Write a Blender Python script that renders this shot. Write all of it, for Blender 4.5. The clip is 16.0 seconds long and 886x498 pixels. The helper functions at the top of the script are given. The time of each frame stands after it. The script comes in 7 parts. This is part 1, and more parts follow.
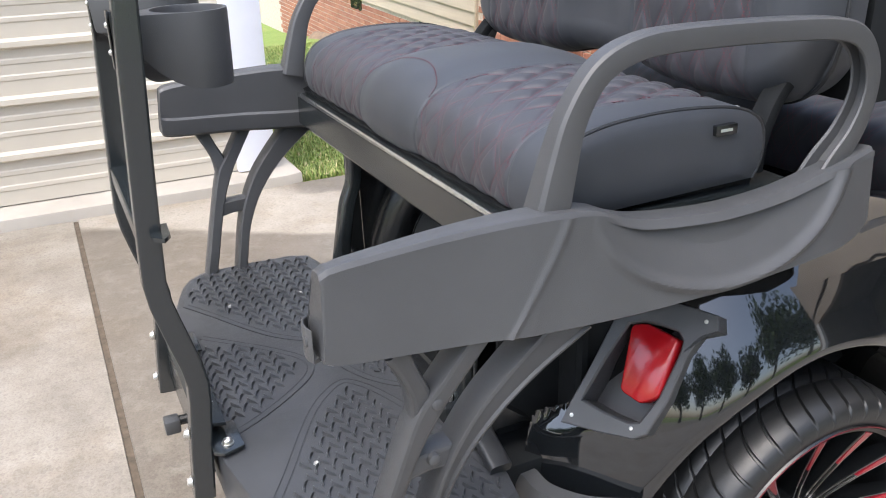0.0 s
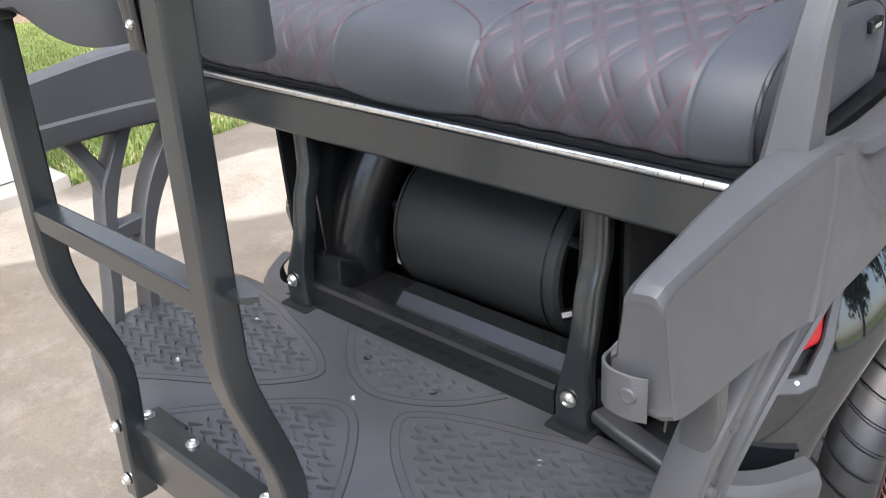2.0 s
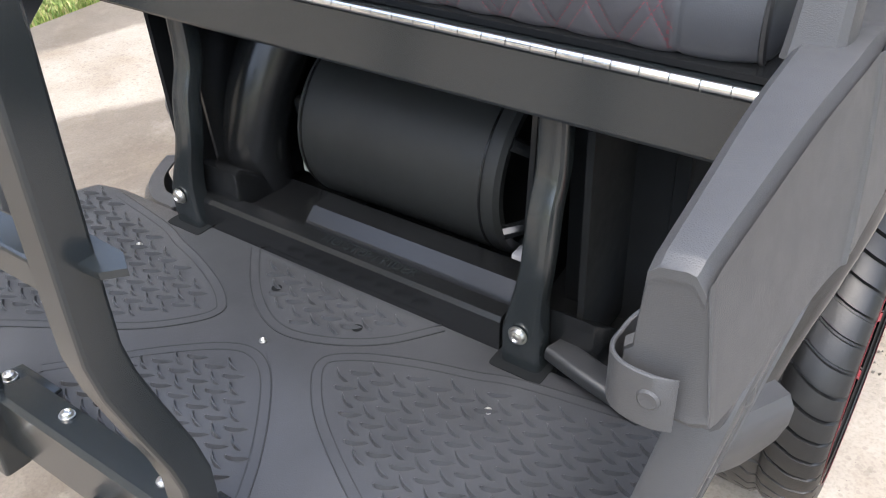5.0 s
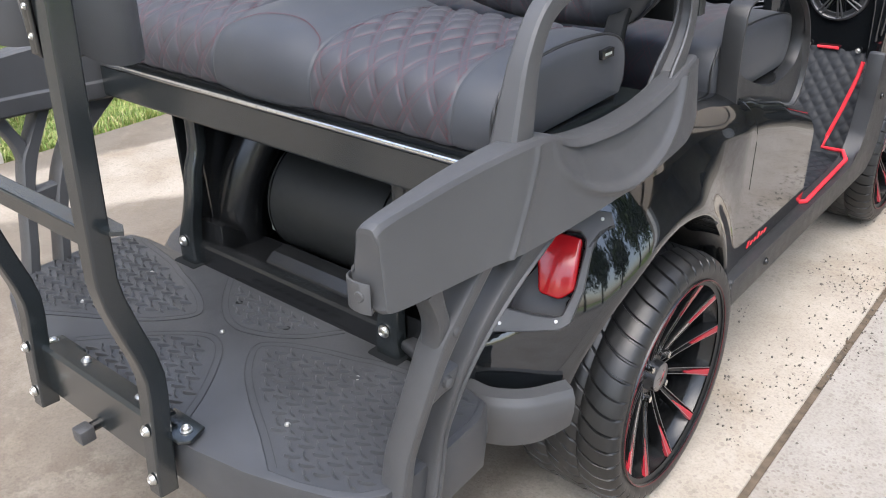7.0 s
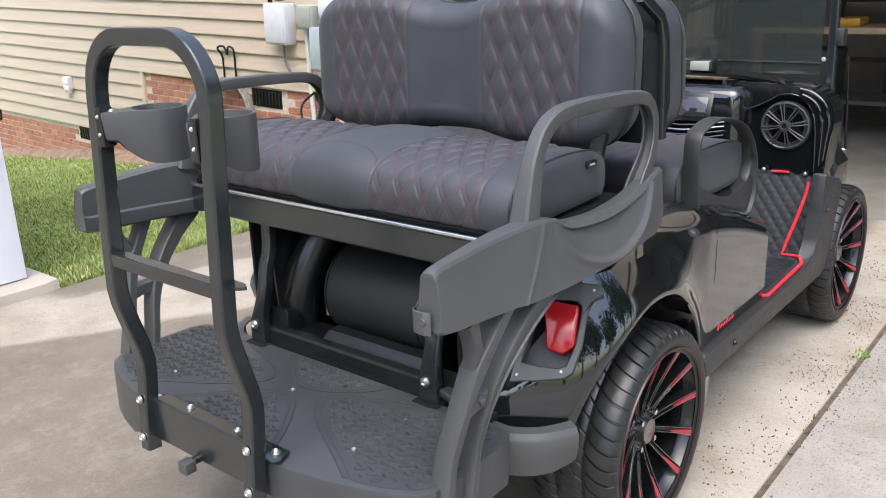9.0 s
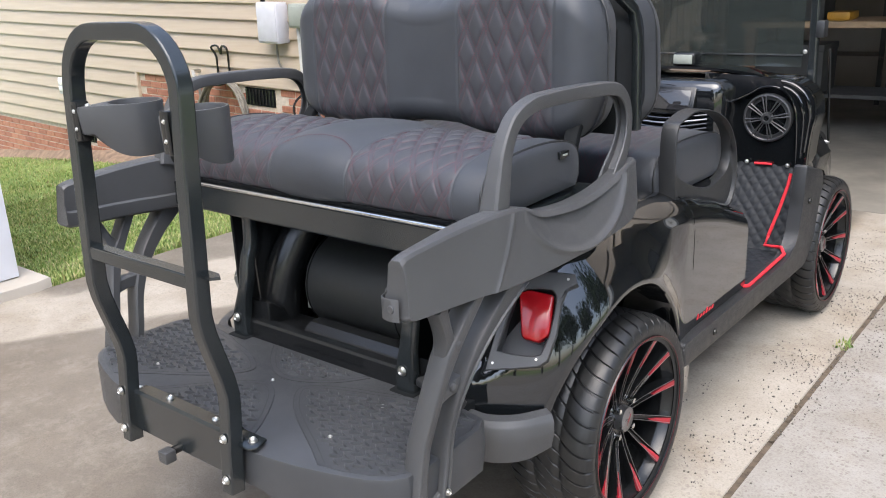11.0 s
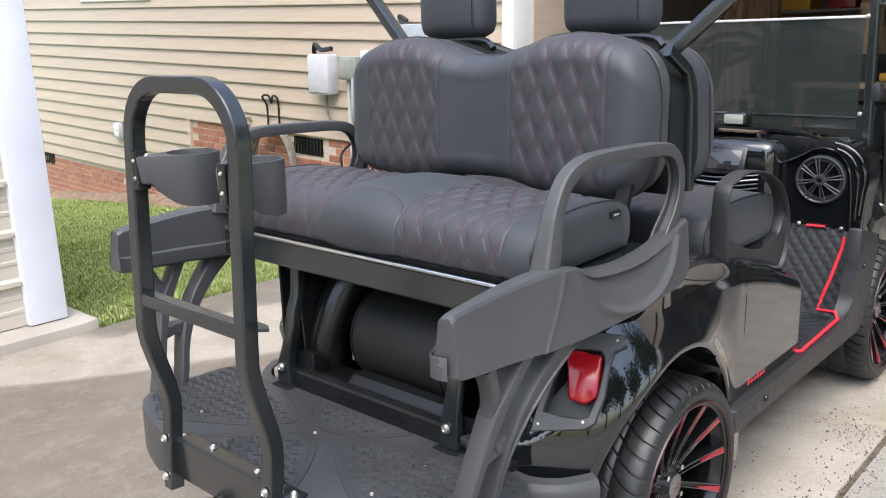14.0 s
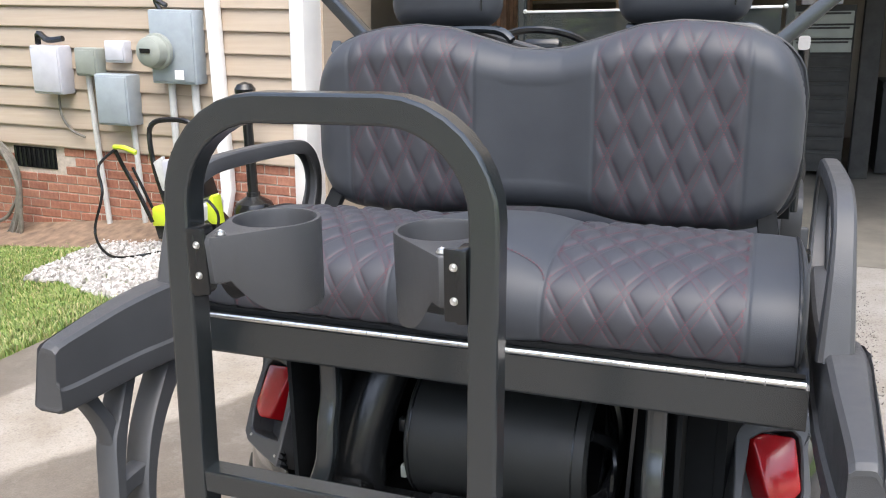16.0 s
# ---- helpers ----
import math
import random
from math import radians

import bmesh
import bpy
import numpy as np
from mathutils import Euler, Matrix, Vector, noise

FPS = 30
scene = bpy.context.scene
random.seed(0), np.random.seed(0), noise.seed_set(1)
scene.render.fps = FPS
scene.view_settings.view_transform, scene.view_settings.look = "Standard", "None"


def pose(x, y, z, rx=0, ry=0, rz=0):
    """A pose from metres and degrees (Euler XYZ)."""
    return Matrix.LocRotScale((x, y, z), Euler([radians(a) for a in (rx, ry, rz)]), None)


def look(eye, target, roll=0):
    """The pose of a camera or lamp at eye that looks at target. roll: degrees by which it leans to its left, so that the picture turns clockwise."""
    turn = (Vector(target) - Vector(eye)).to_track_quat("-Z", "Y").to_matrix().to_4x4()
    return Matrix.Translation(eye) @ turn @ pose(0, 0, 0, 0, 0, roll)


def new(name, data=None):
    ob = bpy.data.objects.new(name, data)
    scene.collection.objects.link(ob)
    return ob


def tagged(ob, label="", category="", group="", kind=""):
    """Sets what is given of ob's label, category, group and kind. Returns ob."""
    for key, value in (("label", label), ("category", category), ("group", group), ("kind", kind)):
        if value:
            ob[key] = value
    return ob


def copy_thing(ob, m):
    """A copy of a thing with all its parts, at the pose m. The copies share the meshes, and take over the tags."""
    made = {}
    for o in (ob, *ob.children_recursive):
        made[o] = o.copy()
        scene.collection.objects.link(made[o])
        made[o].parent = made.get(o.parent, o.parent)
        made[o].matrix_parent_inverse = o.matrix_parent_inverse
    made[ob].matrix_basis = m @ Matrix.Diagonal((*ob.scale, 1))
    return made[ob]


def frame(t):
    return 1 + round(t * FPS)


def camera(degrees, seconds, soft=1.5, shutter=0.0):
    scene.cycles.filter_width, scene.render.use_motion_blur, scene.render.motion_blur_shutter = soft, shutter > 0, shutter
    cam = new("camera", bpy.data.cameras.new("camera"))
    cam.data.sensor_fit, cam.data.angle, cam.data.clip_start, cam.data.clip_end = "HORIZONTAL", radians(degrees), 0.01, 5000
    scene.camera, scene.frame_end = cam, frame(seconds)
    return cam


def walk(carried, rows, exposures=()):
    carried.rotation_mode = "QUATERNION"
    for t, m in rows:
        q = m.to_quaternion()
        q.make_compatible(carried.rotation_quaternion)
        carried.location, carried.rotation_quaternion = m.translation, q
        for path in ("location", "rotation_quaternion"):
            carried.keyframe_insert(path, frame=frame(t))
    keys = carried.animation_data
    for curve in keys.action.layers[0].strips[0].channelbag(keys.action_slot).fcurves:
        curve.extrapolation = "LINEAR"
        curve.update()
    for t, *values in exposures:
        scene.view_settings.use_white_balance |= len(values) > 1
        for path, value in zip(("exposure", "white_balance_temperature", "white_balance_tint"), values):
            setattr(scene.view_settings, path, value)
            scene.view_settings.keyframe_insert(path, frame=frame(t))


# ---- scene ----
cam = camera(55.1, 16.0, soft=1.0)
PATH = [
    (0, (1.319, -0.994, 1.231), (-0.352, -0.211, 0.461), -1.6),
    (0.5, (1.233, -1.144, 1.238), (-0.19, -0.041, 0.367), -3.1),
    (1, (1.031, -1.157, 1.207), (-0.314, 0.028, 0.319), -6.6),
    (1.5, (0.897, -1.177, 1.186), (-0.398, 0.05, 0.282), -6.1),
    (2, (0.792, -1.239, 1.184), (-0.475, 0.076, 0.257), -4.8),
    (2.5, (0.705, -1.237, 1.181), (-0.377, 0.141, 0.217), -4.1),
    (3, (0.629, -1.116, 1.12), (-0.408, 0.262, 0.107), -4.4),
    (3.2, (0.598, -1.08, 1.11), (-0.419, 0.284, 0.059), -4.4),
    (5.3, (0.667, -1.13, 1.156), (-0.285, 0.17, -0.029), -2.4),
    (5.5, (0.729, -1.201, 1.196), (-0.21, 0.107, 0.01), -1.5),
    (6, (0.858, -1.344, 1.232), (-0.103, -0.006, 0.097), 2.3),
    (6.5, (1.012, -1.354, 1.252), (-0.049, 0.008, 0.243), 1.8),
    (7, (1.132, -1.354, 1.276), (-0.011, 0.005, 0.357), -1.4),
    (7.5, (1.199, -1.432, 1.295), (0.021, -0.047, 0.461), -1.6),
    (8, (1.261, -1.573, 1.315), (0.076, -0.173, 0.515), -1.6),
    (8.5, (1.325, -1.698, 1.31), (0.126, -0.275, 0.577), -1.9),
    (9, (1.354, -1.724, 1.31), (0.139, -0.254, 0.707), -2.1),
    (9.2, (1.358, -1.722, 1.307), (0.139, -0.25, 0.717), -2.3),
    (11.3, (1.444, -1.713, 1.294), (0.229, -0.245, 0.688), -2.6),
    (11.5, (1.476, -1.713, 1.283), (0.259, -0.243, 0.683), -1.0),
    (12, (1.524, -1.719, 1.283), (0.243, -0.263, 0.793), -0.2),
    (12.5, (1.535, -1.717, 1.282), (0.226, -0.283, 0.801), -0.1),
    (13, (1.542, -1.714, 1.287), (0.218, -0.298, 0.797), -0.7),
    (13.5, (1.514, -1.718, 1.296), (0.182, -0.31, 0.805), -1.1),
    (14, (1.391, -1.715, 1.309), (0.087, -0.28, 0.82), -1.7),
    (14.5, (1.169, -1.784, 1.33), (-0.042, -0.272, 0.834), -3.1),
    (15, (0.942, -1.768, 1.334), (-0.169, -0.184, 0.826), -3.0),
    (15.5, (0.677, -1.685, 1.346), (-0.32, -0.026, 0.843), -3.8),
    (16, (0.414, -1.632, 1.322), (-0.273, 0.17, 0.792), -1.2),
]
walk(cam, [(t, look(eye, target, roll)) for t, eye, target, roll in PATH],
     exposures=[(0, 1.63), (0.5, 1.77), (2, 1.91), (3, 1.88), (5.5, 1.85), (6, 1.77), (7, 1.69), (8.5, 1.59), (9.2, 1.54), (11.5, 1.53), (12.5, 1.47), (14, 1.49), (16, 1.55)])

# ---- light: a bright overcast morning ----
world = bpy.data.worlds.new("world")
scene.world = world
world.use_nodes = True
wn = world.node_tree.nodes
sky = wn.new("ShaderNodeTexSky")
sky.sky_type = "NISHITA"
sky.sun_disc = False
sky.sun_elevation = radians(64)
sky.sun_rotation = radians(150)
sky.air_density, sky.dust_density, sky.ozone_density = 1.0, 2.6, 1.0
haze = wn.new("ShaderNodeHueSaturation")  # thin cloud takes the blue out of the sky
haze.inputs["Saturation"].default_value = 0.85
haze.inputs["Value"].default_value = 1.3
world.node_tree.links.new(sky.outputs[0], haze.inputs["Color"])
world.node_tree.links.new(haze.outputs[0], wn["Background"].inputs[0])
wn["Background"].inputs[1].default_value = 0.15
sun = new("sun", bpy.data.lights.new("sun", "SUN"))
sun.data.energy = 1.1
sun.data.angle = radians(60)
sun.data.color = (1.0, 0.965, 0.92)
sun.matrix_world = look((0.9, -1.5, 3.6), (0, 0, 0))

# ---- materials ----
def nodes_of(name):
    m = bpy.data.materials.new(name)
    m.use_nodes = True
    return m, m.node_tree, m.node_tree.nodes["Principled BSDF"]


def noise_node(t, scale, detail=4.0, rough=0.55, vec=None):
    n = t.nodes.new("ShaderNodeTexNoise")
    n.inputs["Scale"].default_value = scale
    n.inputs["Detail"].default_value = detail
    n.inputs["Roughness"].default_value = rough
    if vec is None:
        c = t.nodes.new("ShaderNodeTexCoord")
        vec = c.outputs["Object"]
    t.links.new(vec, n.inputs["Vector"])
    return n


def ramp(t, fac, stops):
    r = t.nodes.new("ShaderNodeValToRGB")
    r.color_ramp.elements[0].position, r.color_ramp.elements[0].color = stops[0][0], (*stops[0][1], 1)
    r.color_ramp.elements[1].position, r.color_ramp.elements[1].color = stops[-1][0], (*stops[-1][1], 1)
    for p, c in stops[1:-1]:
        r.color_ramp.elements.new(p).color = (*c, 1)
    t.links.new(fac, r.inputs[0])
    return r.outputs[0]


def mixc(t, fac, a, b, mode="MIX"):
    m = t.nodes.new("ShaderNodeMix")
    m.data_type, m.blend_type = "RGBA", mode
    for v, i in ((fac, 0), (a, 6), (b, 7)):
        if isinstance(v, bpy.types.NodeSocket):
            t.links.new(v, m.inputs[i])
        else:
            m.inputs[i].default_value = v if i == 0 else (*v, 1)
    return m.outputs[2]


def maths(t, op, a, b=0.0, c=0.0):
    m = t.nodes.new("ShaderNodeMath")
    m.operation = op
    for i, v in enumerate((a, b, c)):
        if isinstance(v, bpy.types.NodeSocket):
            t.links.new(v, m.inputs[i])
        else:
            m.inputs[i].default_value = v
    return m.outputs[0]


def bump(t, p, height, strength, distance=0.002, after=None):
    b = t.nodes.new("ShaderNodeBump")
    b.inputs["Strength"].default_value = strength
    b.inputs["Distance"].default_value = distance
    t.links.new(height, b.inputs["Height"])
    if after is not None:
        t.links.new(after, b.inputs["Normal"])
    t.links.new(b.outputs[0], p.inputs["Normal"])
    return b.outputs[0]


def plain(name, col, rough=0.5, metal=0.0, coat=0.0, var=0.15, scale=9.0, grain=0.0, grain_scale=400.0, rough_var=0.1):
    """A surface with large, soft variation in tone and gloss and a fine grain."""
    m, t, p = nodes_of(name)
    big = noise_node(t, scale, 5)
    lo = tuple(c * (1 - var) for c in col)
    hi = tuple(min(1, c * (1 + var)) for c in col)
    t.links.new(ramp(t, big.outputs[0], [(0.3, lo), (0.7, hi)]), p.inputs["Base Color"])
    fine = noise_node(t, scale * 6, 3)
    t.links.new(maths(t, "MULTIPLY_ADD", fine.outputs[0], rough_var * 2, rough - rough_var), p.inputs["Roughness"])
    p.inputs["Metallic"].default_value = metal
    p.inputs["Coat Weight"].default_value = coat
    p.inputs["Coat Roughness"].default_value = 0.03
    if grain:
        g = noise_node(t, grain_scale, 2)
        bump(t, p, g.outputs[0], grain, 0.001)
    return m


plastic = plain("textured_black_plastic", (0.051, 0.052, 0.054), 0.45, var=0.12, scale=6, grain=0.35, grain_scale=900)
plastic_dark = plain("dark_textured_plastic", (0.017, 0.018, 0.0195), 0.45, var=0.12, scale=6, grain=0.35, grain_scale=900)
platform_rubber = plain("moulded_rubber", (0.037, 0.0388, 0.042), 0.40, var=0.2, scale=7, grain=0.3, grain_scale=700)
powder = plain("satin_powder_coat", (0.0118, 0.0148, 0.0160), 0.23, var=0.05, scale=5, rough_var=0.02)
powder.node_tree.nodes["Principled BSDF"].inputs["Specular IOR Level"].default_value = 0.8
gloss = plain("black_gloss_paint", (0.006, 0.007, 0.008), 0.06, coat=1.0, var=0.2, scale=4, rough_var=0.02)
well_black = plain("dull_black", (0.0085, 0.0095, 0.0102), 0.75, var=0.2)
well_black.node_tree.nodes["Principled BSDF"].inputs["Specular IOR Level"].default_value = 0.12
spoke_black = plain("satin_black_alloy", (0.006, 0.0065, 0.007), 0.2, var=0.1, rough_var=0.02)
shell_black = plain("semi_gloss_black", (0.0070, 0.0076, 0.0082), 0.26, var=0.08, rough_var=0.02)
drum_black = plain("speaker_tube_black", (0.0145, 0.0158, 0.0153), 0.5, var=0.12, grain=0.3, grain_scale=1200)
chrome = plain("polished_steel", (0.78, 0.78, 0.76), 0.2, metal=1.0, var=0.08, scale=40)
steel = plain("zinc_bolt", (0.62, 0.61, 0.58), 0.34, metal=1.0, var=0.15, scale=60)
red_paint = plain("red_paint", (0.30, 0.009, 0.020), 0.35, coat=0.5, var=0.1)
thread = plain("red_thread", (0.075, 0.018, 0.026), 0.6, var=0.15, scale=50)
red_trim = plain("red_piping", (0.55, 0.018, 0.03), 0.55, var=0.12, scale=30)
red_line = plain("dark_red_line", (0.09, 0.008, 0.012), 0.4, var=0.1)
rubber = plain("tyre_rubber", (0.0105, 0.011, 0.0115), 0.42, var=0.25, scale=10, grain=0.2, grain_scale=300)
machined = plain("machined_rim_edge", (0.30, 0.30, 0.31), 0.3, metal=1.0, var=0.2)
white_trim = plain("white_trim", (0.72, 0.74, 0.80), 0.4, var=0.05, scale=3)
white_vinyl = plain("white_corner_trim", (0.78, 0.77, 0.74), 0.45, var=0.05, scale=3)
meter_white = plain("pale_plastic_box", (0.52, 0.52, 0.56), 0.45, var=0.07, scale=12)
meter_grey = plain("grey_meter_box", (0.31, 0.35, 0.375), 0.45, var=0.08, scale=12)
box_olive = plain("grey_green_box", (0.27, 0.29, 0.255), 0.5, var=0.1)
conduit = plain("pvc_conduit", (0.52, 0.52, 0.50), 0.5, var=0.1, scale=20)
hose_mat = plain("rubber_hose", (0.17, 0.155, 0.13), 0.55, var=0.3, scale=20)
wood = plain("weathered_deck_wood", (0.24, 0.14, 0.085), 0.7, var=0.3, scale=12, grain=0.3)
lime = plain("lime_plastic", (0.50, 0.62, 0.03), 0.4, var=0.06)
silver = plain("silver_plastic", (0.046, 0.047, 0.050), 0.36, metal=0.3, var=0.1)
box_cone = plain("speaker_cone_grey", (0.030, 0.031, 0.033), 0.45, var=0.1)
film_grey = plain("packing_film", (0.17, 0.175, 0.185), 0.3, var=0.2, scale=30)
orange = plain("orange_plastic", (0.55, 0.28, 0.03), 0.5, var=0.1)
cardboard = plain("cardboard", (0.36, 0.25, 0.15), 0.8, var=0.15)
# the open garage's dimness is put into these three base colours
garage_floor_mat = plain("dim_garage_slab", (0.15, 0.138, 0.115), 0.7, var=0.25, scale=3)
garage_wall_mat = plain("dim_garage_board", (0.24, 0.21, 0.172), 0.8, var=0.1, scale=2)
dark_room = plain("dim_garage_grey", (0.040, 0.040, 0.037), 0.8, var=0.2)
screen_glass = plain("screen_glass", (0.02, 0.02, 0.022), 0.06, coat=0.6)
cream_metal = plain("cream_steel_panel", (0.49, 0.445, 0.37), 0.42, var=0.06, scale=2.5)
window_glass = plain("dark_window_glass", (0.05, 0.06, 0.07), 0.05, coat=0.5)
mulch = plain("soil", (0.20, 0.135, 0.09), 0.95, var=0.4, scale=12, grain=0.8, grain_scale=60)


def make_lens_red():
    m, t, p = nodes_of("red_lens")
    p.inputs["Base Color"].default_value = (0.34, 0.006, 0.010, 1)
    p.inputs["Roughness"].default_value = 0.2
    p.inputs["Coat Weight"].default_value = 0.25
    p.inputs["Subsurface Weight"].default_value = 0.25
    p.inputs["Subsurface Radius"].default_value = (0.02, 0.002, 0.002)
    c = t.nodes.new("ShaderNodeTexCoord")
    w = t.nodes.new("ShaderNodeTexWave")
    w.inputs["Scale"].default_value = 45
    t.links.new(c.outputs["Object"], w.inputs["Vector"])
    bump(t, p, w.outputs[0], 0.06, 0.001)
    return m


lens_red = make_lens_red()


def make_vinyl(name, quilt):
    """Charcoal vinyl; the quilted one carries red double stitching on its UV diamonds."""
    m, t, p = nodes_of(name)
    n = noise_node(t, 12, 4)
    base = ramp(t, n.outputs[0], [(0.3, (0.023, 0.026, 0.032)), (0.7, (0.030, 0.0335, 0.040))])
    if quilt:
        base = ramp(t, n.outputs[0], [(0.3, (0.0245, 0.0252, 0.031)), (0.7, (0.031, 0.0315, 0.038))])
    p.inputs["Roughness"].default_value = 0.55
    p.inputs["Sheen Weight"].default_value = 0.05
    g = t.nodes.new("ShaderNodeTexVoronoi")
    g.inputs["Scale"].default_value = 640
    c = t.nodes.new("ShaderNodeTexCoord")
    t.links.new(c.outputs["Object"], g.inputs["Vector"])
    bump(t, p, g.outputs[0], 0.13, 0.0007)
    if quilt:
        sep = t.nodes.new("ShaderNodeSeparateXYZ")
        t.links.new(c.outputs["UV"], sep.inputs[0])
        u, v = sep.outputs[0], sep.outputs[1]
        lines = None
        for s in (1.0, -1.0):
            k = maths(t, "MULTIPLY_ADD", v, s, u)
            f = maths(t, "ABSOLUTE", maths(t, "SUBTRACT", maths(t, "FRACT", k), 0.5))
            d = maths(t, "ABSOLUTE", maths(t, "SUBTRACT", f, 0.395))
            on = maths(t, "LESS_THAN", d, 0.011)
            along = maths(t, "FRACT", maths(t, "MULTIPLY", v, 24.0))
            on = maths(t, "MULTIPLY", on, maths(t, "LESS_THAN", along, 0.62))
            lines = on if lines is None else maths(t, "MAXIMUM", lines, on)
        base = mixc(t, maths(t, "MULTIPLY", lines, 0.9), base, (0.105, 0.014, 0.024))
    t.links.new(base, p.inputs["Base Color"])
    return m


vinyl = make_vinyl("charcoal_vinyl", False)
vinyl_quilt = make_vinyl("quilted_vinyl", True)


def make_concrete(name="broom_finished_concrete", wet_zone=True):
    """Weathered driveway concrete: sand grain, dark grit pits, soft stains and a damp stretch under the cart."""
    m, t, p = nodes_of(name)
    c = t.nodes.new("ShaderNodeTexCoord")
    o = c.outputs["Object"]
    big = noise_node(t, 0.9, 5, 0.6, o)
    mid = noise_node(t, 5, 6, 0.68, o)
    fine = noise_node(t, 150, 3, 0.65, o)
    speck = noise_node(t, 62, 2, 0.5, o)
    patch = noise_node(t, 1.9, 5, 0.65, o)
    dry = ramp(t, mid.outputs[0], [(0.25, (0.232, 0.206, 0.170)), (0.5, (0.292, 0.261, 0.219)), (0.75, (0.345, 0.313, 0.267))])
    if not wet_zone:
        dry = ramp(t, mid.outputs[0], [(0.25, (0.218, 0.201, 0.178)), (0.5, (0.264, 0.245, 0.219)), (0.75, (0.305, 0.287, 0.261))])
    grainy = ramp(t, fine.outputs[0], [(0.34, (0.74, 0.73, 0.71)), (0.52, (1, 1, 1)), (0.70, (1.08, 1.08, 1.08))])
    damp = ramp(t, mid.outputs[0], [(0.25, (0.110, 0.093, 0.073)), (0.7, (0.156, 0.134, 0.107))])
    sep = t.nodes.new("ShaderNodeSeparateXYZ")
    t.links.new(o, sep.inputs[0])
    x, y = sep.outputs[0], sep.outputs[1]
    wob = maths(t, "MULTIPLY_ADD", big.outputs[0], 0.30, -0.15)
    wob = maths(t, "ADD", wob, maths(t, "MULTIPLY_ADD", mid.outputs[0], 0.14, -0.07))
    xw, yw = maths(t, "ADD", x, wob), maths(t, "ADD", y, wob)

    def band(v, a, b, soft):
        up = maths(t, "SMOOTH_MIN", 1.0, maths(t, "MAXIMUM", maths(t, "DIVIDE", maths(t, "SUBTRACT", v, a), soft), 0.0), 0.2)
        dn = maths(t, "SMOOTH_MIN", 1.0, maths(t, "MAXIMUM", maths(t, "DIVIDE", maths(t, "SUBTRACT", b, v), soft), 0.0), 0.2)
        return maths(t, "MULTIPLY", up, dn)

    col = dry
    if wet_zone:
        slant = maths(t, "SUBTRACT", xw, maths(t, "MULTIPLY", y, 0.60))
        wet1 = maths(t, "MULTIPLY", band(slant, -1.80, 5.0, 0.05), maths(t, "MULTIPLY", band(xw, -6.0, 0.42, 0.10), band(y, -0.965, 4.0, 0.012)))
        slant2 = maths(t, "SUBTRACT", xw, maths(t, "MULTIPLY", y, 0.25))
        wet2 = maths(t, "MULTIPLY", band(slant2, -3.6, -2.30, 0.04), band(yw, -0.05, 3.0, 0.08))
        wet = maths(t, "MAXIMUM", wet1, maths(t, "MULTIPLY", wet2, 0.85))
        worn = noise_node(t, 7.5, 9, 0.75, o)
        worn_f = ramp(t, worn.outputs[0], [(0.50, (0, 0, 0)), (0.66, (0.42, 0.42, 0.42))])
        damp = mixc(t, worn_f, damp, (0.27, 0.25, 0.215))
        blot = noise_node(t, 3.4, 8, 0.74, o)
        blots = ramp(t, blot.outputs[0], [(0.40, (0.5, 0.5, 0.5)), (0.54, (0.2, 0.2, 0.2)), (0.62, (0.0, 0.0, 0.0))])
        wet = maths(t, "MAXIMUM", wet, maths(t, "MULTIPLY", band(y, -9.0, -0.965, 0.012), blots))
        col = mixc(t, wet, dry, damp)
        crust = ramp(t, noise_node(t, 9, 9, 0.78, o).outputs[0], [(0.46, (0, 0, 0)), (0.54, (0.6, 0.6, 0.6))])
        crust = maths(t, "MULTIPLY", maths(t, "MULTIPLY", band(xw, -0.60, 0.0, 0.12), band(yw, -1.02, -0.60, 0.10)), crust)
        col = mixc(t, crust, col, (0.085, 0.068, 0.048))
        t.links.new(maths(t, "MULTIPLY_ADD", wet, -0.24, 0.86), p.inputs["Roughness"])
    else:
        p.inputs["Roughness"].default_value = 0.88
    col = mixc(t, 0.6, col, grainy, "MULTIPLY")
    st = ramp(t, patch.outputs[0], [(0.50, (1, 1, 1)), (0.66, (0.80, 0.75, 0.68))])
    col = mixc(t, 0.8, col, st, "MULTIPLY")
    # dark grit and pits, in loose patches
    v = t.nodes.new("ShaderNodeTexVoronoi")
    v.inputs["Scale"].default_value = 58 if wet_zone else 85
    v.inputs["Randomness"].default_value = 1.0
    t.links.new(o, v.inputs["Vector"])
    vs = t.nodes.new("ShaderNodeSeparateColor")
    t.links.new(v.outputs["Color"], vs.inputs[0])
    size = maths(t, "MULTIPLY", vs.outputs[0], 0.42 if wet_zone else 0.50)
    shape = maths(t, "ADD", v.outputs[0], maths(t, "MULTIPLY_ADD", speck.outputs[0], 0.5, -0.25))
    pits = maths(t, "LESS_THAN", shape, size)
    where = ramp(t, patch.outputs[0], [(0.38, (0, 0, 0)), (0.52, (1, 1, 1))])
    amount = maths(t, "MULTIPLY", maths(t, "MULTIPLY", pits, 0.34 if wet_zone else 0.55), where)
    col = mixc(t, amount, col, (0.15, 0.13, 0.11))
    t.links.new(col, p.inputs["Base Color"])
    b = bump(t, p, mid.outputs[0], 0.35, 0.004)
    b = bump(t, p, fine.outputs[0], 0.5, 0.0025, b)
    bump(t, p, maths(t, "MULTIPLY", pits, -1.0), 0.4, 0.002, b)
    return m


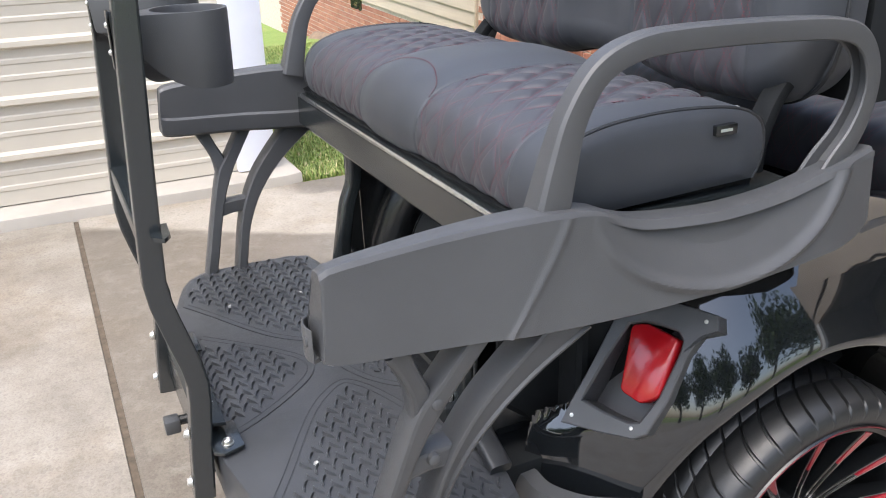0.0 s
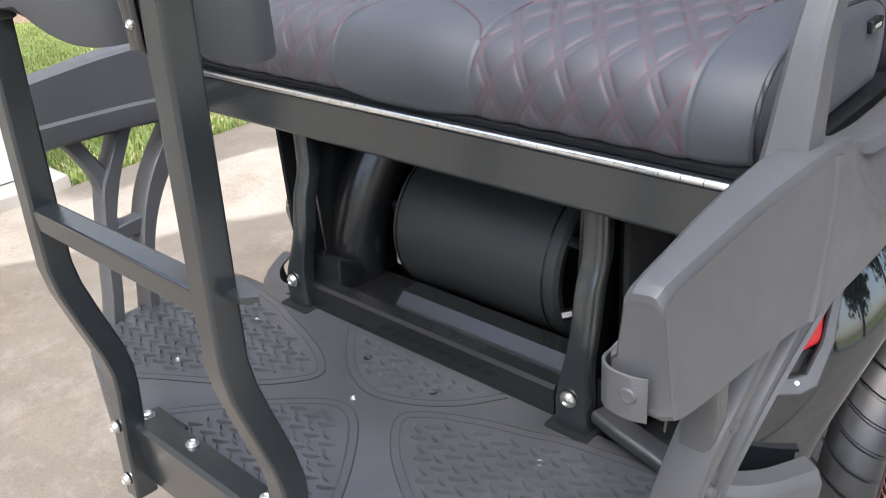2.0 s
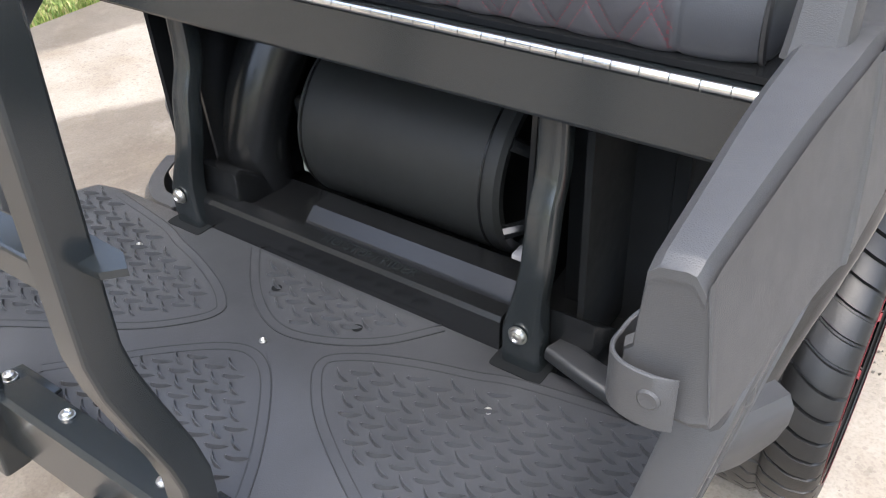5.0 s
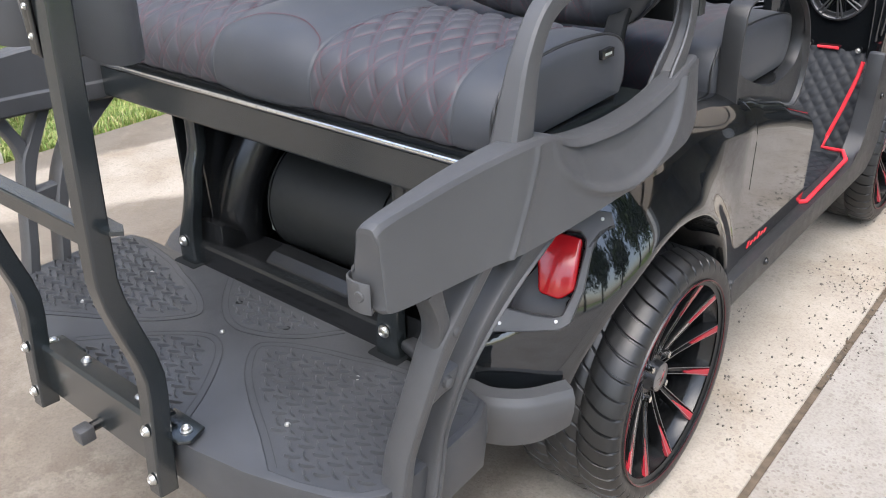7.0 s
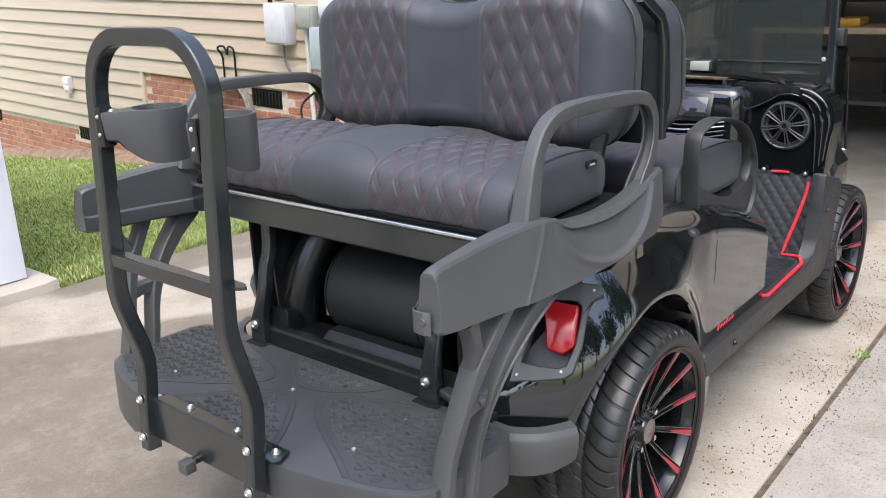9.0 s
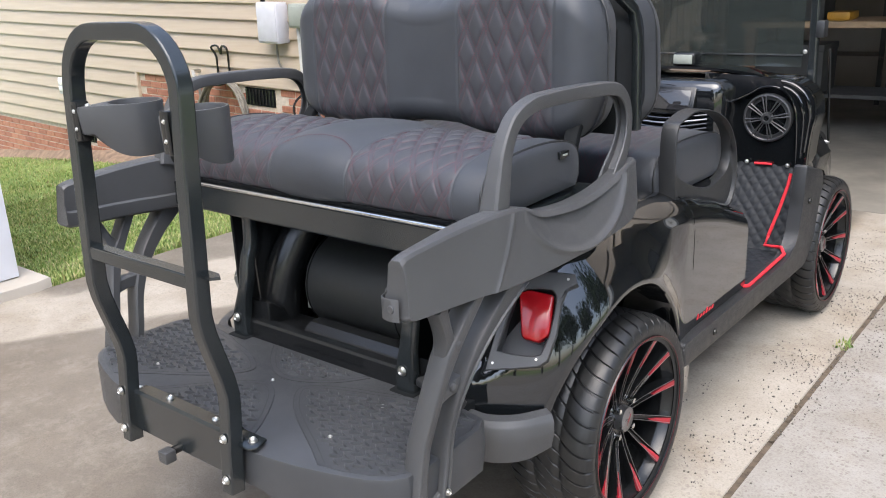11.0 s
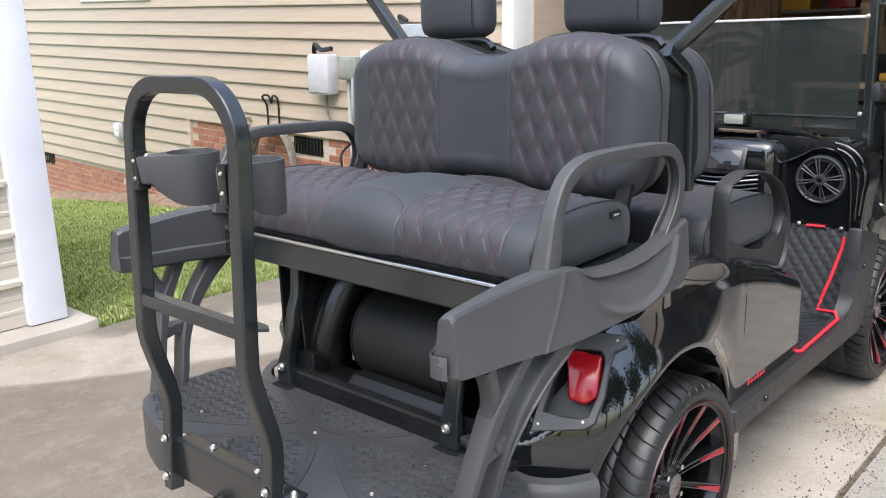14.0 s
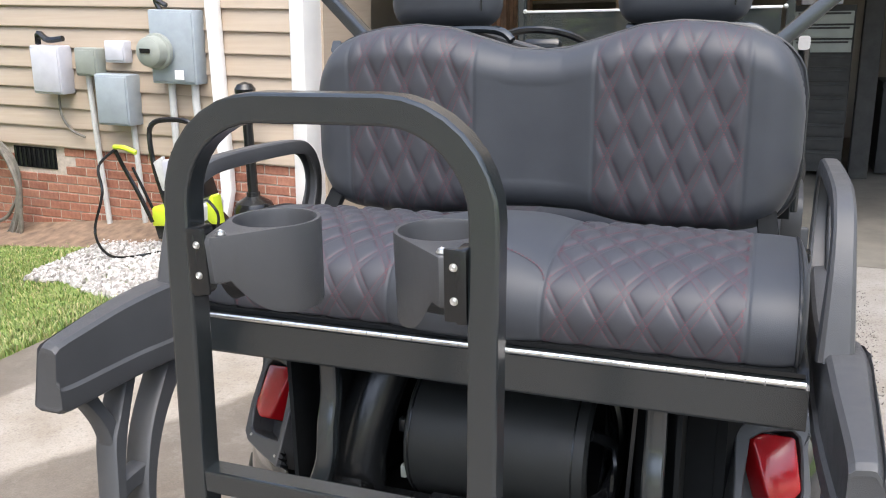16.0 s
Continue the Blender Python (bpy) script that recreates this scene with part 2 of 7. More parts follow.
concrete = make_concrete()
aggregate = make_concrete("pitted_concrete", False)
grit_mat = plain("dark_grit", (0.11, 0.10, 0.088), 0.9, var=0.4, scale=60)
footing_mat = plain("pale_poured_concrete", (0.36, 0.33, 0.285), 0.85, var=0.12, scale=3, grain=0.4, grain_scale=160)
joint_dirt = plain("joint_dirt", (0.085, 0.065, 0.045), 0.95, var=0.4, scale=30, grain=0.9, grain_scale=90)


def make_ground():
    m, t, p = nodes_of("lawn_soil")
    n = noise_node(t, 2.2, 6, 0.65)
    f = noise_node(t, 45, 4, 0.6)
    col = ramp(t, n.outputs[0], [(0.3, (0.11, 0.19, 0.03)), (0.55, (0.17, 0.26, 0.045)), (0.72, (0.28, 0.22, 0.10))])
    col = mixc(t, 0.5, col, ramp(t, f.outputs[0], [(0.3, (0.06, 0.10, 0.02)), (0.7, (0.30, 0.36, 0.10))]))
    t.links.new(col, p.inputs["Base Color"])
    p.inputs["Roughness"].default_value = 0.9
    bump(t, p, f.outputs[0], 0.9, 0.02)
    return m


ground_mat = make_ground()


def make_blade():
    m, t, p = nodes_of("grass_blade")
    g = t.nodes.new("ShaderNodeNewGeometry")
    col = ramp(t, g.outputs["Random Per Island"], [(0.0, (0.095, 0.16, 0.035)), (0.40, (0.19, 0.27, 0.062)), (0.72, (0.31, 0.35, 0.115)), (1.0, (0.46, 0.39, 0.21))])
    t.links.new(col, p.inputs["Base Color"])
    p.inputs["Roughness"].default_value = 0.6
    p.inputs["Transmission Weight"].default_value = 0.0
    p.inputs["Subsurface Weight"].default_value = 0.2
    p.inputs["Subsurface Radius"].default_value = (0.01, 0.02, 0.005)
    return m


blade_mat = make_blade()


def make_siding():
    m, t, p = nodes_of("beige_vinyl_siding")
    c = t.nodes.new("ShaderNodeTexCoord")
    mp = t.nodes.new("ShaderNodeMapping")
    mp.inputs["Scale"].default_value = (0.6, 1, 14)
    t.links.new(c.outputs["Object"], mp.inputs[0])
    n = noise_node(t, 3, 5, 0.6, mp.outputs[0])
    i = t.nodes.new("ShaderNodeObjectInfo")
    base = ramp(t, n.outputs[0], [(0.25, (0.403, 0.323, 0.245)), (0.75, (0.470, 0.388, 0.300))])
    base = mixc(t, 0.5, base, ramp(t, i.outputs["Random"], [(0.0, (0.93, 0.93, 0.92)), (1.0, (1, 1, 1))]), "MULTIPLY")
    t.links.new(base, p.inputs["Base Color"])
    p.inputs["Roughness"].default_value = 0.5
    bump(t, p, n.outputs[0], 0.15, 0.002)
    return m


siding_mat = make_siding()


def make_brick():
    m, t, p = nodes_of("red_brick")
    i = t.nodes.new("ShaderNodeObjectInfo")
    g = t.nodes.new("ShaderNodeNewGeometry")
    n = noise_node(t, 40, 5, 0.65)
    r = maths(t, "FRACT", maths(t, "ADD", i.outputs["Random"], g.outputs["Random Per Island"]))
    col = ramp(t, r, [(0.0, (0.26, 0.085, 0.055)), (0.35, (0.37, 0.135, 0.085)), (0.7, (0.44, 0.19, 0.12)), (1.0, (0.29, 0.115, 0.085))])
    col = mixc(t, 0.45, col, ramp(t, n.outputs[0], [(0.3, (0.13, 0.06, 0.04)), (0.7, (0.50, 0.26, 0.16))]))
    t.links.new(col, p.inputs["Base Color"])
    p.inputs["Roughness"].default_value = 0.85
    bump(t, p, n.outputs[0], 0.5, 0.003)
    return m


brick_mat = make_brick()
mortar = plain("mortar", (0.52, 0.45, 0.38), 0.9, var=0.2, scale=25, grain=0.6, grain_scale=200)


def make_gravel():
    m, t, p = nodes_of("white_stone")
    g = t.nodes.new("ShaderNodeNewGeometry")
    col = ramp(t, g.outputs["Random Per Island"], [(0.0, (0.22, 0.20, 0.18)), (0.35, (0.40, 0.375, 0.345)), (1.0, (0.58, 0.56, 0.53))])
    t.links.new(col, p.inputs["Base Color"])
    p.inputs["Roughness"].default_value = 0.7
    return m


gravel_mat = make_gravel()


def make_glass():
    m, t, p = nodes_of("tinted_windscreen")
    t.nodes.remove(p)
    out = t.nodes["Material Output"]
    tr = t.nodes.new("ShaderNodeBsdfTransparent")
    tr.inputs[0].default_value = (0.44, 0.45, 0.44, 1)
    gl = t.nodes.new("ShaderNodeBsdfGlossy")
    gl.inputs["Roughness"].default_value = 0.02
    fr = t.nodes.new("ShaderNodeFresnel")
    fr.inputs[0].default_value = 1.5
    mx = t.nodes.new("ShaderNodeMixShader")
    t.links.new(fr.outputs[0], mx.inputs[0])
    t.links.new(tr.outputs[0], mx.inputs[1])
    t.links.new(gl.outputs[0], mx.inputs[2])
    # a weak grey-green haze mixed in to lift the dark view through the glass
    film = t.nodes.new("ShaderNodeBsdfDiffuse")
    film.inputs[0].default_value = (0.27, 0.32, 0.30, 1)
    veiled = t.nodes.new("ShaderNodeMixShader")
    veiled.inputs[0].default_value = 0.055
    t.links.new(mx.outputs[0], veiled.inputs[1])
    t.links.new(film.outputs[0], veiled.inputs[2])
    t.links.new(veiled.outputs[0], out.inputs[0])
    return m


tinted = make_glass()


def make_mat():
    """Quilted floor mat."""
    m, t, p = nodes_of("floor_mat")
    p.inputs["Base Color"].default_value = (0.016, 0.018, 0.021, 1)
    p.inputs["Roughness"].default_value = 0.5
    p.inputs["Specular IOR Level"].default_value = 0.2
    n = noise_node(t, 300, 3)
    bump(t, p, n.outputs[0], 0.4, 0.001)
    return m


floor_mat_mat = make_mat()


def make_foliage():
    m, t, p = nodes_of("far_foliage")
    g = t.nodes.new("ShaderNodeNewGeometry")
    col = ramp(t, g.outputs["Random Per Island"], [(0.0, (0.03, 0.055, 0.015)), (1.0, (0.09, 0.14, 0.04))])
    t.links.new(col, p.inputs["Base Color"])
    p.inputs["Roughness"].default_value = 0.7
    return m


foliage_mat = make_foliage()
bark = plain("bark", (0.10, 0.075, 0.055), 0.9, var=0.3, scale=10)

# ---- building helpers ----
def empty(name, label="", category="", group="", m=None):
    ob = new(name)
    if m is not None:
        ob.matrix_world = m
    return tagged(ob, label, category, group)


def finish(bm, smooth=True, angle=35):
    bmesh.ops.recalc_face_normals(bm, faces=bm.faces)
    if smooth:
        for f in bm.faces:
            f.smooth = True
        for e in bm.edges:
            if len(e.link_faces) == 2 and e.calc_face_angle(0) > radians(angle):
                e.smooth = False
    return bm


def part(name, bm, material, parent=None, label="", kind="", smooth=True, angle=35):
    """Links a bmesh as one mesh object under a thing or under a part."""
    finish(bm, smooth, angle)
    me = bpy.data.meshes.new(name)
    bm.to_mesh(me)
    bm.free()
    for m in material if isinstance(material, (list, tuple)) else (material,):
        me.materials.append(m)
    ob = new(name, me)
    if parent is not None:
        if parent.parent is not None and parent.parent.parent is not None:
            parent = parent.parent
        ob.parent = parent
        ob.matrix_parent_inverse = parent.matrix_world.inverted()
    return tagged(ob, label, kind=kind)


def box(x0, x1, y0, y1, z0, z1, bev=0.0, seg=2, bm=None):
    bm = bm or bmesh.new()
    v = [bm.verts.new((x, y, z)) for x in (x0, x1) for y in (y0, y1) for z in (z0, z1)]
    fs = [bm.faces.new([v[i] for i in q]) for q in ((0, 1, 3, 2), (4, 6, 7, 5), (0, 4, 5, 1), (2, 3, 7, 6), (0, 2, 6, 4), (1, 5, 7, 3))]
    if bev:
        es = list({e for f in fs for e in f.edges})
        bmesh.ops.bevel(bm, geom=es, offset=bev, segments=seg, profile=0.5, affect="EDGES")
    return bm


def slab(poly, axis, a, b, bev=0.0, seg=2, bm=None):
    """A flat polygon given in the two other axes, pushed from a to b along axis (0, 1 or 2)."""
    bm = bm or bmesh.new()

    def put(p, d):
        q = list(p)
        q.insert(axis, d)
        return bm.verts.new(q)

    lo, hi = [put(p, a) for p in poly], [put(p, b) for p in poly]
    n = len(poly)
    fs = [bm.faces.new(lo), bm.faces.new(hi[::-1])] + [bm.faces.new((lo[i], hi[i], hi[(i + 1) % n], lo[(i + 1) % n])) for i in range(n)]
    if bev:
        es = [e for f in fs[:2] for e in f.edges]
        bmesh.ops.bevel(bm, geom=es, offset=bev, segments=seg, profile=0.5, affect="EDGES")
    return bm


def curve(points, n=6, closed=False):
    """A smooth line (Catmull-Rom) through the points, n steps from each to the next."""
    P = [Vector(p) for p in points]
    out, m = [], len(P)
    for i in range(m if closed else m - 1):
        a, b, c, d = (P[(i + k) % m] if closed else P[min(max(i + k, 0), m - 1)] for k in (-1, 0, 1, 2))
        for j in range(n):
            s = j / n
            out.append(0.5 * (2 * b + (c - a) * s + (2 * a - 5 * b + 4 * c - d) * s * s + (3 * b - a - 3 * c + d) * s ** 3))
    if not closed:
        out.append(P[-1])
    return out


def rrect(w, h, r, k=3):
    """A rounded rectangle's section, w by h."""
    pts = []
    for cx, cy, a0 in ((w / 2 - r, h / 2 - r, 0), (r - w / 2, h / 2 - r, 90), (r - w / 2, r - h / 2, 180), (w / 2 - r, r - h / 2, 270)):
        for i in range(k + 1):
            a = radians(a0 + 90 * i / k)
            pts.append((cx + r * math.cos(a), cy + r * math.sin(a)))
    return pts


def ring(r, n=10):
    return [(r * math.cos(2 * math.pi * i / n), r * math.sin(2 * math.pi * i / n)) for i in range(n)]


def sweep(path, section, side=(1, 0, 0), closed=False, cap=True, bm=None, taper=None):
    """Carries a section along a path; the section's first axis keeps to side as well as it can."""
    bm = bm or bmesh.new()
    P = [Vector(p) for p in path]
    rows, n = [], len(P)
    for i, p in enumerate(P):
        a = P[(i - 1) % n] if closed or i else p
        b = P[(i + 1) % n] if closed or i < n - 1 else p
        d = (b - a).normalized()
        s = Vector(side)
        s = (s - d * s.dot(d))
        s = s.normalized() if s.length > 1e-4 else d.orthogonal().normalized()
        u = d.cross(s)
        k = taper(i / (n - 1)) if taper else 1.0
        rows.append([bm.verts.new(p + s * x * k + u * y * k) for x, y in section])
    m = len(section)
    for i in range(n if closed else n - 1):
        for j in range(m):
            bm.faces.new((rows[i][j], rows[i][(j + 1) % m], rows[(i + 1) % n][(j + 1) % m], rows[(i + 1) % n][j]))
    if cap and not closed:
        bm.faces.new(rows[0][::-1])
        bm.faces.new(rows[-1])
    return bm


def tube(path, r, n=8, bm=None, **kw):
    return sweep(path, ring(r, n), side=(0.3, 0.5, 0.81), bm=bm, **kw)


def lathe(profile, n=32, axis=0, at=(0, 0, 0), bm=None, close=False):
    """Turns a profile of (along, radius) round an axis."""
    bm = bm or bmesh.new()
    rows = []
    for i in range(n):
        a = 2 * math.pi * i / n
        row = []
        for d, r in profile:
            q = [r * math.cos(a), r * math.sin(a)]
            q.insert(axis, d)
            row.append(bm.verts.new(Vector(q) + Vector(at)))
        rows.append(row)
    m = len(profile)
    for i in range(n):
        for j in range(m if close else m - 1):
            bm.faces.new((rows[i][j], rows[(i + 1) % n][j], rows[(i + 1) % n][(j + 1) % m], rows[i][(j + 1) % m]))
    bmesh.ops.remove_doubles(bm, verts=bm.verts, dist=1e-6)
    return bm


def sheet(fn, nu, nv, bm=None):
    """A surface fn(u, v) over the unit square."""
    bm = bm or bmesh.new()
    g = [[bm.verts.new(fn(i / nu, j / nv)) for j in range(nv + 1)] for i in range(nu + 1)]
    for i in range(nu):
        for j in range(nv):
            bm.faces.new((g[i][j], g[i + 1][j], g[i + 1][j + 1], g[i][j + 1]))
    return bm


def thicken(bm, d):
    bmesh.ops.recalc_face_normals(bm, faces=bm.faces)
    bmesh.ops.solidify(bm, geom=bm.faces[:], thickness=d)
    return bm


def bolt(at, normal, r=0.011, h=0.006, parent=None, name="bolt", material=None):
    """A rounded hexagon-socket bolt head on a washer."""
    bm = lathe([(0, 0), (0, r * 1.18), (h * 0.3, r * 1.18), (h * 0.3, r), (h, r * 0.85), (h * 1.25, r * 0.5), (h * 0.9, r * 0.32), (h * 0.9, 0)], 14, axis=2)
    m = Vector(normal).to_track_quat("Z", "Y").to_matrix().to_4x4()
    m.translation = at
    bm.transform(m)
    return part(name, bm, material or steel, parent)


def mirrored(bm):
    """The same mesh on the other side of the cart's middle."""
    b = bm.copy()
    for v in b.verts:
        v.co.x = -v.co.x
    bmesh.ops.reverse_faces(b, faces=b.faces)
    return b


def lerp_table(table, v):
    return float(np.interp(v, [a for a, _ in table], [b for _, b in table]))


def smooth_step(a, b, v):
    k = max(0.0, min(1.0, (v - a) / (b - a)))
    return k * k * (3 - 2 * k)


GZ = -0.025  # the driveway's surface

# ---- setting ----
HOUSE = pose(0, 0, 0, 0, 1.9, 0)  # the house's own axes: along the wall, into it, up
WALL = 3.12


def lawn_height(x, y):
    """The lawn falls away from the driveway's edge."""
    d = max(0.0, -2.50 - x)
    return GZ - 0.012 - 0.082 * d


def build_ground():
    bm = bmesh.new()
    xs = [-400, -120, -50] + [-22 + i * 0.5 for i in range(39)] + [-2.52, 60, 400]
    ys = [-400, -60, -20] + [-8 + i * 0.5 for i in range(33)] + [9, 30, 120, 400]
    g = [[bm.verts.new((x, y, (lawn_height(max(x, -14), y) if x < -2.5 else GZ - 0.16) + (0.02 * noise.noise((x * 1.3, y * 1.3, 0)) if -14 < x < -3 else 0))) for y in ys] for x in xs]
    for i in range(len(xs) - 1):
        for j in range(len(ys) - 1):
            bm.faces.new((g[i][j], g[i + 1][j], g[i + 1][j + 1], g[i][j + 1]))
    return part("ground", bm, ground_mat, None, "sloping green lawn with bare patches beside a driveway", "structure")


ground = tagged(build_ground(), category="lawn")


def slab_piece(name, poly, mat, parent):
    bm = slab(poly, 2, GZ - 0.12, GZ, 0.008, 2)
    return part(name, bm, mat, parent)


driveway = empty("driveway", "pale concrete driveway in slabs with dark dirt-filled joints", "driveway")
driveway["kind"] = "structure"
J = 0.74
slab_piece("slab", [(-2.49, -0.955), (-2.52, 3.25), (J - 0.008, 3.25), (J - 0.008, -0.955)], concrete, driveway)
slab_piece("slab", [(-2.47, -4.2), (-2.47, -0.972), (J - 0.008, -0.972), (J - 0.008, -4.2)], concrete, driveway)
slab_piece("slab", [(J + 0.008, -0.955), (J + 0.008, 3.25), (24, 3.25), (24, -0.955)], aggregate, driveway)
slab_piece("slab", [(J + 0.008, -4.2), (J + 0.008, -0.972), (24, -0.972), (24, -4.2)], aggregate, driveway)
slab_piece("slab", [(-2.47, -12), (-2.47, -4.216), (24, -4.216), (24, -12)], concrete, driveway)
part("joint_fill", box(-2.47, 24, -12, 3.2, GZ - 0.11, GZ - 0.0065), joint_dirt, driveway, "dirt and grit in the joints")


# the steel-sided building
def build_shed():
    shed = empty("metal_building", "cream ribbed steel building with white corner trim", "building")
    x0, y1, z0, top = -2.66, -0.03, 0.03, 3.2
    prof = []
    z = z0
    while z < top:
        # one panel: two minor swages and a raised rib
        for dz, d in ((0.0, 0.0), (0.062, 0.0), (0.068, 0.004), (0.082, 0.004), (0.088, 0.0), (0.128, 0.0), (0.134, 0.004), (0.148, 0.004), (0.154, 0.0), (0.192, 0.0), (0.204, 0.028), (0.222, 0.028)):
            prof.append((z + dz, d))
        z += 0.2335
    bm = bmesh.new()
    rows = [[bm.verts.new((x0 + d, y, zz)) for zz, d in prof] for y in (-9.0, y1 - 0.02)]
    for i in range(len(prof) - 1):
        bm.faces.new((rows[0][i], rows[1][i], rows[1][i + 1], rows[0][i + 1]))
    thicken(bm, 0.003)
    part("steel_wall", bm, cream_metal, shed, smooth=False)
    part("end_wall", box(-8.0, x0 - 0.02, y1 - 0.12, y1 - 0.02, z0, top), cream_metal, shed)
    part("inner_wall", box(x0 - 0.12, x0 - 0.02, -9.0, y1 - 0.13, z0, top), cream_metal, shed)
    part("corner_trim", box(x0 - 0.05, x0 + 0.045, y1 - 0.182, y1, z0, top, 0.006), white_trim, shed, "white steel corner trim")
    part("roof", box(-8.1, x0 + 0.12, -9.1, y1 + 0.1, top, top + 0.08), cream_metal, shed)
    for k in range(0, 12):
        bolt((x0 + 0.034, y1 - 0.19, z0 + 0.213 + 0.2335 * k), (1, 0, 0), 0.006, 0.005, shed, "screw")
        if k % 2:
            for yy in (-0.62, -1.25, -1.9):
                bolt((x0 + 0.004, y1 + yy, z0 + 0.11 + 0.2335 * k), (1, 0, 0), 0.006, 0.005, shed, "screw")
    return shed


shed = build_shed()
footing = part("footing", slab([(-8.2, -9.2), (-8.2, 0.06), (-2.50, 0.06), (-2.475, -0.02), (-2.475, -9.2)], 2, GZ - 0.3, GZ + 0.05, 0.01), footing_mat, None, "pale concrete footing along the steel building", "structure")
tagged(footing, category="footing")


# the house: siding boards over a brick base
def house_part(name, bm, mat, parent, label="", **kw):
    bm.transform(HOUSE)
    return part(name, bm, mat, parent, label, **kw)


house = empty("house", "beige vinyl-sided house wall over a red brick base", "house")
U_END = -2.307       # the corner
BRICK_U = -6.518     # siding comes lower beyond this
LAP = 0.1395
SILL = 0.320        # top of the brick base
house_part("wall_backing", box(-16, U_END - 0.01, WALL + 0.03, WALL + 0.25, -2.2, 5.0), mortar, house)
house_part("mortar_bed", box(BRICK_U + 0.04, U_END - 0.02, WALL + 0.003, WALL + 0.029, -2.0, SILL - 0.002), mortar, house)
house_part("mortar_bed", box(-16, BRICK_U + 0.04, WALL + 0.003, WALL + 0.029, -2.0, -0.380), mortar, house)


def siding_board(u0, u1, z, h):
    """One lap of siding, its lower edge standing proud."""
    bm = slab([(WALL - 0.027, z + 0.004), (WALL - 0.028, z + 0.010), (WALL - 0.018, z + h * 0.55), (WALL - 0.006, z + h), (WALL + 0.029, z + h), (WALL + 0.029, z), (WALL - 0.004, z)], 0, u0, u1)
    return bm


z = SILL
while z < 4.6:
    house_part("siding_board", siding_board(-16, U_END - 0.10, z, LAP), siding_mat, house, smooth=False)
    z += LAP
z = SILL - LAP
while z > -0.5:
    lo = max(z, -0.375)
    house_part("siding_board", siding_board(-16, BRICK_U, lo, z + LAP - lo), siding_mat, house, smooth=False)
    z -= LAP
house_part("siding_end", box(BRICK_U, BRICK_U + 0.045, WALL - 0.03, WALL + 0.03, -0.385, SILL + 0.005, 0.004), siding_mat, house)
house_part("corner_trim", box(U_END - 0.10, U_END + 0.0, WALL - 0.035, WALL + 0.2, 0.0, 4.8, 0.008), white_vinyl, house, "white vinyl corner trim")
house_part("downspout", sweep([(-3.036, WALL - 0.06, 4.297), (-2.898, WALL - 0.06, 0.134), (-2.918, WALL - 0.09, -0.02), (-2.947, WALL - 0.22, -0.153)], rrect(0.085, 0.065, 0.012, 2), side=(1, 0, 0)), white_vinyl, house, "white downspout")
# window
win = house_part("window", box(-8.548, -7.027, WALL - 0.04, WALL + 0.02, 1.511, 2.614, 0.006), white_vinyl, house, "white framed window")
for a, b in ((-8.478, -7.832), (-7.763, -7.096)):
    house_part("pane", box(a, b, WALL - 0.046, WALL - 0.041, 1.601, 2.532), window_glass, win)
# outlet
outlet = house_part("outlet_cover", box(-8.007, -7.89, WALL - 0.075, WALL - 0.015, -0.006, 0.175, 0.012), meter_white, house, "white outlet cover")
for k in range(2):
    house_part("louvre", box(-7.991, -7.902, WALL - 0.082, WALL - 0.074, 0.028 + 0.07 * k, 0.078 + 0.07 * k, 0.003), white_vinyl, outlet)


def vent(u0, u1, z0, z1):
    v = house_part("vent", box(u0, u1, WALL - 0.004, WALL + 0.02, z0, z1), well_black, house, "black foundation vent")
    n = 9
    for i in range(n):
        a = u0 + (u1 - u0) * (i + 0.35) / n
        house_part("slat", box(a, a + (u1 - u0) / n * 0.4, WALL - 0.012, WALL - 0.005, z0 + 0.01, z1 - 0.01), shell_black, v)


vent(-4.797, -4.402, 0.148, 0.302)
vent(-7.92, -7.489, -0.519, -0.366)
vent(-10.24, -9.82, -0.523, -0.370)


def wall_box(name, u0, u1, z0, z1, d, mat, label, lip=True, sub="lid"):
    b = house_part(name, box(u0, u1, WALL - 0.02 - d, WALL - 0.012, z0, z1, 0.012), mat, house, label)
    if lip:
        house_part(sub, box(u0 + 0.012, u1 - 0.012, WALL - 0.028 - d, WALL - 0.0195 - d, z0 + 0.015, z1 - 0.015, 0.006), mat, b)
    return b


wall_box("cable_box", -4.396, -4.141, 0.711, 1.039, 0.12, meter_white, "pale plastic utility box")
wall_box("junction_box", -4.038, -3.852, 0.844, 1.031, 0.09, box_olive, "small grey-green box")
wall_box("small_box", -3.797, -3.625, 0.939, 1.083, 0.07, meter_white, "small grey box")
wall_box("service_box", -3.852, -3.582, 0.527, 0.867, 0.13, meter_grey, "grey plastic service box")
meter = wall_box("meter_box", -3.388, -3.038, 0.822, 1.288, 0.11, meter_grey, "grey steel electricity meter box")
glass_dome = lathe([(0, 0.115), (-0.03, 0.115), (-0.035, 0.10), (-0.10, 0.092), (-0.12, 0.06), (-0.125, 0)], 28, axis=1, at=(-3.303, WALL - 0.155, 1.028))
house_part("dial", glass_dome, box_olive, meter, "round glass meter")
house_part("label_plate", box(-3.182, -3.115, WALL - 0.163, WALL - 0.158, 0.856, 0.915), white_vinyl, meter, "small white label")
house_part("display", box(-3.342, -3.268, WALL - 0.287, WALL - 0.281, 1.024, 1.051), shell_black, meter, "dark counter window")
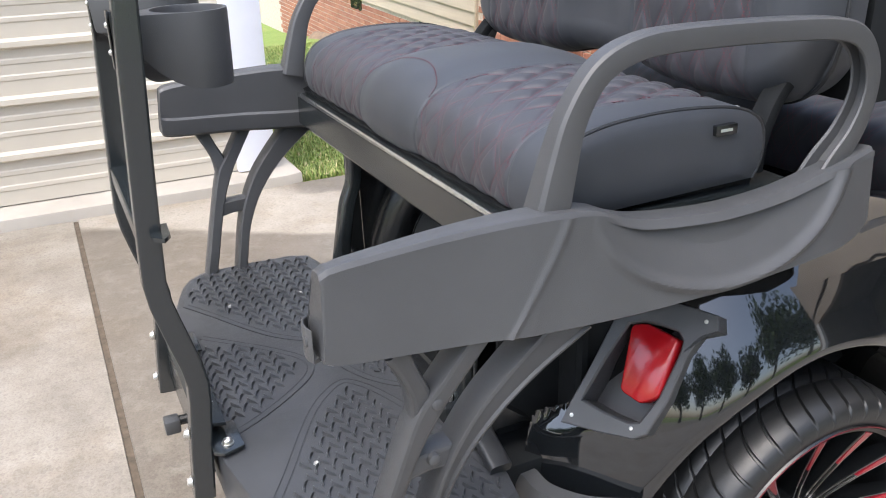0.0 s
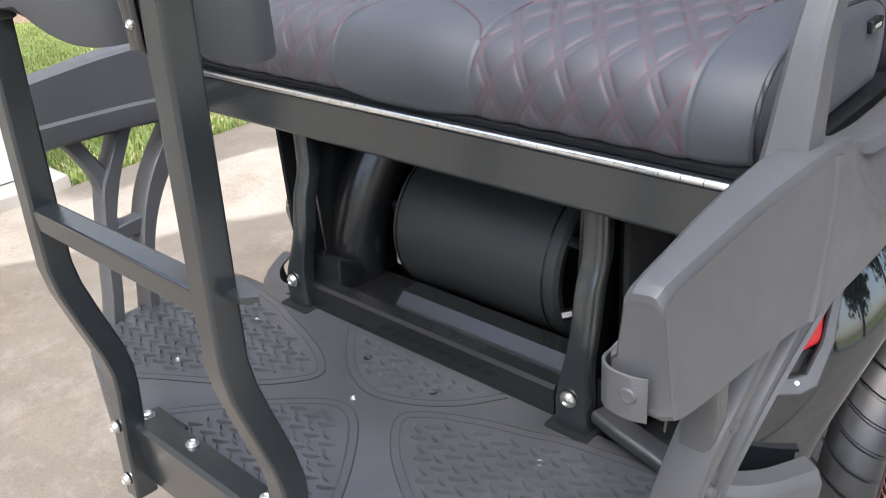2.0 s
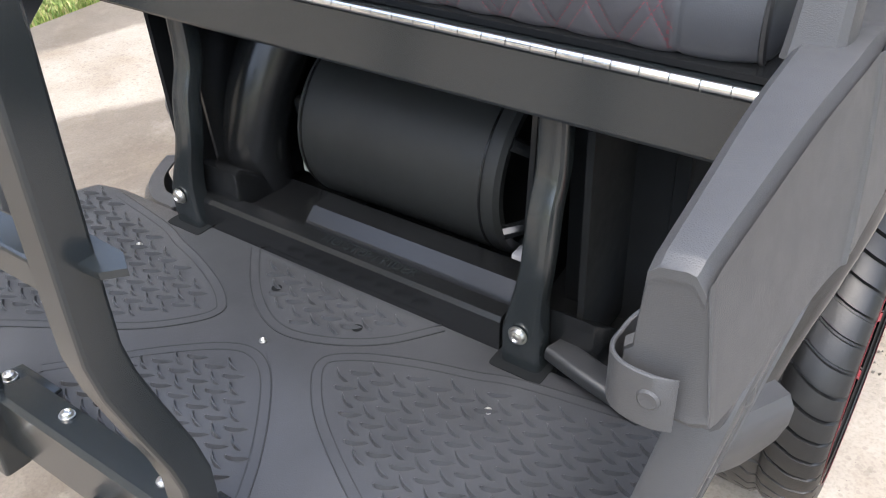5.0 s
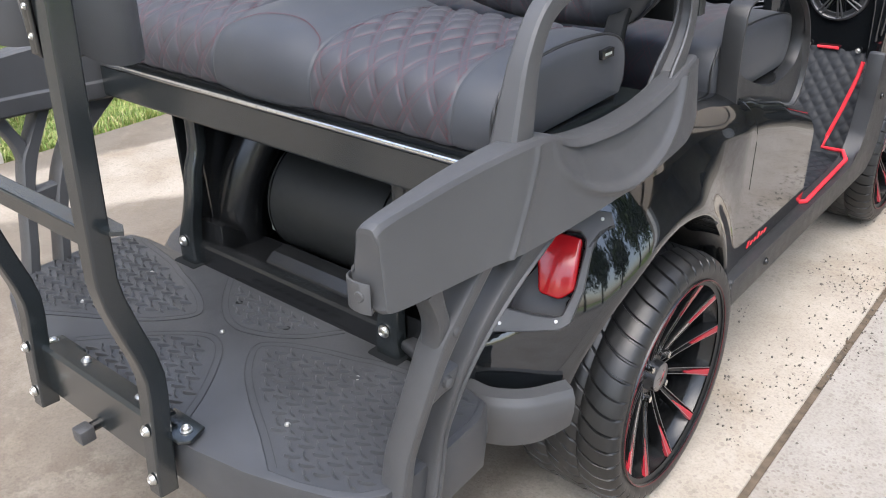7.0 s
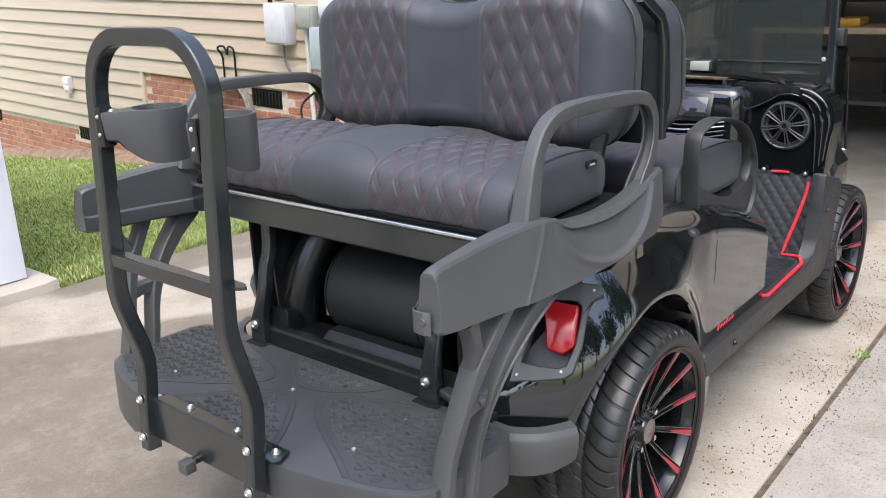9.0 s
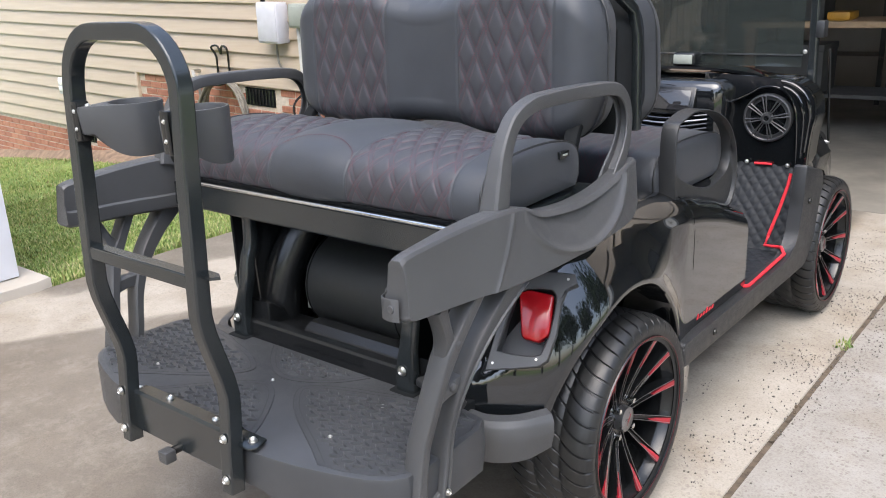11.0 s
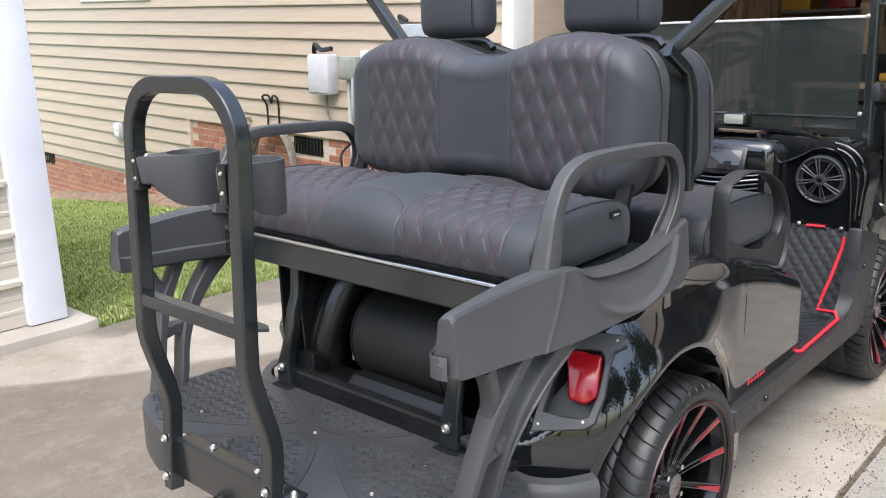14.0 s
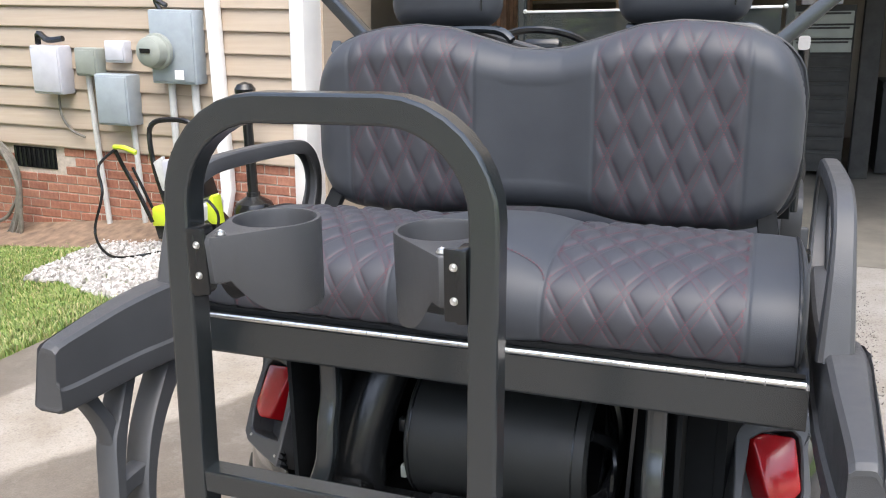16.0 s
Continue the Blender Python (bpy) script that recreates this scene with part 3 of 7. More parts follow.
for k, (u, z1, z0) in enumerate(((-3.291, 0.824, 0.292), (-3.108, 0.829, 0.585))):
    house_part("conduit", tube([(u, WALL - 0.06, z1), (u, WALL - 0.06, z0 + 0.1), (u + 0.01, WALL - 0.06, z0)], 0.026 if k else 0.024, 10), conduit, house)
house_part("conduit", tube([(-3.987, WALL - 0.05, 0.86), (-3.96, WALL - 0.05, 0.282), (-3.928, WALL - 0.05, -0.199)], 0.02, 8), conduit, house)
house_part("conduit", tube([(-3.643, WALL - 0.05, 0.538), (-3.611, WALL - 0.05, -0.179)], 0.02, 8), conduit, house)
house_part("cable", tube(curve([(-4.255, WALL - 0.06, 0.712), (-4.25, WALL - 0.06, 0.561), (-4.183, WALL - 0.05, 0.456), (-4.069, WALL - 0.05, 0.414)], 5), 0.009, 6), hose_mat, house)
house_part("cable", tube(curve([(-4.369, WALL - 0.08, 1.045), (-4.347, WALL - 0.09, 1.116), (-4.266, WALL - 0.09, 1.075), (-4.147, WALL - 0.08, 1.087)], 5), 0.022, 6), shell_black, house)
house_part("cable", tube(curve([(-3.337, WALL - 0.06, 1.284), (-3.364, WALL - 0.07, 1.346), (-3.28, WALL - 0.07, 1.313)], 5), 0.016, 6), shell_black, house)
house_part("cable", tube(curve([(-3.861, WALL - 0.03, 0.935), (-3.875, WALL - 0.03, 0.89), (-3.939, WALL - 0.03, 0.861)], 4), 0.006, 6), hose_mat, house)

house_part("return_wall", box(U_END - 0.01, U_END + 0.015, WALL + 0.19, WALL + 0.9, -0.2, 4.8), siding_mat, house)

# ---- the golf cart ----
cart = empty("golf_cart", "black golf cart with rear-facing quilted bench and step platform", "golf cart")


# wheels
def tyre_mesh():
    """A low-profile tyre round the x axis, outer face towards +x, with slanted tread cuts."""
    R, W = 0.268, 0.205
    prof = [(0.0, 0.205), (0.004, 0.215), (0.008, 0.228), (0.010, 0.240), (0.006, 0.252), (-0.004, 0.261), (-0.018, 0.2655)]
    k = 17
    prof += [(-0.018 - (W - 0.036) * i / k, R) for i in range(1, k)]
    prof += [(-W + 0.018, 0.2655), (-W + 0.004, 0.261), (-W - 0.006, 0.252), (-W - 0.008, 0.23), (-W, 0.20)]
    bm = bmesh.new()
    n = 990
    rows = []
    for i in range(n):
        row = []
        for d, r in prof:
            w = -d / W  # 0 outside, 1 inside
            a = 2 * math.pi * (i / n - 2.3 / 60 * math.sin((w - 0.5) * 3.0))
            if r > 0.250:
                s = abs(w - 0.5) * 2
                ph = (i * 45 / n) % 1.0
                cut = 0.0
                if s > 0.14 and ph < 0.115:
                    cut = 0.0065
                if abs(s - 0.30) < 0.045 and r > 0.266:
                    cut = max(cut, 0.007)
                r -= cut
            row.append(bm.verts.new((d, r * math.cos(a), r * math.sin(a))))
        rows.append(row)
    for i in range(n):
        for j in range(len(prof) - 1):
            bm.faces.new((rows[i][j], rows[(i + 1) % n][j], rows[(i + 1) % n][j + 1], rows[i][j + 1]))
    return bm


def build_wheel(m):
    """Twelve black spokes with red outer blades, a deep black barrel and a low tyre; x is its outer side."""
    wheel = empty("wheel", "alloy wheel with black spokes, red accents and a low-profile tyre")

    def put(name, bm, mat, parent, label="", **kw):
        return part(name, bm, mat, wheel, label, **kw)

    put("tyre", tyre_mesh(), rubber, wheel, "low-profile black tyre", angle=50)
    rim = put("rim", lathe([(0.006, 0.214), (0.010, 0.2185), (0.004, 0.2215), (-0.004, 0.219), (-0.004, 0.208), (-0.02, 0.204), (-0.03, 0.196), (-0.13, 0.190), (-0.17, 0.20)], 64), shell_black, wheel, "black alloy rim")
    put("rim_edge", lathe([(0.0098, 0.2165), (0.0108, 0.2178), (0.0100, 0.2190), (0.0080, 0.2185)], 64), red_line, rim, "thin red line on the rim")
    put("drum", lathe([(-0.09, 0.0), (-0.09, 0.115), (-0.13, 0.12), (-0.13, 0.15), (-0.16, 0.15)], 36), well_black, wheel)
    put("hub", lathe([(-0.05, 0.0), (-0.05, 0.065), (-0.075, 0.07), (-0.10, 0.06)], 28), shell_black, wheel)
    cap = put("hub_cap", lathe([(-0.026, 0), (-0.026, 0.024), (-0.029, 0.031), (-0.05, 0.033)], 28), machined, wheel, "silver hub cap")
    put("badge", slab([(-0.010, -0.012), (0.002, -0.003), (-0.002, 0.001), (0.010, 0.013), (0.000, 0.004), (0.004, 0.000)], 0, -0.0265, -0.0252), red_paint, cap, "small red mark")
    R0, R1 = 0.036, 0.206

    def spoke_at(t):
        """Radius, face height and half width at a share t of a spoke's length."""
        return R0 + (R1 - R0) * t, -0.050 + 0.050 * t ** 1.3, 0.0068 + 0.0040 * t

    for k in range(12):
        turn = Matrix.Rotation(2 * math.pi * k / 12 + 0.13, 3, "X")
        bm = bmesh.new()
        rows = []
        for t in (0.0, 0.2, 0.4, 0.6, 0.8, 1.0):
            r, x1, w = spoke_at(t)
            x0 = x1 - (0.044 - 0.018 * t)
            # a ridge on each edge of the face and a sunk channel between them
            rows.append([bm.verts.new((x, r, d)) for x, d in ((x0, -w * 0.75), (x1 - 0.004, -w), (x1, -w * 0.90), (x1, -w * 0.66), (x1 - 0.005, -w * 0.45), (x1 - 0.005, w * 0.45), (x1, w * 0.66), (x1, w * 0.90), (x1 - 0.004, w), (x0, w * 0.75))])
        for a, b in zip(rows, rows[1:]):
            for j in range(10):
                bm.faces.new((a[j], a[(j + 1) % 10], b[(j + 1) % 10], b[j]))
        bm.faces.new(rows[-1])
        bm.faces.new(rows[0][::-1])
        bmesh.ops.rotate(bm, verts=bm.verts, cent=(0, 0, 0), matrix=turn)
        sp = put("spoke", bm, spoke_black, wheel, angle=25)
        for side in (-1, 1):
            edge = bmesh.new()
            rows = []
            for t in (0.04, 0.3, 0.6, 0.98):
                r, x1, w = spoke_at(t)
                rows.append([edge.verts.new((x1 + 0.0007, r, side * w * q)) for q in (0.70, 0.86)])
            for a, b in zip(rows, rows[1:]):
                edge.faces.new((a[0], a[1], b[1], b[0]))
            bmesh.ops.rotate(edge, verts=edge.verts, cent=(0, 0, 0), matrix=turn)
            put("machined_edge", thicken(edge, 0.0010), machined, sp)
        # the red inlay along the outer half, broadening to the rim
        bm = bmesh.new()
        top, bot = [], []
        for t, d in ((0.56, 0.25), (0.56, 0.55), (0.78, 0.95), (0.985, 1.02), (0.985, -0.45), (0.78, -0.25)):
            r, x1, w = spoke_at(t)
            top.append(bm.verts.new((x1 + 0.0015, r, -d * w)))
            bot.append(bm.verts.new((x1 - 0.006, r, -d * w)))
        bm.faces.new(top)
        for i in range(6):
            bm.faces.new((top[i], bot[i], bot[(i + 1) % 6], top[(i + 1) % 6]))
        bmesh.ops.rotate(bm, verts=bm.verts, cent=(0, 0, 0), matrix=turn)
        put("red_blade", bm, red_paint, wheel, "red painted blade")
    for k in range(4):
        a = 2 * math.pi * (k + 0.5) / 4
        put("lug_nut", lathe([(-0.03, 0), (-0.03, 0.007), (-0.05, 0.008)], 8, at=(0, 0.05 * math.cos(a), 0.05 * math.sin(a))), chrome, wheel)
    wheel.parent = cart
    wheel.matrix_basis = m
    return wheel


wheel = build_wheel(pose(0.590, 0.0, 0.245, 0, 0, 0))
copy_thing(wheel, pose(0.576, 1.668, 0.245, 20, 0, 0))
copy_thing(wheel, pose(-0.590, 0.0, 0.245, 0, 0, 180))
copy_thing(wheel, pose(-0.576, 1.668, 0.245, 0, 0, 180))

# rear step platform
PZ = 0.455


def mirror_outline(half):
    """Half an outline from the middle out, front to rear, made whole."""
    return half + [(-x, y) for x, y in reversed(half) if x > 1e-6]


plat_half = [(0.0, -0.486), (0.44, -0.486), (0.492, -0.497), (0.512, -0.535), (0.516, -0.62), (0.515, -0.700), (0.509, -0.745), (0.488, -0.774), (0.450, -0.796), (0.395, -0.815), (0.32, -0.836), (0.22, -0.852), (0.0, -0.855)]
plat_out = mirror_outline(plat_half)


def build_platform():
    bm = bmesh.new()
    n = len(plat_out)

    def row(k, z, dz=None):
        r = []
        for x, y in plat_out:
            s = 1 - k
            zz = z if dz is None else dz(x, y)
            r.append(bm.verts.new((x * s, (y + 0.66) * (1 - k * 2.6) - 0.66, zz)))
        return r

    def low(x, y):
        if y > -0.52:
            return 0.40
        return 0.378 if abs(x) < 0.25 else lerp_table([(0.25, 0.375), (0.27, 0.345), (0.42, 0.338), (0.53, 0.365)], abs(x))

    rows = [row(0.018, PZ), row(0.004, PZ - 0.002), row(0.0, PZ - 0.008), row(-0.004, 0, low), row(0.02, 0, low)]
    bm.faces.new(rows[0])
    for a, b in zip(rows, rows[1:]):
        for i in range(n):
            bm.faces.new((a[i], a[(i + 1) % n], b[(i + 1) % n], b[i]))
    return part("step_platform", bm, platform_rubber, cart, "charcoal moulded rear step platform", angle=25)


platform = build_platform()


def rounded(poly, r=0.03, n=5):
    """A polygon with its corners rounded."""
    out, m = [], len(poly)
    P = [Vector(p) for p in poly]
    for i in range(m):
        a, b, c = P[i - 1], P[i], P[(i + 1) % m]
        u, v = (a - b), (c - b)
        d = min(r, u.length * 0.45, v.length * 0.45)
        p, q = b + u.normalized() * d, b + v.normalized() * d
        for k in range(n + 1):
            s = k / n
            out.append(tuple(p * (1 - s) ** 2 + b * 2 * s * (1 - s) + q * s * s))
    return out


def inside(p, poly):
    x, y = p
    c = False
    for (x0, y0), (x1, y1) in zip(poly, poly[1:] + poly[:1]):
        if (y0 > y) != (y1 > y) and x < (x1 - x0) * (y - y0) / (y1 - y0) + x0:
            c = not c
    return c


def inset(poly, d):
    """Pulls an outline inwards along its own normals."""
    area = sum(a[0] * b[1] - b[0] * a[1] for a, b in zip(poly, poly[1:] + poly[:1]))
    out, m = [], len(poly)
    for i in range(m):
        a, c = Vector(poly[i - 1]), Vector(poly[(i + 1) % m])
        t = (c - a).normalized()
        nrm = Vector((-t.y, t.x)) * (1 if area > 0 else -1)
        out.append(tuple(Vector(poly[i]) + nrm * d))
    return out


def tread_pad(inner, rest):
    """A field of crescent treads; two dark strips, coloured like shaded grooves, follow the inner border, the rest runs
    out to the platform's edge.
    """
    line = [(p.x, p.y) for p in curve([(x, y, 0) for x, y in inner], 6)]
    outline = line + rest
    pad = part("tread_pad", slab(outline, 2, PZ - 0.001, PZ + 0.0008), platform_rubber, cart, "diamond-pattern tread pad")
    # nothing is cut in: the grooves' shade is the strips' dark colour
    groove = bmesh.new()
    area = sum(a[0] * b[1] - b[0] * a[1] for a, b in zip(outline, outline[1:] + outline[:1]))
    for d in (0.0, 0.012):
        path = []
        for i, q in enumerate(line):
            a, c = Vector(line[max(i - 1, 0)]), Vector(line[min(i + 1, len(line) - 1)])
            t = (c - a).normalized()
            nrm = Vector((-t.y, t.x)) * (1 if area > 0 else -1)
            path.append((q[0] + nrm.x * d, q[1] + nrm.y * d, PZ + 0.0010))
        sweep(path, [(-0.0016, -0.0008), (0.0002, -0.0008), (0.0002, 0.0008), (-0.0016, 0.0008)], side=(0, 0, 1), bm=groove)
    part("groove", groove, plastic_dark, pad, "dark strip coloured like a groove's shade", smooth=False)
    near = [Vector(q) for q in line]
    V, F = [], []
    step_x, step_y = 0.0305, 0.0138
    for j in range(-40, 40):
        for i in range(-40, 40):
            cx, cy = i * step_x + (step_x / 2 if j % 2 else 0), j * step_y - 0.65
            if cy > -0.507 or not all(inside((cx + a, cy + b), outline) for a, b in ((-0.014, -0.006), (0.014, -0.006), (-0.014, 0.006), (0.014, 0.006))) or min((Vector((cx, cy)) - q).length for q in near) < 0.024:
                continue
            s = 1 if j % 2 else -1
            b = len(V)
            n = 7
            for k in range(n):
                q = k / (n - 1) - 0.5
                w = 0.0019 * (1 - (2 * q) ** 4) + 0.0004
                px = q * 0.0262
                py = s * (0.0115 * q) - 0.0042 * (0.5 - 4 * q * q)
                h = PZ + 0.0012 + 0.0052 * (1 - (2 * q) ** 4)
                V += [(cx + px, cy + py - w, PZ + 0.0010), (cx + px, cy + py - w * 0.35, h), (cx + px, cy + py + w * 0.35, h), (cx + px, cy + py + w, PZ + 0.0010)]
                if k:
                    o = b + 4 * k
                    F += [(o - 4, o, o + 1, o - 3), (o - 3, o + 1, o + 2, o - 2), (o - 2, o + 2, o + 3, o - 1)]
    me = bpy.data.meshes.new("treads")
    me.from_pydata(V, [], F)
    me.materials.append(platform_rubber)
    ob = new("treads", me)
    ob.parent = pad
    tagged(ob, kind="stuff")
    return pad


pad_line = [(0.43, -0.498), (0.302, -0.518), (0.249, -0.535), (0.192, -0.551), (0.128, -0.576), (0.089, -0.602), (0.083, -0.622), (0.096, -0.646), (0.136, -0.686), (0.195, -0.725), (0.281, -0.773), (0.345, -0.812)]
pad_rest = [(0.395, -0.802), (0.445, -0.784), (0.478, -0.764), (0.498, -0.738), (0.503, -0.70), (0.504, -0.62), (0.500, -0.54), (0.483, -0.503), (0.44, -0.498)]
tread_pad(pad_line, pad_rest)
tread_pad([(-x, y) for x, y in pad_line], [(-x, y) for x, y in pad_rest])
tread_pad([(-0.150, -0.4965), (-0.092, -0.556), (-0.036, -0.594), (0.018, -0.606), (0.082, -0.586), (0.135, -0.550), (0.178, -0.4965)], [])
tread_pad([(-0.195, -0.800), (-0.136, -0.740), (-0.090, -0.696), (-0.038, -0.656), (0.003, -0.643), (0.046, -0.661), (0.091, -0.709), (0.131, -0.764), (0.160, -0.815)], [(0.10, -0.838), (0.0, -0.842), (-0.12, -0.838)])
for sx, sy in ((0.002, -0.628), (0.292, -0.579), (0.291, -0.729), (-0.299, -0.725), (-0.292, -0.577)):
    bolt((sx, sy, PZ + 0.001), (0, 0, 1), 0.0042, 0.003, platform, "screw")
for sx, sy in ((-0.055, -0.545), (0.085, -0.55)):
    part("screw_hole", lathe([(0, 0), (0, 0.006), (0.0006, 0.007)], 12, axis=2, at=(sx, sy, PZ + 0.0014)), well_black, platform)


# grab rail at the back of the platform
def build_rail():
    rail = part("grab_rail", rail_mesh(), powder, cart, "black square-tube grab rail", angle=20)
    rung = part("rung", box(-0.161, 0.161, -0.914, -0.886, 0.795, 0.823, 0.003), powder, rail, "black cross bar", angle=20)
    part("rung_tab", slab([(0.160, -0.872), (0.205, -0.874), (0.222, -0.884), (0.21, -0.897), (0.160, -0.90)], 2, 0.816, 0.822), powder, rung)
    return rail


def rail_mesh():
    """One square tube: up, back at a knee, up and over, and down the same way."""
    X, top, R = 0.1745, 1.236, 0.105
    side = [(-0.882, 0.375), (-0.876, 0.46), (-0.867, 0.545), (-0.866, 0.575), (-0.872, 0.610), (-0.888, 0.668), (-0.899, 0.712), (-0.903, 0.745), (-0.901, 0.79), (-0.895, 0.90), (-0.888, 1.02)]
    path = [(-X, y, z) for y, z in side]
    path += [(-X, -0.881, top - R)]
    for k in range(1, 9):
        a = math.pi / 2 * k / 8
        path.append((-X + R * (1 - math.cos(a)), -0.880 + 0.004 * k / 8, top - R + R * math.sin(a)))
    half = path[:]
    path += [(-x, y, z) for x, y, z in half[::-1]]
    bm = bmesh.new()
    P = [Vector(p) for p in path]
    sec = rrect(0.031, 0.032, 0.0035, 2)
    rows = []
    for i, p in enumerate(P):
        d = (P[min(i + 1, len(P) - 1)] - P[max(i - 1, 0)]).normalized()
        f = Vector((0, 1, 0))
        f = (f - d * f.dot(d)).normalized()
        s = d.cross(f)
        rows.append([bm.verts.new(p + s * a + f * b) for a, b in sec])
    m = len(sec)
    for a, b in zip(rows, rows[1:]):
        for j in range(m):
            bm.faces.new((a[j], a[(j + 1) % m], b[(j + 1) % m], b[j]))
    bm.faces.new(rows[0][::-1])
    bm.faces.new(rows[-1])
    return bm


rail = build_rail()
for s in (-1, 1):
    for z in (0.491, 0.405):
        bolt((s * 0.176, -0.897 if z < 0.45 else -0.8905, z), (0, -1, 0), 0.0078, 0.006, rail)
# the bracket that holds the rail
bracket = part("rail_bracket", slab([(-0.874, 0.398), (-0.874, 0.486), (-0.868, 0.491), (-0.832, 0.483), (-0.831, 0.477), (-0.855, 0.482), (-0.858, 0.476), (-0.858, 0.398)], 0, -0.160, 0.160, 0.0), powder, cart, "black steel bracket plate", smooth=False)
part("bracket_end", slab([(0.13, -0.86), (0.205, -0.862), (0.216, -0.848), (0.205, -0.815), (0.13, -0.815)], 2, 0.4595, 0.4655, 0.002), powder, bracket)
part("bracket_end", slab([(-0.13, -0.86), (-0.205, -0.862), (-0.216, -0.848), (-0.205, -0.815), (-0.13, -0.815)], 2, 0.4595, 0.4655, 0.002), powder, bracket)
bolt((-0.064, -0.846, 0.4865), (0, 0.1, 1), 0.0075, 0.005, bracket)
bolt((0.092, -0.848, 0.484), (0, 0.1, 1), 0.008, 0.005, bracket)
bolt((0.192, -0.838, 0.466), (0, 0, 1), 0.008, 0.007, bracket)
bolt((-0.194, -0.838, 0.466), (0, 0, 1), 0.008, 0.007, bracket)
knob = part("receiver_plug", box(-0.036, -0.008, -0.910, -0.884, 0.377, 0.403, 0.003), plastic, bracket, "square black plug on a bolt")
part("plug_bolt", lathe([(-0.022, 0.006), (-0.012, 0.006), (-0.012, 0.009), (0.006, 0.009), (0.006, 0.006), (0.02, 0.006)], 10, axis=1, at=(-0.022, -0.872, 0.394)), shell_black, knob)

# cup holders on the rail
def hull(points):
    """Convex outline round points in a plane, counter-clockwise."""
    pts = sorted(set(points))

    def half(seq):
        out = []
        for p in seq:
            while len(out) > 1 and (out[-1][0] - out[-2][0]) * (p[1] - out[-2][1]) - (out[-1][1] - out[-2][1]) * (p[0] - out[-2][0]) <= 1e-9:
                out.pop()
            out.append(p)
        return out[:-1]

    return half(pts) + half(pts[::-1])


def cup_holder(sx, cx, cy=-0.795):
    """A cup whose wall sweeps back to a plate on the rail; the underside is cut away towards the rail."""
    r = 0.054
    circle = [(round(cx + r * math.cos(a), 5), round(cy + r * math.sin(a), 5)) for a in np.linspace(0, 2 * math.pi, 41)[:-1]]
    plate = [(sx * 0.139, -0.903), (sx * 0.139, -0.862), (sx * 0.131, -0.903)]
    edge = hull(circle + plate)
    out = []
    for (xa, ya), (xb, yb) in zip(edge, edge[1:] + edge[:1]):
        m = max(1, round(math.hypot(xb - xa, yb - ya) / 0.009))
        out += [(xa + (xb - xa) * k / m, ya + (yb - ya) * k / m) for k in range(m)]
    n = len(out)
    bm = bmesh.new()

    def row(k, z_of, inner=None):
        vs = []
        for x, y in out:
            d = Vector((x - cx, y - cy))
            if inner is not None:
                d = d.normalized() * inner
            d *= k
            vs.append(bm.verts.new((cx + d.x, cy + d.y, z_of(x, y))))
        return vs

    dirn = Vector((sx * 0.147 - cx, -0.885 - cy)).normalized()

    def cut(x, y):
        q = max(0.0, min(1.0, ((x - cx) * dirn.x + (y - cy) * dirn.y - 0.005) / 0.085))
        return 0.996 + 0.050 * q ** 2.6

    rows = [row(0.95, lambda x, y: cut(x, y)), row(0.97, lambda x, y: cut(x, y) + 0.004), row(1.0, lambda x, y: 1.094), row(0.985, lambda x, y: 1.098), row(1.0, lambda x, y: 1.098, 0.0490), row(1.0, lambda x, y: 1.094, 0.0475), row(1.0, lambda x, y: 1.030, 0.0450)]
    for a, b in zip(rows, rows[1:]):
        for i in range(n):
            bm.faces.new((a[i], a[(i + 1) % n], b[(i + 1) % n], b[i]))
    bm.faces.new(rows[0][::-1])
    bm.faces.new(rows[-1])
    cup = part("cup_holder", bm, plastic, cart, "black plastic cup holder", angle=40)
    part("mount", slab(rounded([(-0.904, 1.030), (-0.870, 1.030), (-0.870, 1.108), (-0.904, 1.108)], 0.008, 2), 0, *sorted((sx * 0.1475, sx * 0.1595)), 0.002), shell_black, cup)
    part("flange", box(*sorted((sx * 0.136, sx * 0.1595)), -0.9035, -0.899, 1.034, 1.108, 0.0015), shell_black, cup, "black steel flange")
    for z in (1.056, 1.090):
        bolt((sx * 0.1465, -0.9036, z), (0, -1, 0), 0.0036, 0.0025, cup)
    bolt((sx * 0.128, -0.885, 1.0985), (0, 0, 1), 0.0052, 0.004, cup)
    return cup


cup_holder(-1, -0.115)
cup_holder(1, 0.095)

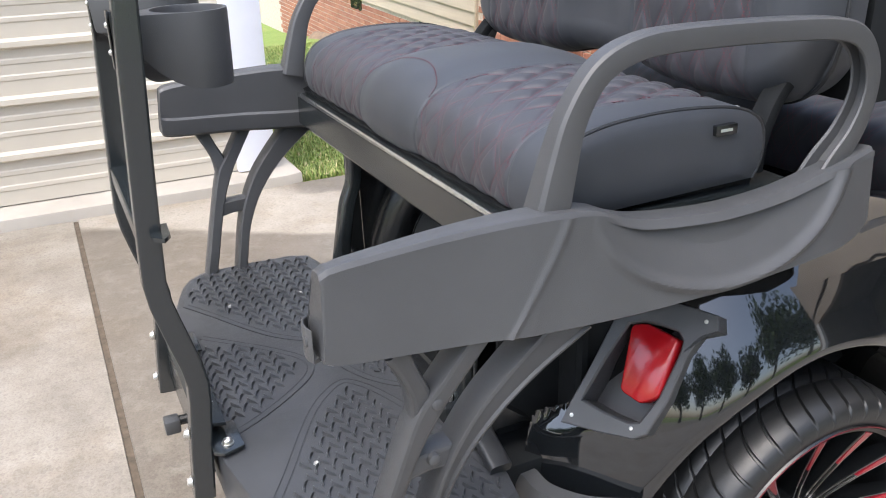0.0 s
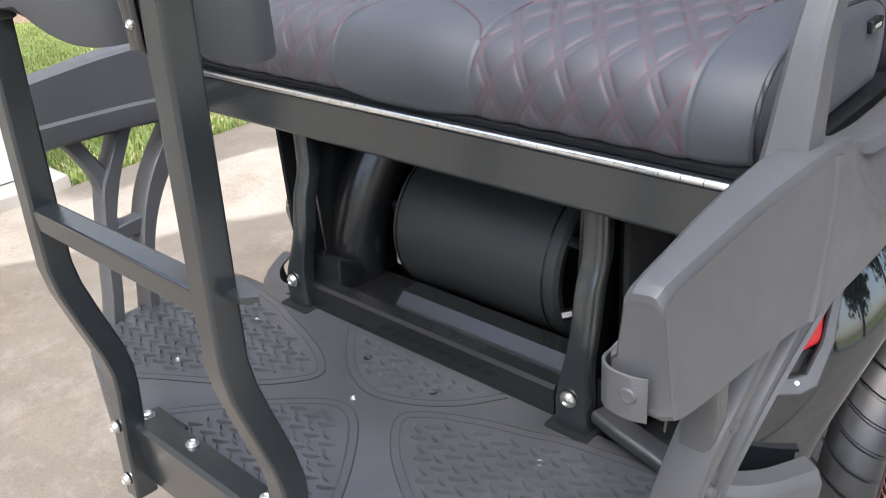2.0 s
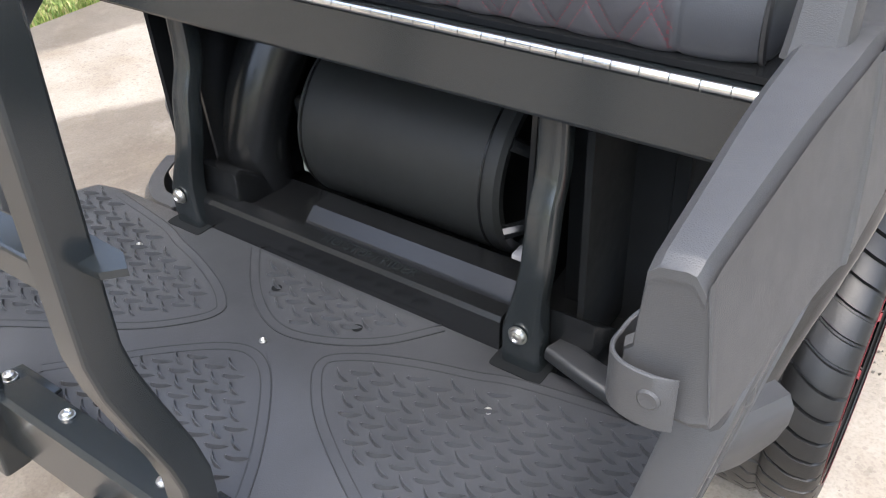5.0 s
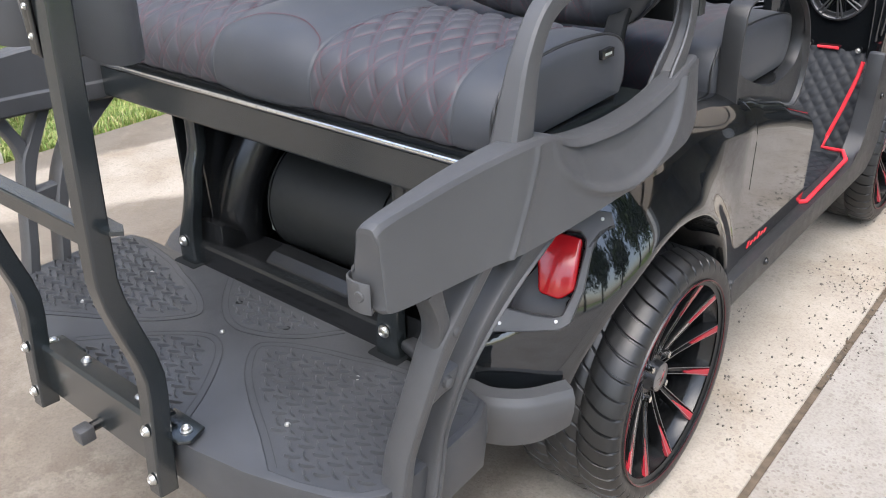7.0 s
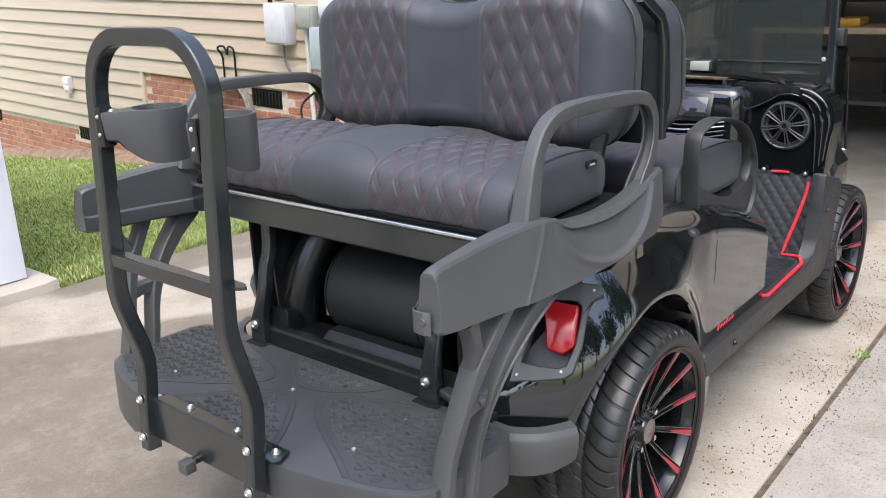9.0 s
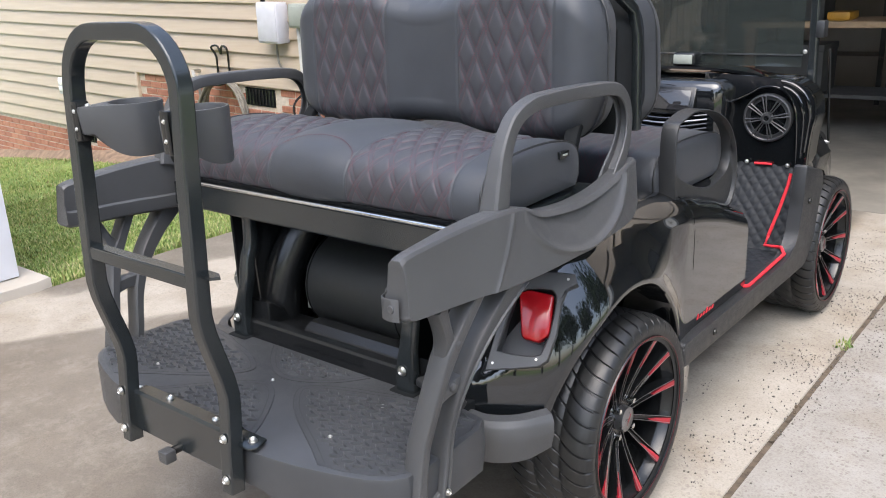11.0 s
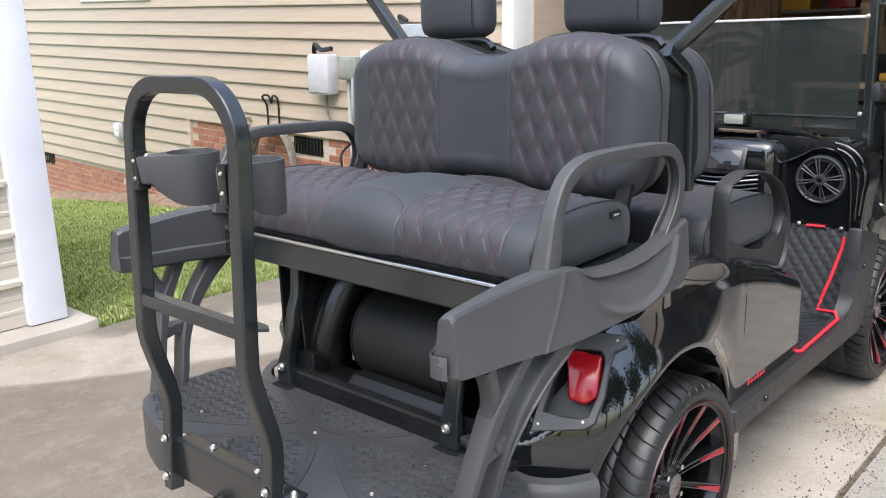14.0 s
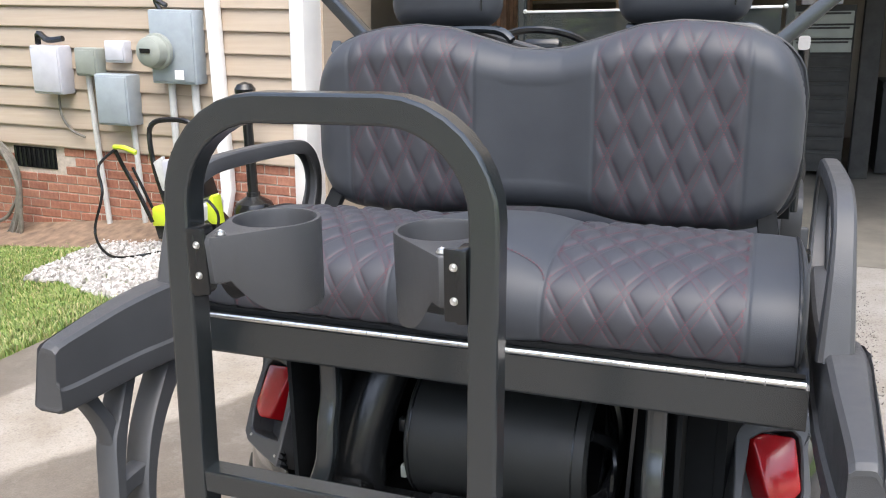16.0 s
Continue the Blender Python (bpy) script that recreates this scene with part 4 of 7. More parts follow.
# cast legs that carry the armrests
def flat_leg(bm, pts, x0=0.482, x1=0.530, rim=0.0):
    """A cast leg: points (y, z, width) down its middle; a flat band with rounded edges and a sunk face."""
    mid = curve(pts, 6)
    rows = []
    for i, p in enumerate(mid):
        a, b = mid[max(i - 1, 0)], mid[min(i + 1, len(mid) - 1)]
        d = Vector((b.x - a.x, b.y - a.y)).normalized()
        nn = Vector((-d.y, d.x))
        w = p.z / 2
        lean = 0.045 * max(0.0, min(1.2, (p.y - 0.50) / 0.26))
        sec = [(x0, -w + 0.003), (x0, w - 0.003), (x0 + 0.004, w), (x1 - 0.006, w), (x1 - 0.0015, w - 0.002), (x1, w - 0.006), (x1 - rim, w - 0.006 - rim * 0.6), (x1 - rim, -w + 0.006 + rim * 0.6), (x1, -w + 0.006), (x1 - 0.0015, -w + 0.002), (x1 - 0.006, -w), (x0 + 0.004, -w)]
        rows.append([bm.verts.new((x + lean, p.x + nn.x * o, p.y + nn.y * o)) for x, o in sec])
    m = len(rows[0])
    for a, b in zip(rows, rows[1:]):
        for j in range(m):
            bm.faces.new((a[j], a[(j + 1) % m], b[(j + 1) % m], b[j]))
    bm.faces.new(rows[0][::-1])
    bm.faces.new(rows[-1])
    return bm


def build_support():
    bm = bmesh.new()
    flat_leg(bm, [(-0.733, 0.368, 0.030), (-0.722, 0.45, 0.024), (-0.703, 0.535, 0.023), (-0.680, 0.62, 0.024), (-0.661, 0.672, 0.030), (-0.640, 0.706, 0.026), (-0.600, 0.768, 0.026)], 0.486, 0.528)
    flat_leg(bm, [(-0.664, 0.655, 0.026), (-0.668, 0.70, 0.026), (-0.682, 0.735, 0.024), (-0.700, 0.773, 0.030)], 0.490, 0.522)
    flat_leg(bm, [(-0.672, 0.365, 0.026), (-0.656, 0.44, 0.022), (-0.639, 0.53, 0.022), (-0.617, 0.595, 0.027), (-0.582, 0.655, 0.034), (-0.532, 0.710, 0.040), (-0.468, 0.766, 0.054)], 0.484, 0.532, 0.004)
    flat_leg(bm, [(-0.690, 0.592, 0.034), (-0.655, 0.598, 0.030), (-0.620, 0.598, 0.034)], 0.490, 0.524)
    flat_leg(bm, [(-0.732, 0.380, 0.030), (-0.700, 0.372, 0.026), (-0.668, 0.380, 0.030)], 0.490, 0.526)
    return bm


sr = build_support()
sl = mirrored(sr)
for bm_, s in ((sr, 1), (sl, -1)):
    sup = part("armrest_leg", bm_, plastic, cart, "charcoal cast armrest leg", angle=38)
    for y, z in ((-0.650, 0.602), (-0.650, 0.690)):
        part("boss", lathe([(0.011, 0), (0.011, 0.005), (0.009, 0.008), (0.0, 0.010)], 14, at=(0.520 + 0.17 * (z - 0.50), y, z)) if s == 1 else lathe([(-0.011, 0), (-0.011, 0.005), (-0.009, 0.008), (0.0, 0.010)], 14, at=(-0.520 - 0.17 * (z - 0.50), y, z)), plastic, sup)
    for y in (-0.718, -0.664):
        bolt((s * 0.530, y, 0.388), (s, 0, 0), 0.006, 0.005, sup)

# armrests
arm_top = [(-0.793, 0.864), (-0.784, 0.879), (-0.70, 0.887), (-0.613, 0.892), (-0.52, 0.894), (-0.44, 0.887), (-0.40, 0.872), (-0.355, 0.860), (-0.254, 0.851), (-0.17, 0.853), (-0.10, 0.862), (-0.02, 0.880), (0.03, 0.893)]
arm_bot = [(-0.798, 0.792), (-0.790, 0.778), (-0.70, 0.773), (-0.60, 0.768), (-0.532, 0.763), (-0.44, 0.758), (-0.35, 0.756), (-0.25, 0.757), (-0.136, 0.760), (-0.06, 0.765), (-0.0, 0.773), (0.03, 0.790)]


def build_armrest(s):
    top = [p[:] for p in curve([(0, y, z) for y, z in arm_top], 3)]
    bot = [p[:] for p in curve([(0, y, z) for y, z in arm_bot], 4)]

    def along(line, q):
        k = q * (len(line) - 1)
        i = min(int(k), len(line) - 2)
        a, b = Vector(line[i]), Vector(line[i + 1])
        return a + (b - a) * (k - i)

    bm = bmesh.new()
    N = 330
    rows = []
    for i in range(N + 1):
        q = i / N
        t, b = along(top, q), along(bot, q)
        y = t.y
        tip = min(1.0, (y + 0.806) / 0.018)
        tip = 1 - (1 - max(tip, 0)) ** 2
        xo = lerp_table([(-0.80, 0.549), (-0.525, 0.563), (-0.25, 0.562), (0.03, 0.552)], y) - 0.010 * (1 - tip)
        xb = lerp_table([(-0.80, 0.562), (-0.50, 0.590), (-0.30, 0.592), (-0.10, 0.580), (0.03, 0.560)], y) - 0.010 * (1 - tip)
        xi = 0.516 - 0.006 * max(0.0, min(1.0, (y + 0.80) / 0.3))
        row = []
        for k in range(33):
            v = k / 32
            p = t + (b - t) * v
            # a dished hollow under the loop
            hollow = 0.0
            fade = max(0.0, min(1.0, (y + 0.445) / 0.07))
            if y > -0.44:
                c = Vector((0, -0.235, 0.895))
                d = math.hypot((p.y - c.y) / 0.205, (p.z - c.z) / 0.128)
                hollow = -0.011 * max(0.0, min(1.0, (1.0 - d) / 0.35)) + 0.008 * math.exp(-((d - 1.03) / 0.05) ** 2)
            # a soft crease that runs down from the loop's foot towards the tip
            yc = y + 0.478 + 0.062 * v ** 1.6
            crease = 0.0026 * math.exp(-(yc / 0.006) ** 2) - 0.0025 * max(0.0, min(1.0, yc / 0.05))
            x = xo + crease + hollow * fade + (xb - xo) * v
            if v == 0:
                x = xo - 0.0075
            row.append((x, p.y, p.z + (0.0 if v else 0.0)))
        row = [(xi, t.y, t.z - 0.007), (xi + 0.006, t.y, t.z - 0.0015), (xo - 0.012, t.y, t.z + 0.001)] + row[:1] + [(xo - 0.0005, t.y, t.z - 0.0105)] + row[1:]
        row += [(xb - 0.010, b.y, b.z - 0.005), (xi + 0.004, b.y, b.z - 0.005), (xi - 0.005, b.y, b.z + 0.001), (xi - 0.006, b.y, b.z + 0.008), (xi - 0.006, b.y, b.z + 0.032), (xi - 0.001, b.y, b.z + 0.037)]
        rows.append([bm.verts.new((s * x, y_, z_)) for x, y_, z_ in row])
    m = len(rows[0])
    for a, b in zip(rows, rows[1:]):
        for j in range(m):
            bm.faces.new((a[j], a[(j + 1) % m], b[(j + 1) % m], b[j]))
    bm.faces.new(rows[0])
    bm.faces.new(rows[-1][::-1])
    return bm


def loop_mesh(s):
    """The open grip that rises from the armrest; its section is a broad channel."""
    pts = [(-0.492, 0.875), (-0.476, 0.94), (-0.458, 0.995), (-0.424, 1.043), (-0.372, 1.066), (-0.30, 1.071), (-0.16, 1.068), (-0.05, 1.060), (-0.002, 1.040), (0.022, 1.000), (0.022, 0.955), (0.002, 0.910), (-0.030, 0.872), (-0.052, 0.838)]
    path = curve([(s * 0.523, y, z) for y, z in pts], 6)
    half = [(0.0, -0.0150), (0.0115, -0.0146), (0.0160, -0.0110), (0.0175, -0.0040), (0.0178, 0.0110), (0.0168, 0.0175), (0.0140, 0.0195), (0.0112, 0.0170), (0.0095, 0.0040)]
    sec = [(-x, y) for x, y in half[:0:-1]] + half
    return sweep(path, sec, side=(1, 0, 0), taper=lambda t: 0.86 + 0.50 * max(0.0, 1 - t / 0.22) ** 1.5 + 0.35 * max(0.0, (t - 0.75) / 0.25))


def draw_in(ob, dx=0.0):
    """Pulls an armrest's tip forwards and a little inwards or outwards."""
    for v in ob.data.vertices:
        k = smooth_step(0.58, 0.79, -v.co.y)
        v.co.y += 0.019 * k
        v.co.x += dx * k


for s in (1, -1):
    arm = part("armrest", build_armrest(s), plastic, cart, "charcoal moulded plastic armrest", angle=28)
    part("grip_loop", loop_mesh(s), plastic, arm, "arched plastic grip")
    draw_in(arm, 0.008 if s < 0 else 0.004)
    if s < 0:
        continue
    # the thin cup-like lip round the tip's lower inner corner, with a flush plug
    lip = [(0.545, -0.8060), (0.530, -0.8075), (0.516, -0.806), (0.507, -0.801), (0.5025, -0.793), (0.5025, -0.783), (0.506, -0.774), (0.512, -0.769)]
    bm = bmesh.new()
    rows = []
    P = curve([(x, y, 0) for x, y in lip], 4)
    for i, q in enumerate(P):
        d = (P[min(i + 1, len(P) - 1)] - P[max(i - 1, 0)]).normalized()
        k = i / (len(P) - 1)
        nn = Vector((-d.y, d.x, 0)) * 0.0030 * min(1.0, 0.15 + k / 0.12)
        zt = 0.815 - 0.004 * k + 0.016 * max(0.0, (k - 0.7) / 0.3)
        rows.append([bm.verts.new((q.x + e * nn.x, q.y + e * nn.y, z)) for e, z in ((0, 0.7755), (1, 0.7755), (1, zt - 0.001), (0.7, zt), (0.3, zt), (0, zt - 0.001))])
    for a, b in zip(rows, rows[1:]):
        for k in range(6):
            bm.faces.new((a[k], a[(k + 1) % 6], b[(k + 1) % 6], b[k]))
    bm.faces.new(rows[0][::-1])
    bm.faces.new(rows[-1])
    tab = part("tip_lip", bm, plastic, arm, angle=40)
    lip_floor = part("lip_floor", slab(lip + [(0.53, -0.775)], 2, 0.7745, 0.7795), plastic, tab)
    lip_plug = part("plug", lathe([(0.0002, 0), (-0.0010, 0.0055), (0.0002, 0.007), (0.003, 0.0072)], 20, axis=1, at=(s * 0.531, -0.8108, 0.797)), plastic, tab)
    for ob in (tab, lip_floor, lip_plug):
        draw_in(ob, 0.004)

# seat frame with its long hinge
frame_plate = part("seat_frame", slab([(-0.486, 0.768), (-0.488, 0.772), (-0.486, 0.828), (-0.478, 0.834), (-0.44, 0.842), (-0.05, 0.842), (-0.05, 0.83), (-0.46, 0.826), (-0.474, 0.815), (-0.474, 0.768)], 0, -0.497, 0.497), powder, cart, "black steel seat frame", smooth=False)
hinge = bmesh.new()
n = 38
for i in range(n):
    a, b = -0.493 + 0.986 * i / n + 0.0003, -0.493 + 0.986 * (i + 1) / n - 0.0003
    lathe([(a + 0.0003, 0.0), (a + 0.0003, 0.005), (b - 0.0003, 0.005), (b - 0.0003, 0.0)], 18, at=(0, -0.4845, 0.8345), bm=hinge)
part("hinge", hinge, chrome, frame_plate, "long polished piano hinge")
part("lip", slab([(-0.47, 0.838), (-0.474, 0.846), (-0.455, 0.853), (-0.40, 0.853), (-0.40, 0.838)], 0, -0.492, 0.492), shell_black, frame_plate)

# seat struts
for s in (-1, 1):
    xt, xb = (0.298, 0.285) if s > 0 else (-0.243, -0.272)
    mid = curve([(xb, -0.488, 0.425), (xb, -0.488, 0.50), (xb * 0.6 + xt * 0.4, -0.488, 0.545), (xt, -0.486, 0.60), (xt, -0.474, 0.66), (xt, -0.458, 0.705), (xt, -0.455, 0.78)], 5)
    bm = bmesh.new()
    rows = []
    for p in mid:
        w = lerp_table([(0.42, 0.052), (0.50, 0.050), (0.56, 0.036), (0.60, 0.033), (0.80, 0.032)], p.z)
        rows.append([bm.verts.new((p.x + a, p.y + b, p.z)) for a, b in rrect(w, 0.030, 0.008, 3)])
    for a, b in zip(rows, rows[1:]):
        for k in range(len(a)):
            bm.faces.new((a[k], a[(k + 1) % len(a)], b[(k + 1) % len(a)], b[k]))
    bm.faces.new(rows[0][::-1])
    bm.faces.new(rows[-1])
    st = part("strut", bm, powder, cart, "black steel seat strut", angle=20)
    # no opening: a flush black plate stands for the slot's shade
    part("slot", slab(rounded([(xb - 0.034, -0.516), (xb + 0.034, -0.516), (xb + 0.034, -0.47), (xb - 0.034, -0.47)], 0.006, 2), 2, PZ - 0.02, PZ + 0.0012), well_black, st, "black plate coloured like the shaded slot round the strut")
    bolt((xb, -0.505, 0.506), (0, -1, 0), 0.010, 0.006, st)

# upholstery
def quilt_depth(u, v, line=0.16):
    """How deep the leather lies at a point of the diamond pattern: 0 on a pillow's crown, 1 on the stitched strips."""
    dome, groove = 1.0, 0.0
    for k in (u + v, u - v):
        f = abs((k % 1.0) - 0.5)
        a = min(1.0, f / 0.395)
        dome *= 1 - a ** 2.6
        groove = max(groove, math.exp(-((f - 0.395) / 0.032) ** 2))
    return (1 - dome ** 0.6) * (1 - line) + line * groove


def pad_zone(x, edges, soft=0.012):
    """1 inside a pad, 0 outside, for |x| between the edges."""
    a, b = edges
    x = abs(x)
    return max(0.0, min(1.0, (x - a) / soft, (b - x) / soft))


QU, QV = 0.0585, 0.0925


def cushion_mesh(prof, half, edges, shrink=0.02, hump=0.014, nx=640, per=18):
    """A long cushion: a profile in y and z carried along x, quilted between the edges."""
    line = curve([(0, y, z) for y, z in prof], per)
    arc = [0.0]
    for a, b in zip(line, line[1:]):
        arc.append(arc[-1] + (b - a).length)
    c = Vector((0, sum(p.y for p in line) / len(line), sum(p.z for p in line) / len(line)))
    nrm = []
    for i in range(len(line)):
        d = (line[min(i + 1, len(line) - 1)] - line[max(i - 1, 0)]).normalized()
        nn = Vector((0, -d.z, d.y))
        nrm.append(nn if nn.dot(line[i] - c) > 0 else -nn)
    bm = bmesh.new()
    uv = bm.loops.layers.uv.new("UVMap")
    grid, co = [], {}
    for i in range(nx + 1):
        x = -half + 2 * half * i / nx
        e = max(0.0, (abs(x) - (half - 0.05)) / 0.05)
        k = 1 - shrink * e * e * 2
        row = []
        for j, p in enumerate(line):
            z = pad_zone(x, edges) * max(0.0, min(1.0, (arc[j] - 0.012) / 0.012))
            u, v = (abs(x) - 0.1558) / QU, (arc[j] - 0.067) / QV
            d = quilt_depth(u, v)
            off = z * (0.0016 - 0.0027 * d) * (0.84 + 1.7 * smooth_step(0.14, 0.25, arc[j]))
            b = hump * math.exp(-((abs(x)) / 0.100) ** 4) * (0.5 + 0.5 * min(1.0, arc[j] / 0.16))
            for ed in edges:
                off -= 0.0016 * math.exp(-((abs(x) - ed) / 0.003) ** 2)
            q = c + (p - c) * k + nrm[j] * (off + b)
            vert = bm.verts.new((x, q.y, q.z))
            co[vert] = (u, v)
            row.append(vert)
        grid.append(row)
    for i in range(nx):
        xm = abs(-half + 2 * half * (i + 0.5) / nx)
        for j in range(len(line) - 1):
            f = bm.faces.new((grid[i][j], grid[i + 1][j], grid[i + 1][j + 1], grid[i][j + 1]))
            f.material_index = 1 if edges[0] + 0.003 < xm < edges[1] - 0.003 else 0
            for l in f.loops:
                l[uv].uv = co[l.vert]
    # bulging ends
    for row, s in ((grid[0], -1), (grid[-1], 1)):
        ends = [v.co.copy() for v in row]
        cen = sum(ends, Vector()) / len(ends)
        prev = row
        for k, bul in ((0.97, 0.006), (0.7, 0.013), (0.35, 0.016)):
            cur = [bm.verts.new(cen + (p - cen) * k + Vector((s * bul, 0, 0))) for p in ends]
            for j in range(len(row)):
                jj = (j + 1) % len(row)
                bm.faces.new((prev[j], prev[jj], cur[jj], cur[j]))
            prev = cur
        bm.faces.new(prev)
    for i in range(nx):
        bm.faces.new((grid[i][0], grid[i][-1], grid[i + 1][-1], grid[i + 1][0]))
    ends = [[v.co.copy() for v in grid[k]] for k in (0, -1)]
    return bm, ends, line, arc


def stitches(path, name, parent, mat, pitch=0.0072, r=0.0011):
    """Dashed thread along a line that lies on the leather."""
    V, F = [], []
    P = [Vector(p) for p in path]
    run, nxt = 0.0, 0.0
    for a, b in zip(P, P[1:]):
        L = (b - a).length
        d = (b - a).normalized() if L else Vector((1, 0, 0))
        side = d.cross(Vector((0, -0.6, 0.8))).normalized() * r
        up = side.cross(d).normalized() * r
        while nxt < run + L:
            c = a + d * (nxt - run)
            h = d * pitch * 0.33
            o = len(V)
            V += [c - h, c + h, c - h * 0.8 + side + up, c + h * 0.8 + side + up, c - h * 0.8 - side + up, c + h * 0.8 - side + up]
            F += [(o, o + 1, o + 3, o + 2), (o + 2, o + 3, o + 5, o + 4), (o + 4, o + 5, o + 1, o)]
            nxt += pitch
        run += L
    me = bpy.data.meshes.new(name)
    me.from_pydata(V, [], F)
    me.materials.append(mat)
    ob = new(name, me)
    ob.parent = parent
    return ob


# rear bench
bench_prof = [(-0.446, 0.843), (-0.470, 0.851), (-0.477, 0.880), (-0.470, 0.912), (-0.450, 0.938), (-0.415, 0.955), (-0.36, 0.966), (-0.28, 0.970), (-0.20, 0.966), (-0.145, 0.956), (-0.112, 0.938), (-0.100, 0.910), (-0.102, 0.875), (-0.115, 0.852)]
bm, ends, line, arc = cushion_mesh(bench_prof, 0.478, (0.124, 0.412))
bench = part("rear_bench", bm, [vinyl, vinyl_quilt], cart, "charcoal vinyl bench cushion with red diamond stitching", angle=60)
for e in ends:
    part("piping", tube([p + Vector((0.001 if p.x > 0 else -0.001, 0, 0)) for p in e], 0.0032, 6), plastic_dark, bench)
bench_at = [Vector((0, p.y, p.z)) for p in line]
bc = sum(bench_at, Vector()) / len(bench_at)


def on_bench(x, q, lift=0.0045):
    """A point on the bench's skin at x and a share q of its profile."""
    k = q * (len(bench_at) - 1)
    i = min(int(k), len(bench_at) - 2)
    p = bench_at[i].lerp(bench_at[i + 1], k - i)
    d = bench_at[i + 1] - bench_at[i]
    nn = Vector((0, -d.z, d.y)).normalized()
    if nn.dot(p - bc) < 0:
        nn = -nn
    p = p + nn * (0.014 * math.exp(-(abs(x) / 0.100) ** 4) * (0.5 + 0.5 * min(1.0, q * arc[-1] / 0.16)) + lift - 0.0045)
    return Vector((x, p.y, p.z))


for s in (-1, 1):
    for ed, du in ((0.124, 0.007), (0.124, -0.006), (0.412, -0.007), (0.412, 0.006)):
        if du * (1 if ed < 0.2 else -1) > 0:
            stitches([on_bench(s * (ed + du), 0.09 + 0.80 * k / 80, 0.0035) for k in range(81)], "seam_stitching", bench, thread)
    part("seam", tube([on_bench(s * 0.124, 0.08 + 0.85 * k / 80, 0.0006) for k in range(81)], 0.0012, 5), vinyl, bench)
    part("seam", tube([on_bench(s * 0.412, 0.08 + 0.85 * k / 80, 0.0006) for k in range(81)], 0.0012, 5), vinyl, bench)
# the curved seam over the middle panel
arch = [(-0.124, 0.31), (-0.108, 0.36), (-0.066, 0.395), (-0.02, 0.41), (0.02, 0.41), (0.066, 0.395), (0.108, 0.36), (0.124, 0.31)]
stitches([on_bench(p.x, p.y, 0.0052) for p in curve([(a, b, 0) for a, b in arch], 10)], "seam_stitching", bench, thread)
part("tag", box(0.489, 0.499, -0.212, -0.176, 0.930, 0.944, 0.001), shell_black, bench, "small black woven tag")
part("tag_mark", box(0.4992, 0.4998, -0.205, -0.185, 0.935, 0.939), box_olive, bench)
part("bench_base", box(-0.470, 0.470, -0.44, -0.11, 0.842, 0.853, 0.003), shell_black, bench)
# crumpled film left along the gap behind the bench
def wrap_sheet(u, v):
    x = -0.40 + 0.80 * u
    n1 = noise.noise((x * 38, v * 3, 2.0))
    return (x, -0.096 + 0.030 * v + 0.004 * n1, 0.908 + 0.018 * math.sin(v * 2.2) + 0.010 * noise.noise((x * 55, v * 2, 7.0)))


part("packing_film", thicken(sheet(wrap_sheet, 240, 6), 0.001), film_grey, bench, "crumpled pale packing film")
# bracket behind the bench
for s in (-1, 1):
    part("back_bracket", sweep(curve([(s * 0.44, -0.085, 0.85), (s * 0.44, -0.080, 0.90), (s * 0.43, -0.04, 0.96), (s * 0.42, 0.02, 1.0)], 4), rrect(0.035, 0.02, 0.005, 2)), well_black, cart, "black steel back bracket")


# backrests
def back_top(x):
    x = abs(x)
    t = lerp_table([(0, 1.254), (0.05, 1.257), (0.12, 1.277), (0.19, 1.298), (0.26, 1.305), (0.33, 1.300), (0.40, 1.286)], x)
    return t


def back_bottom(x):
    x = abs(x)
    return lerp_table([(0, 0.948), (0.08, 0.945), (0.16, 0.928), (0.25, 0.920), (0.40, 0.925)], x)


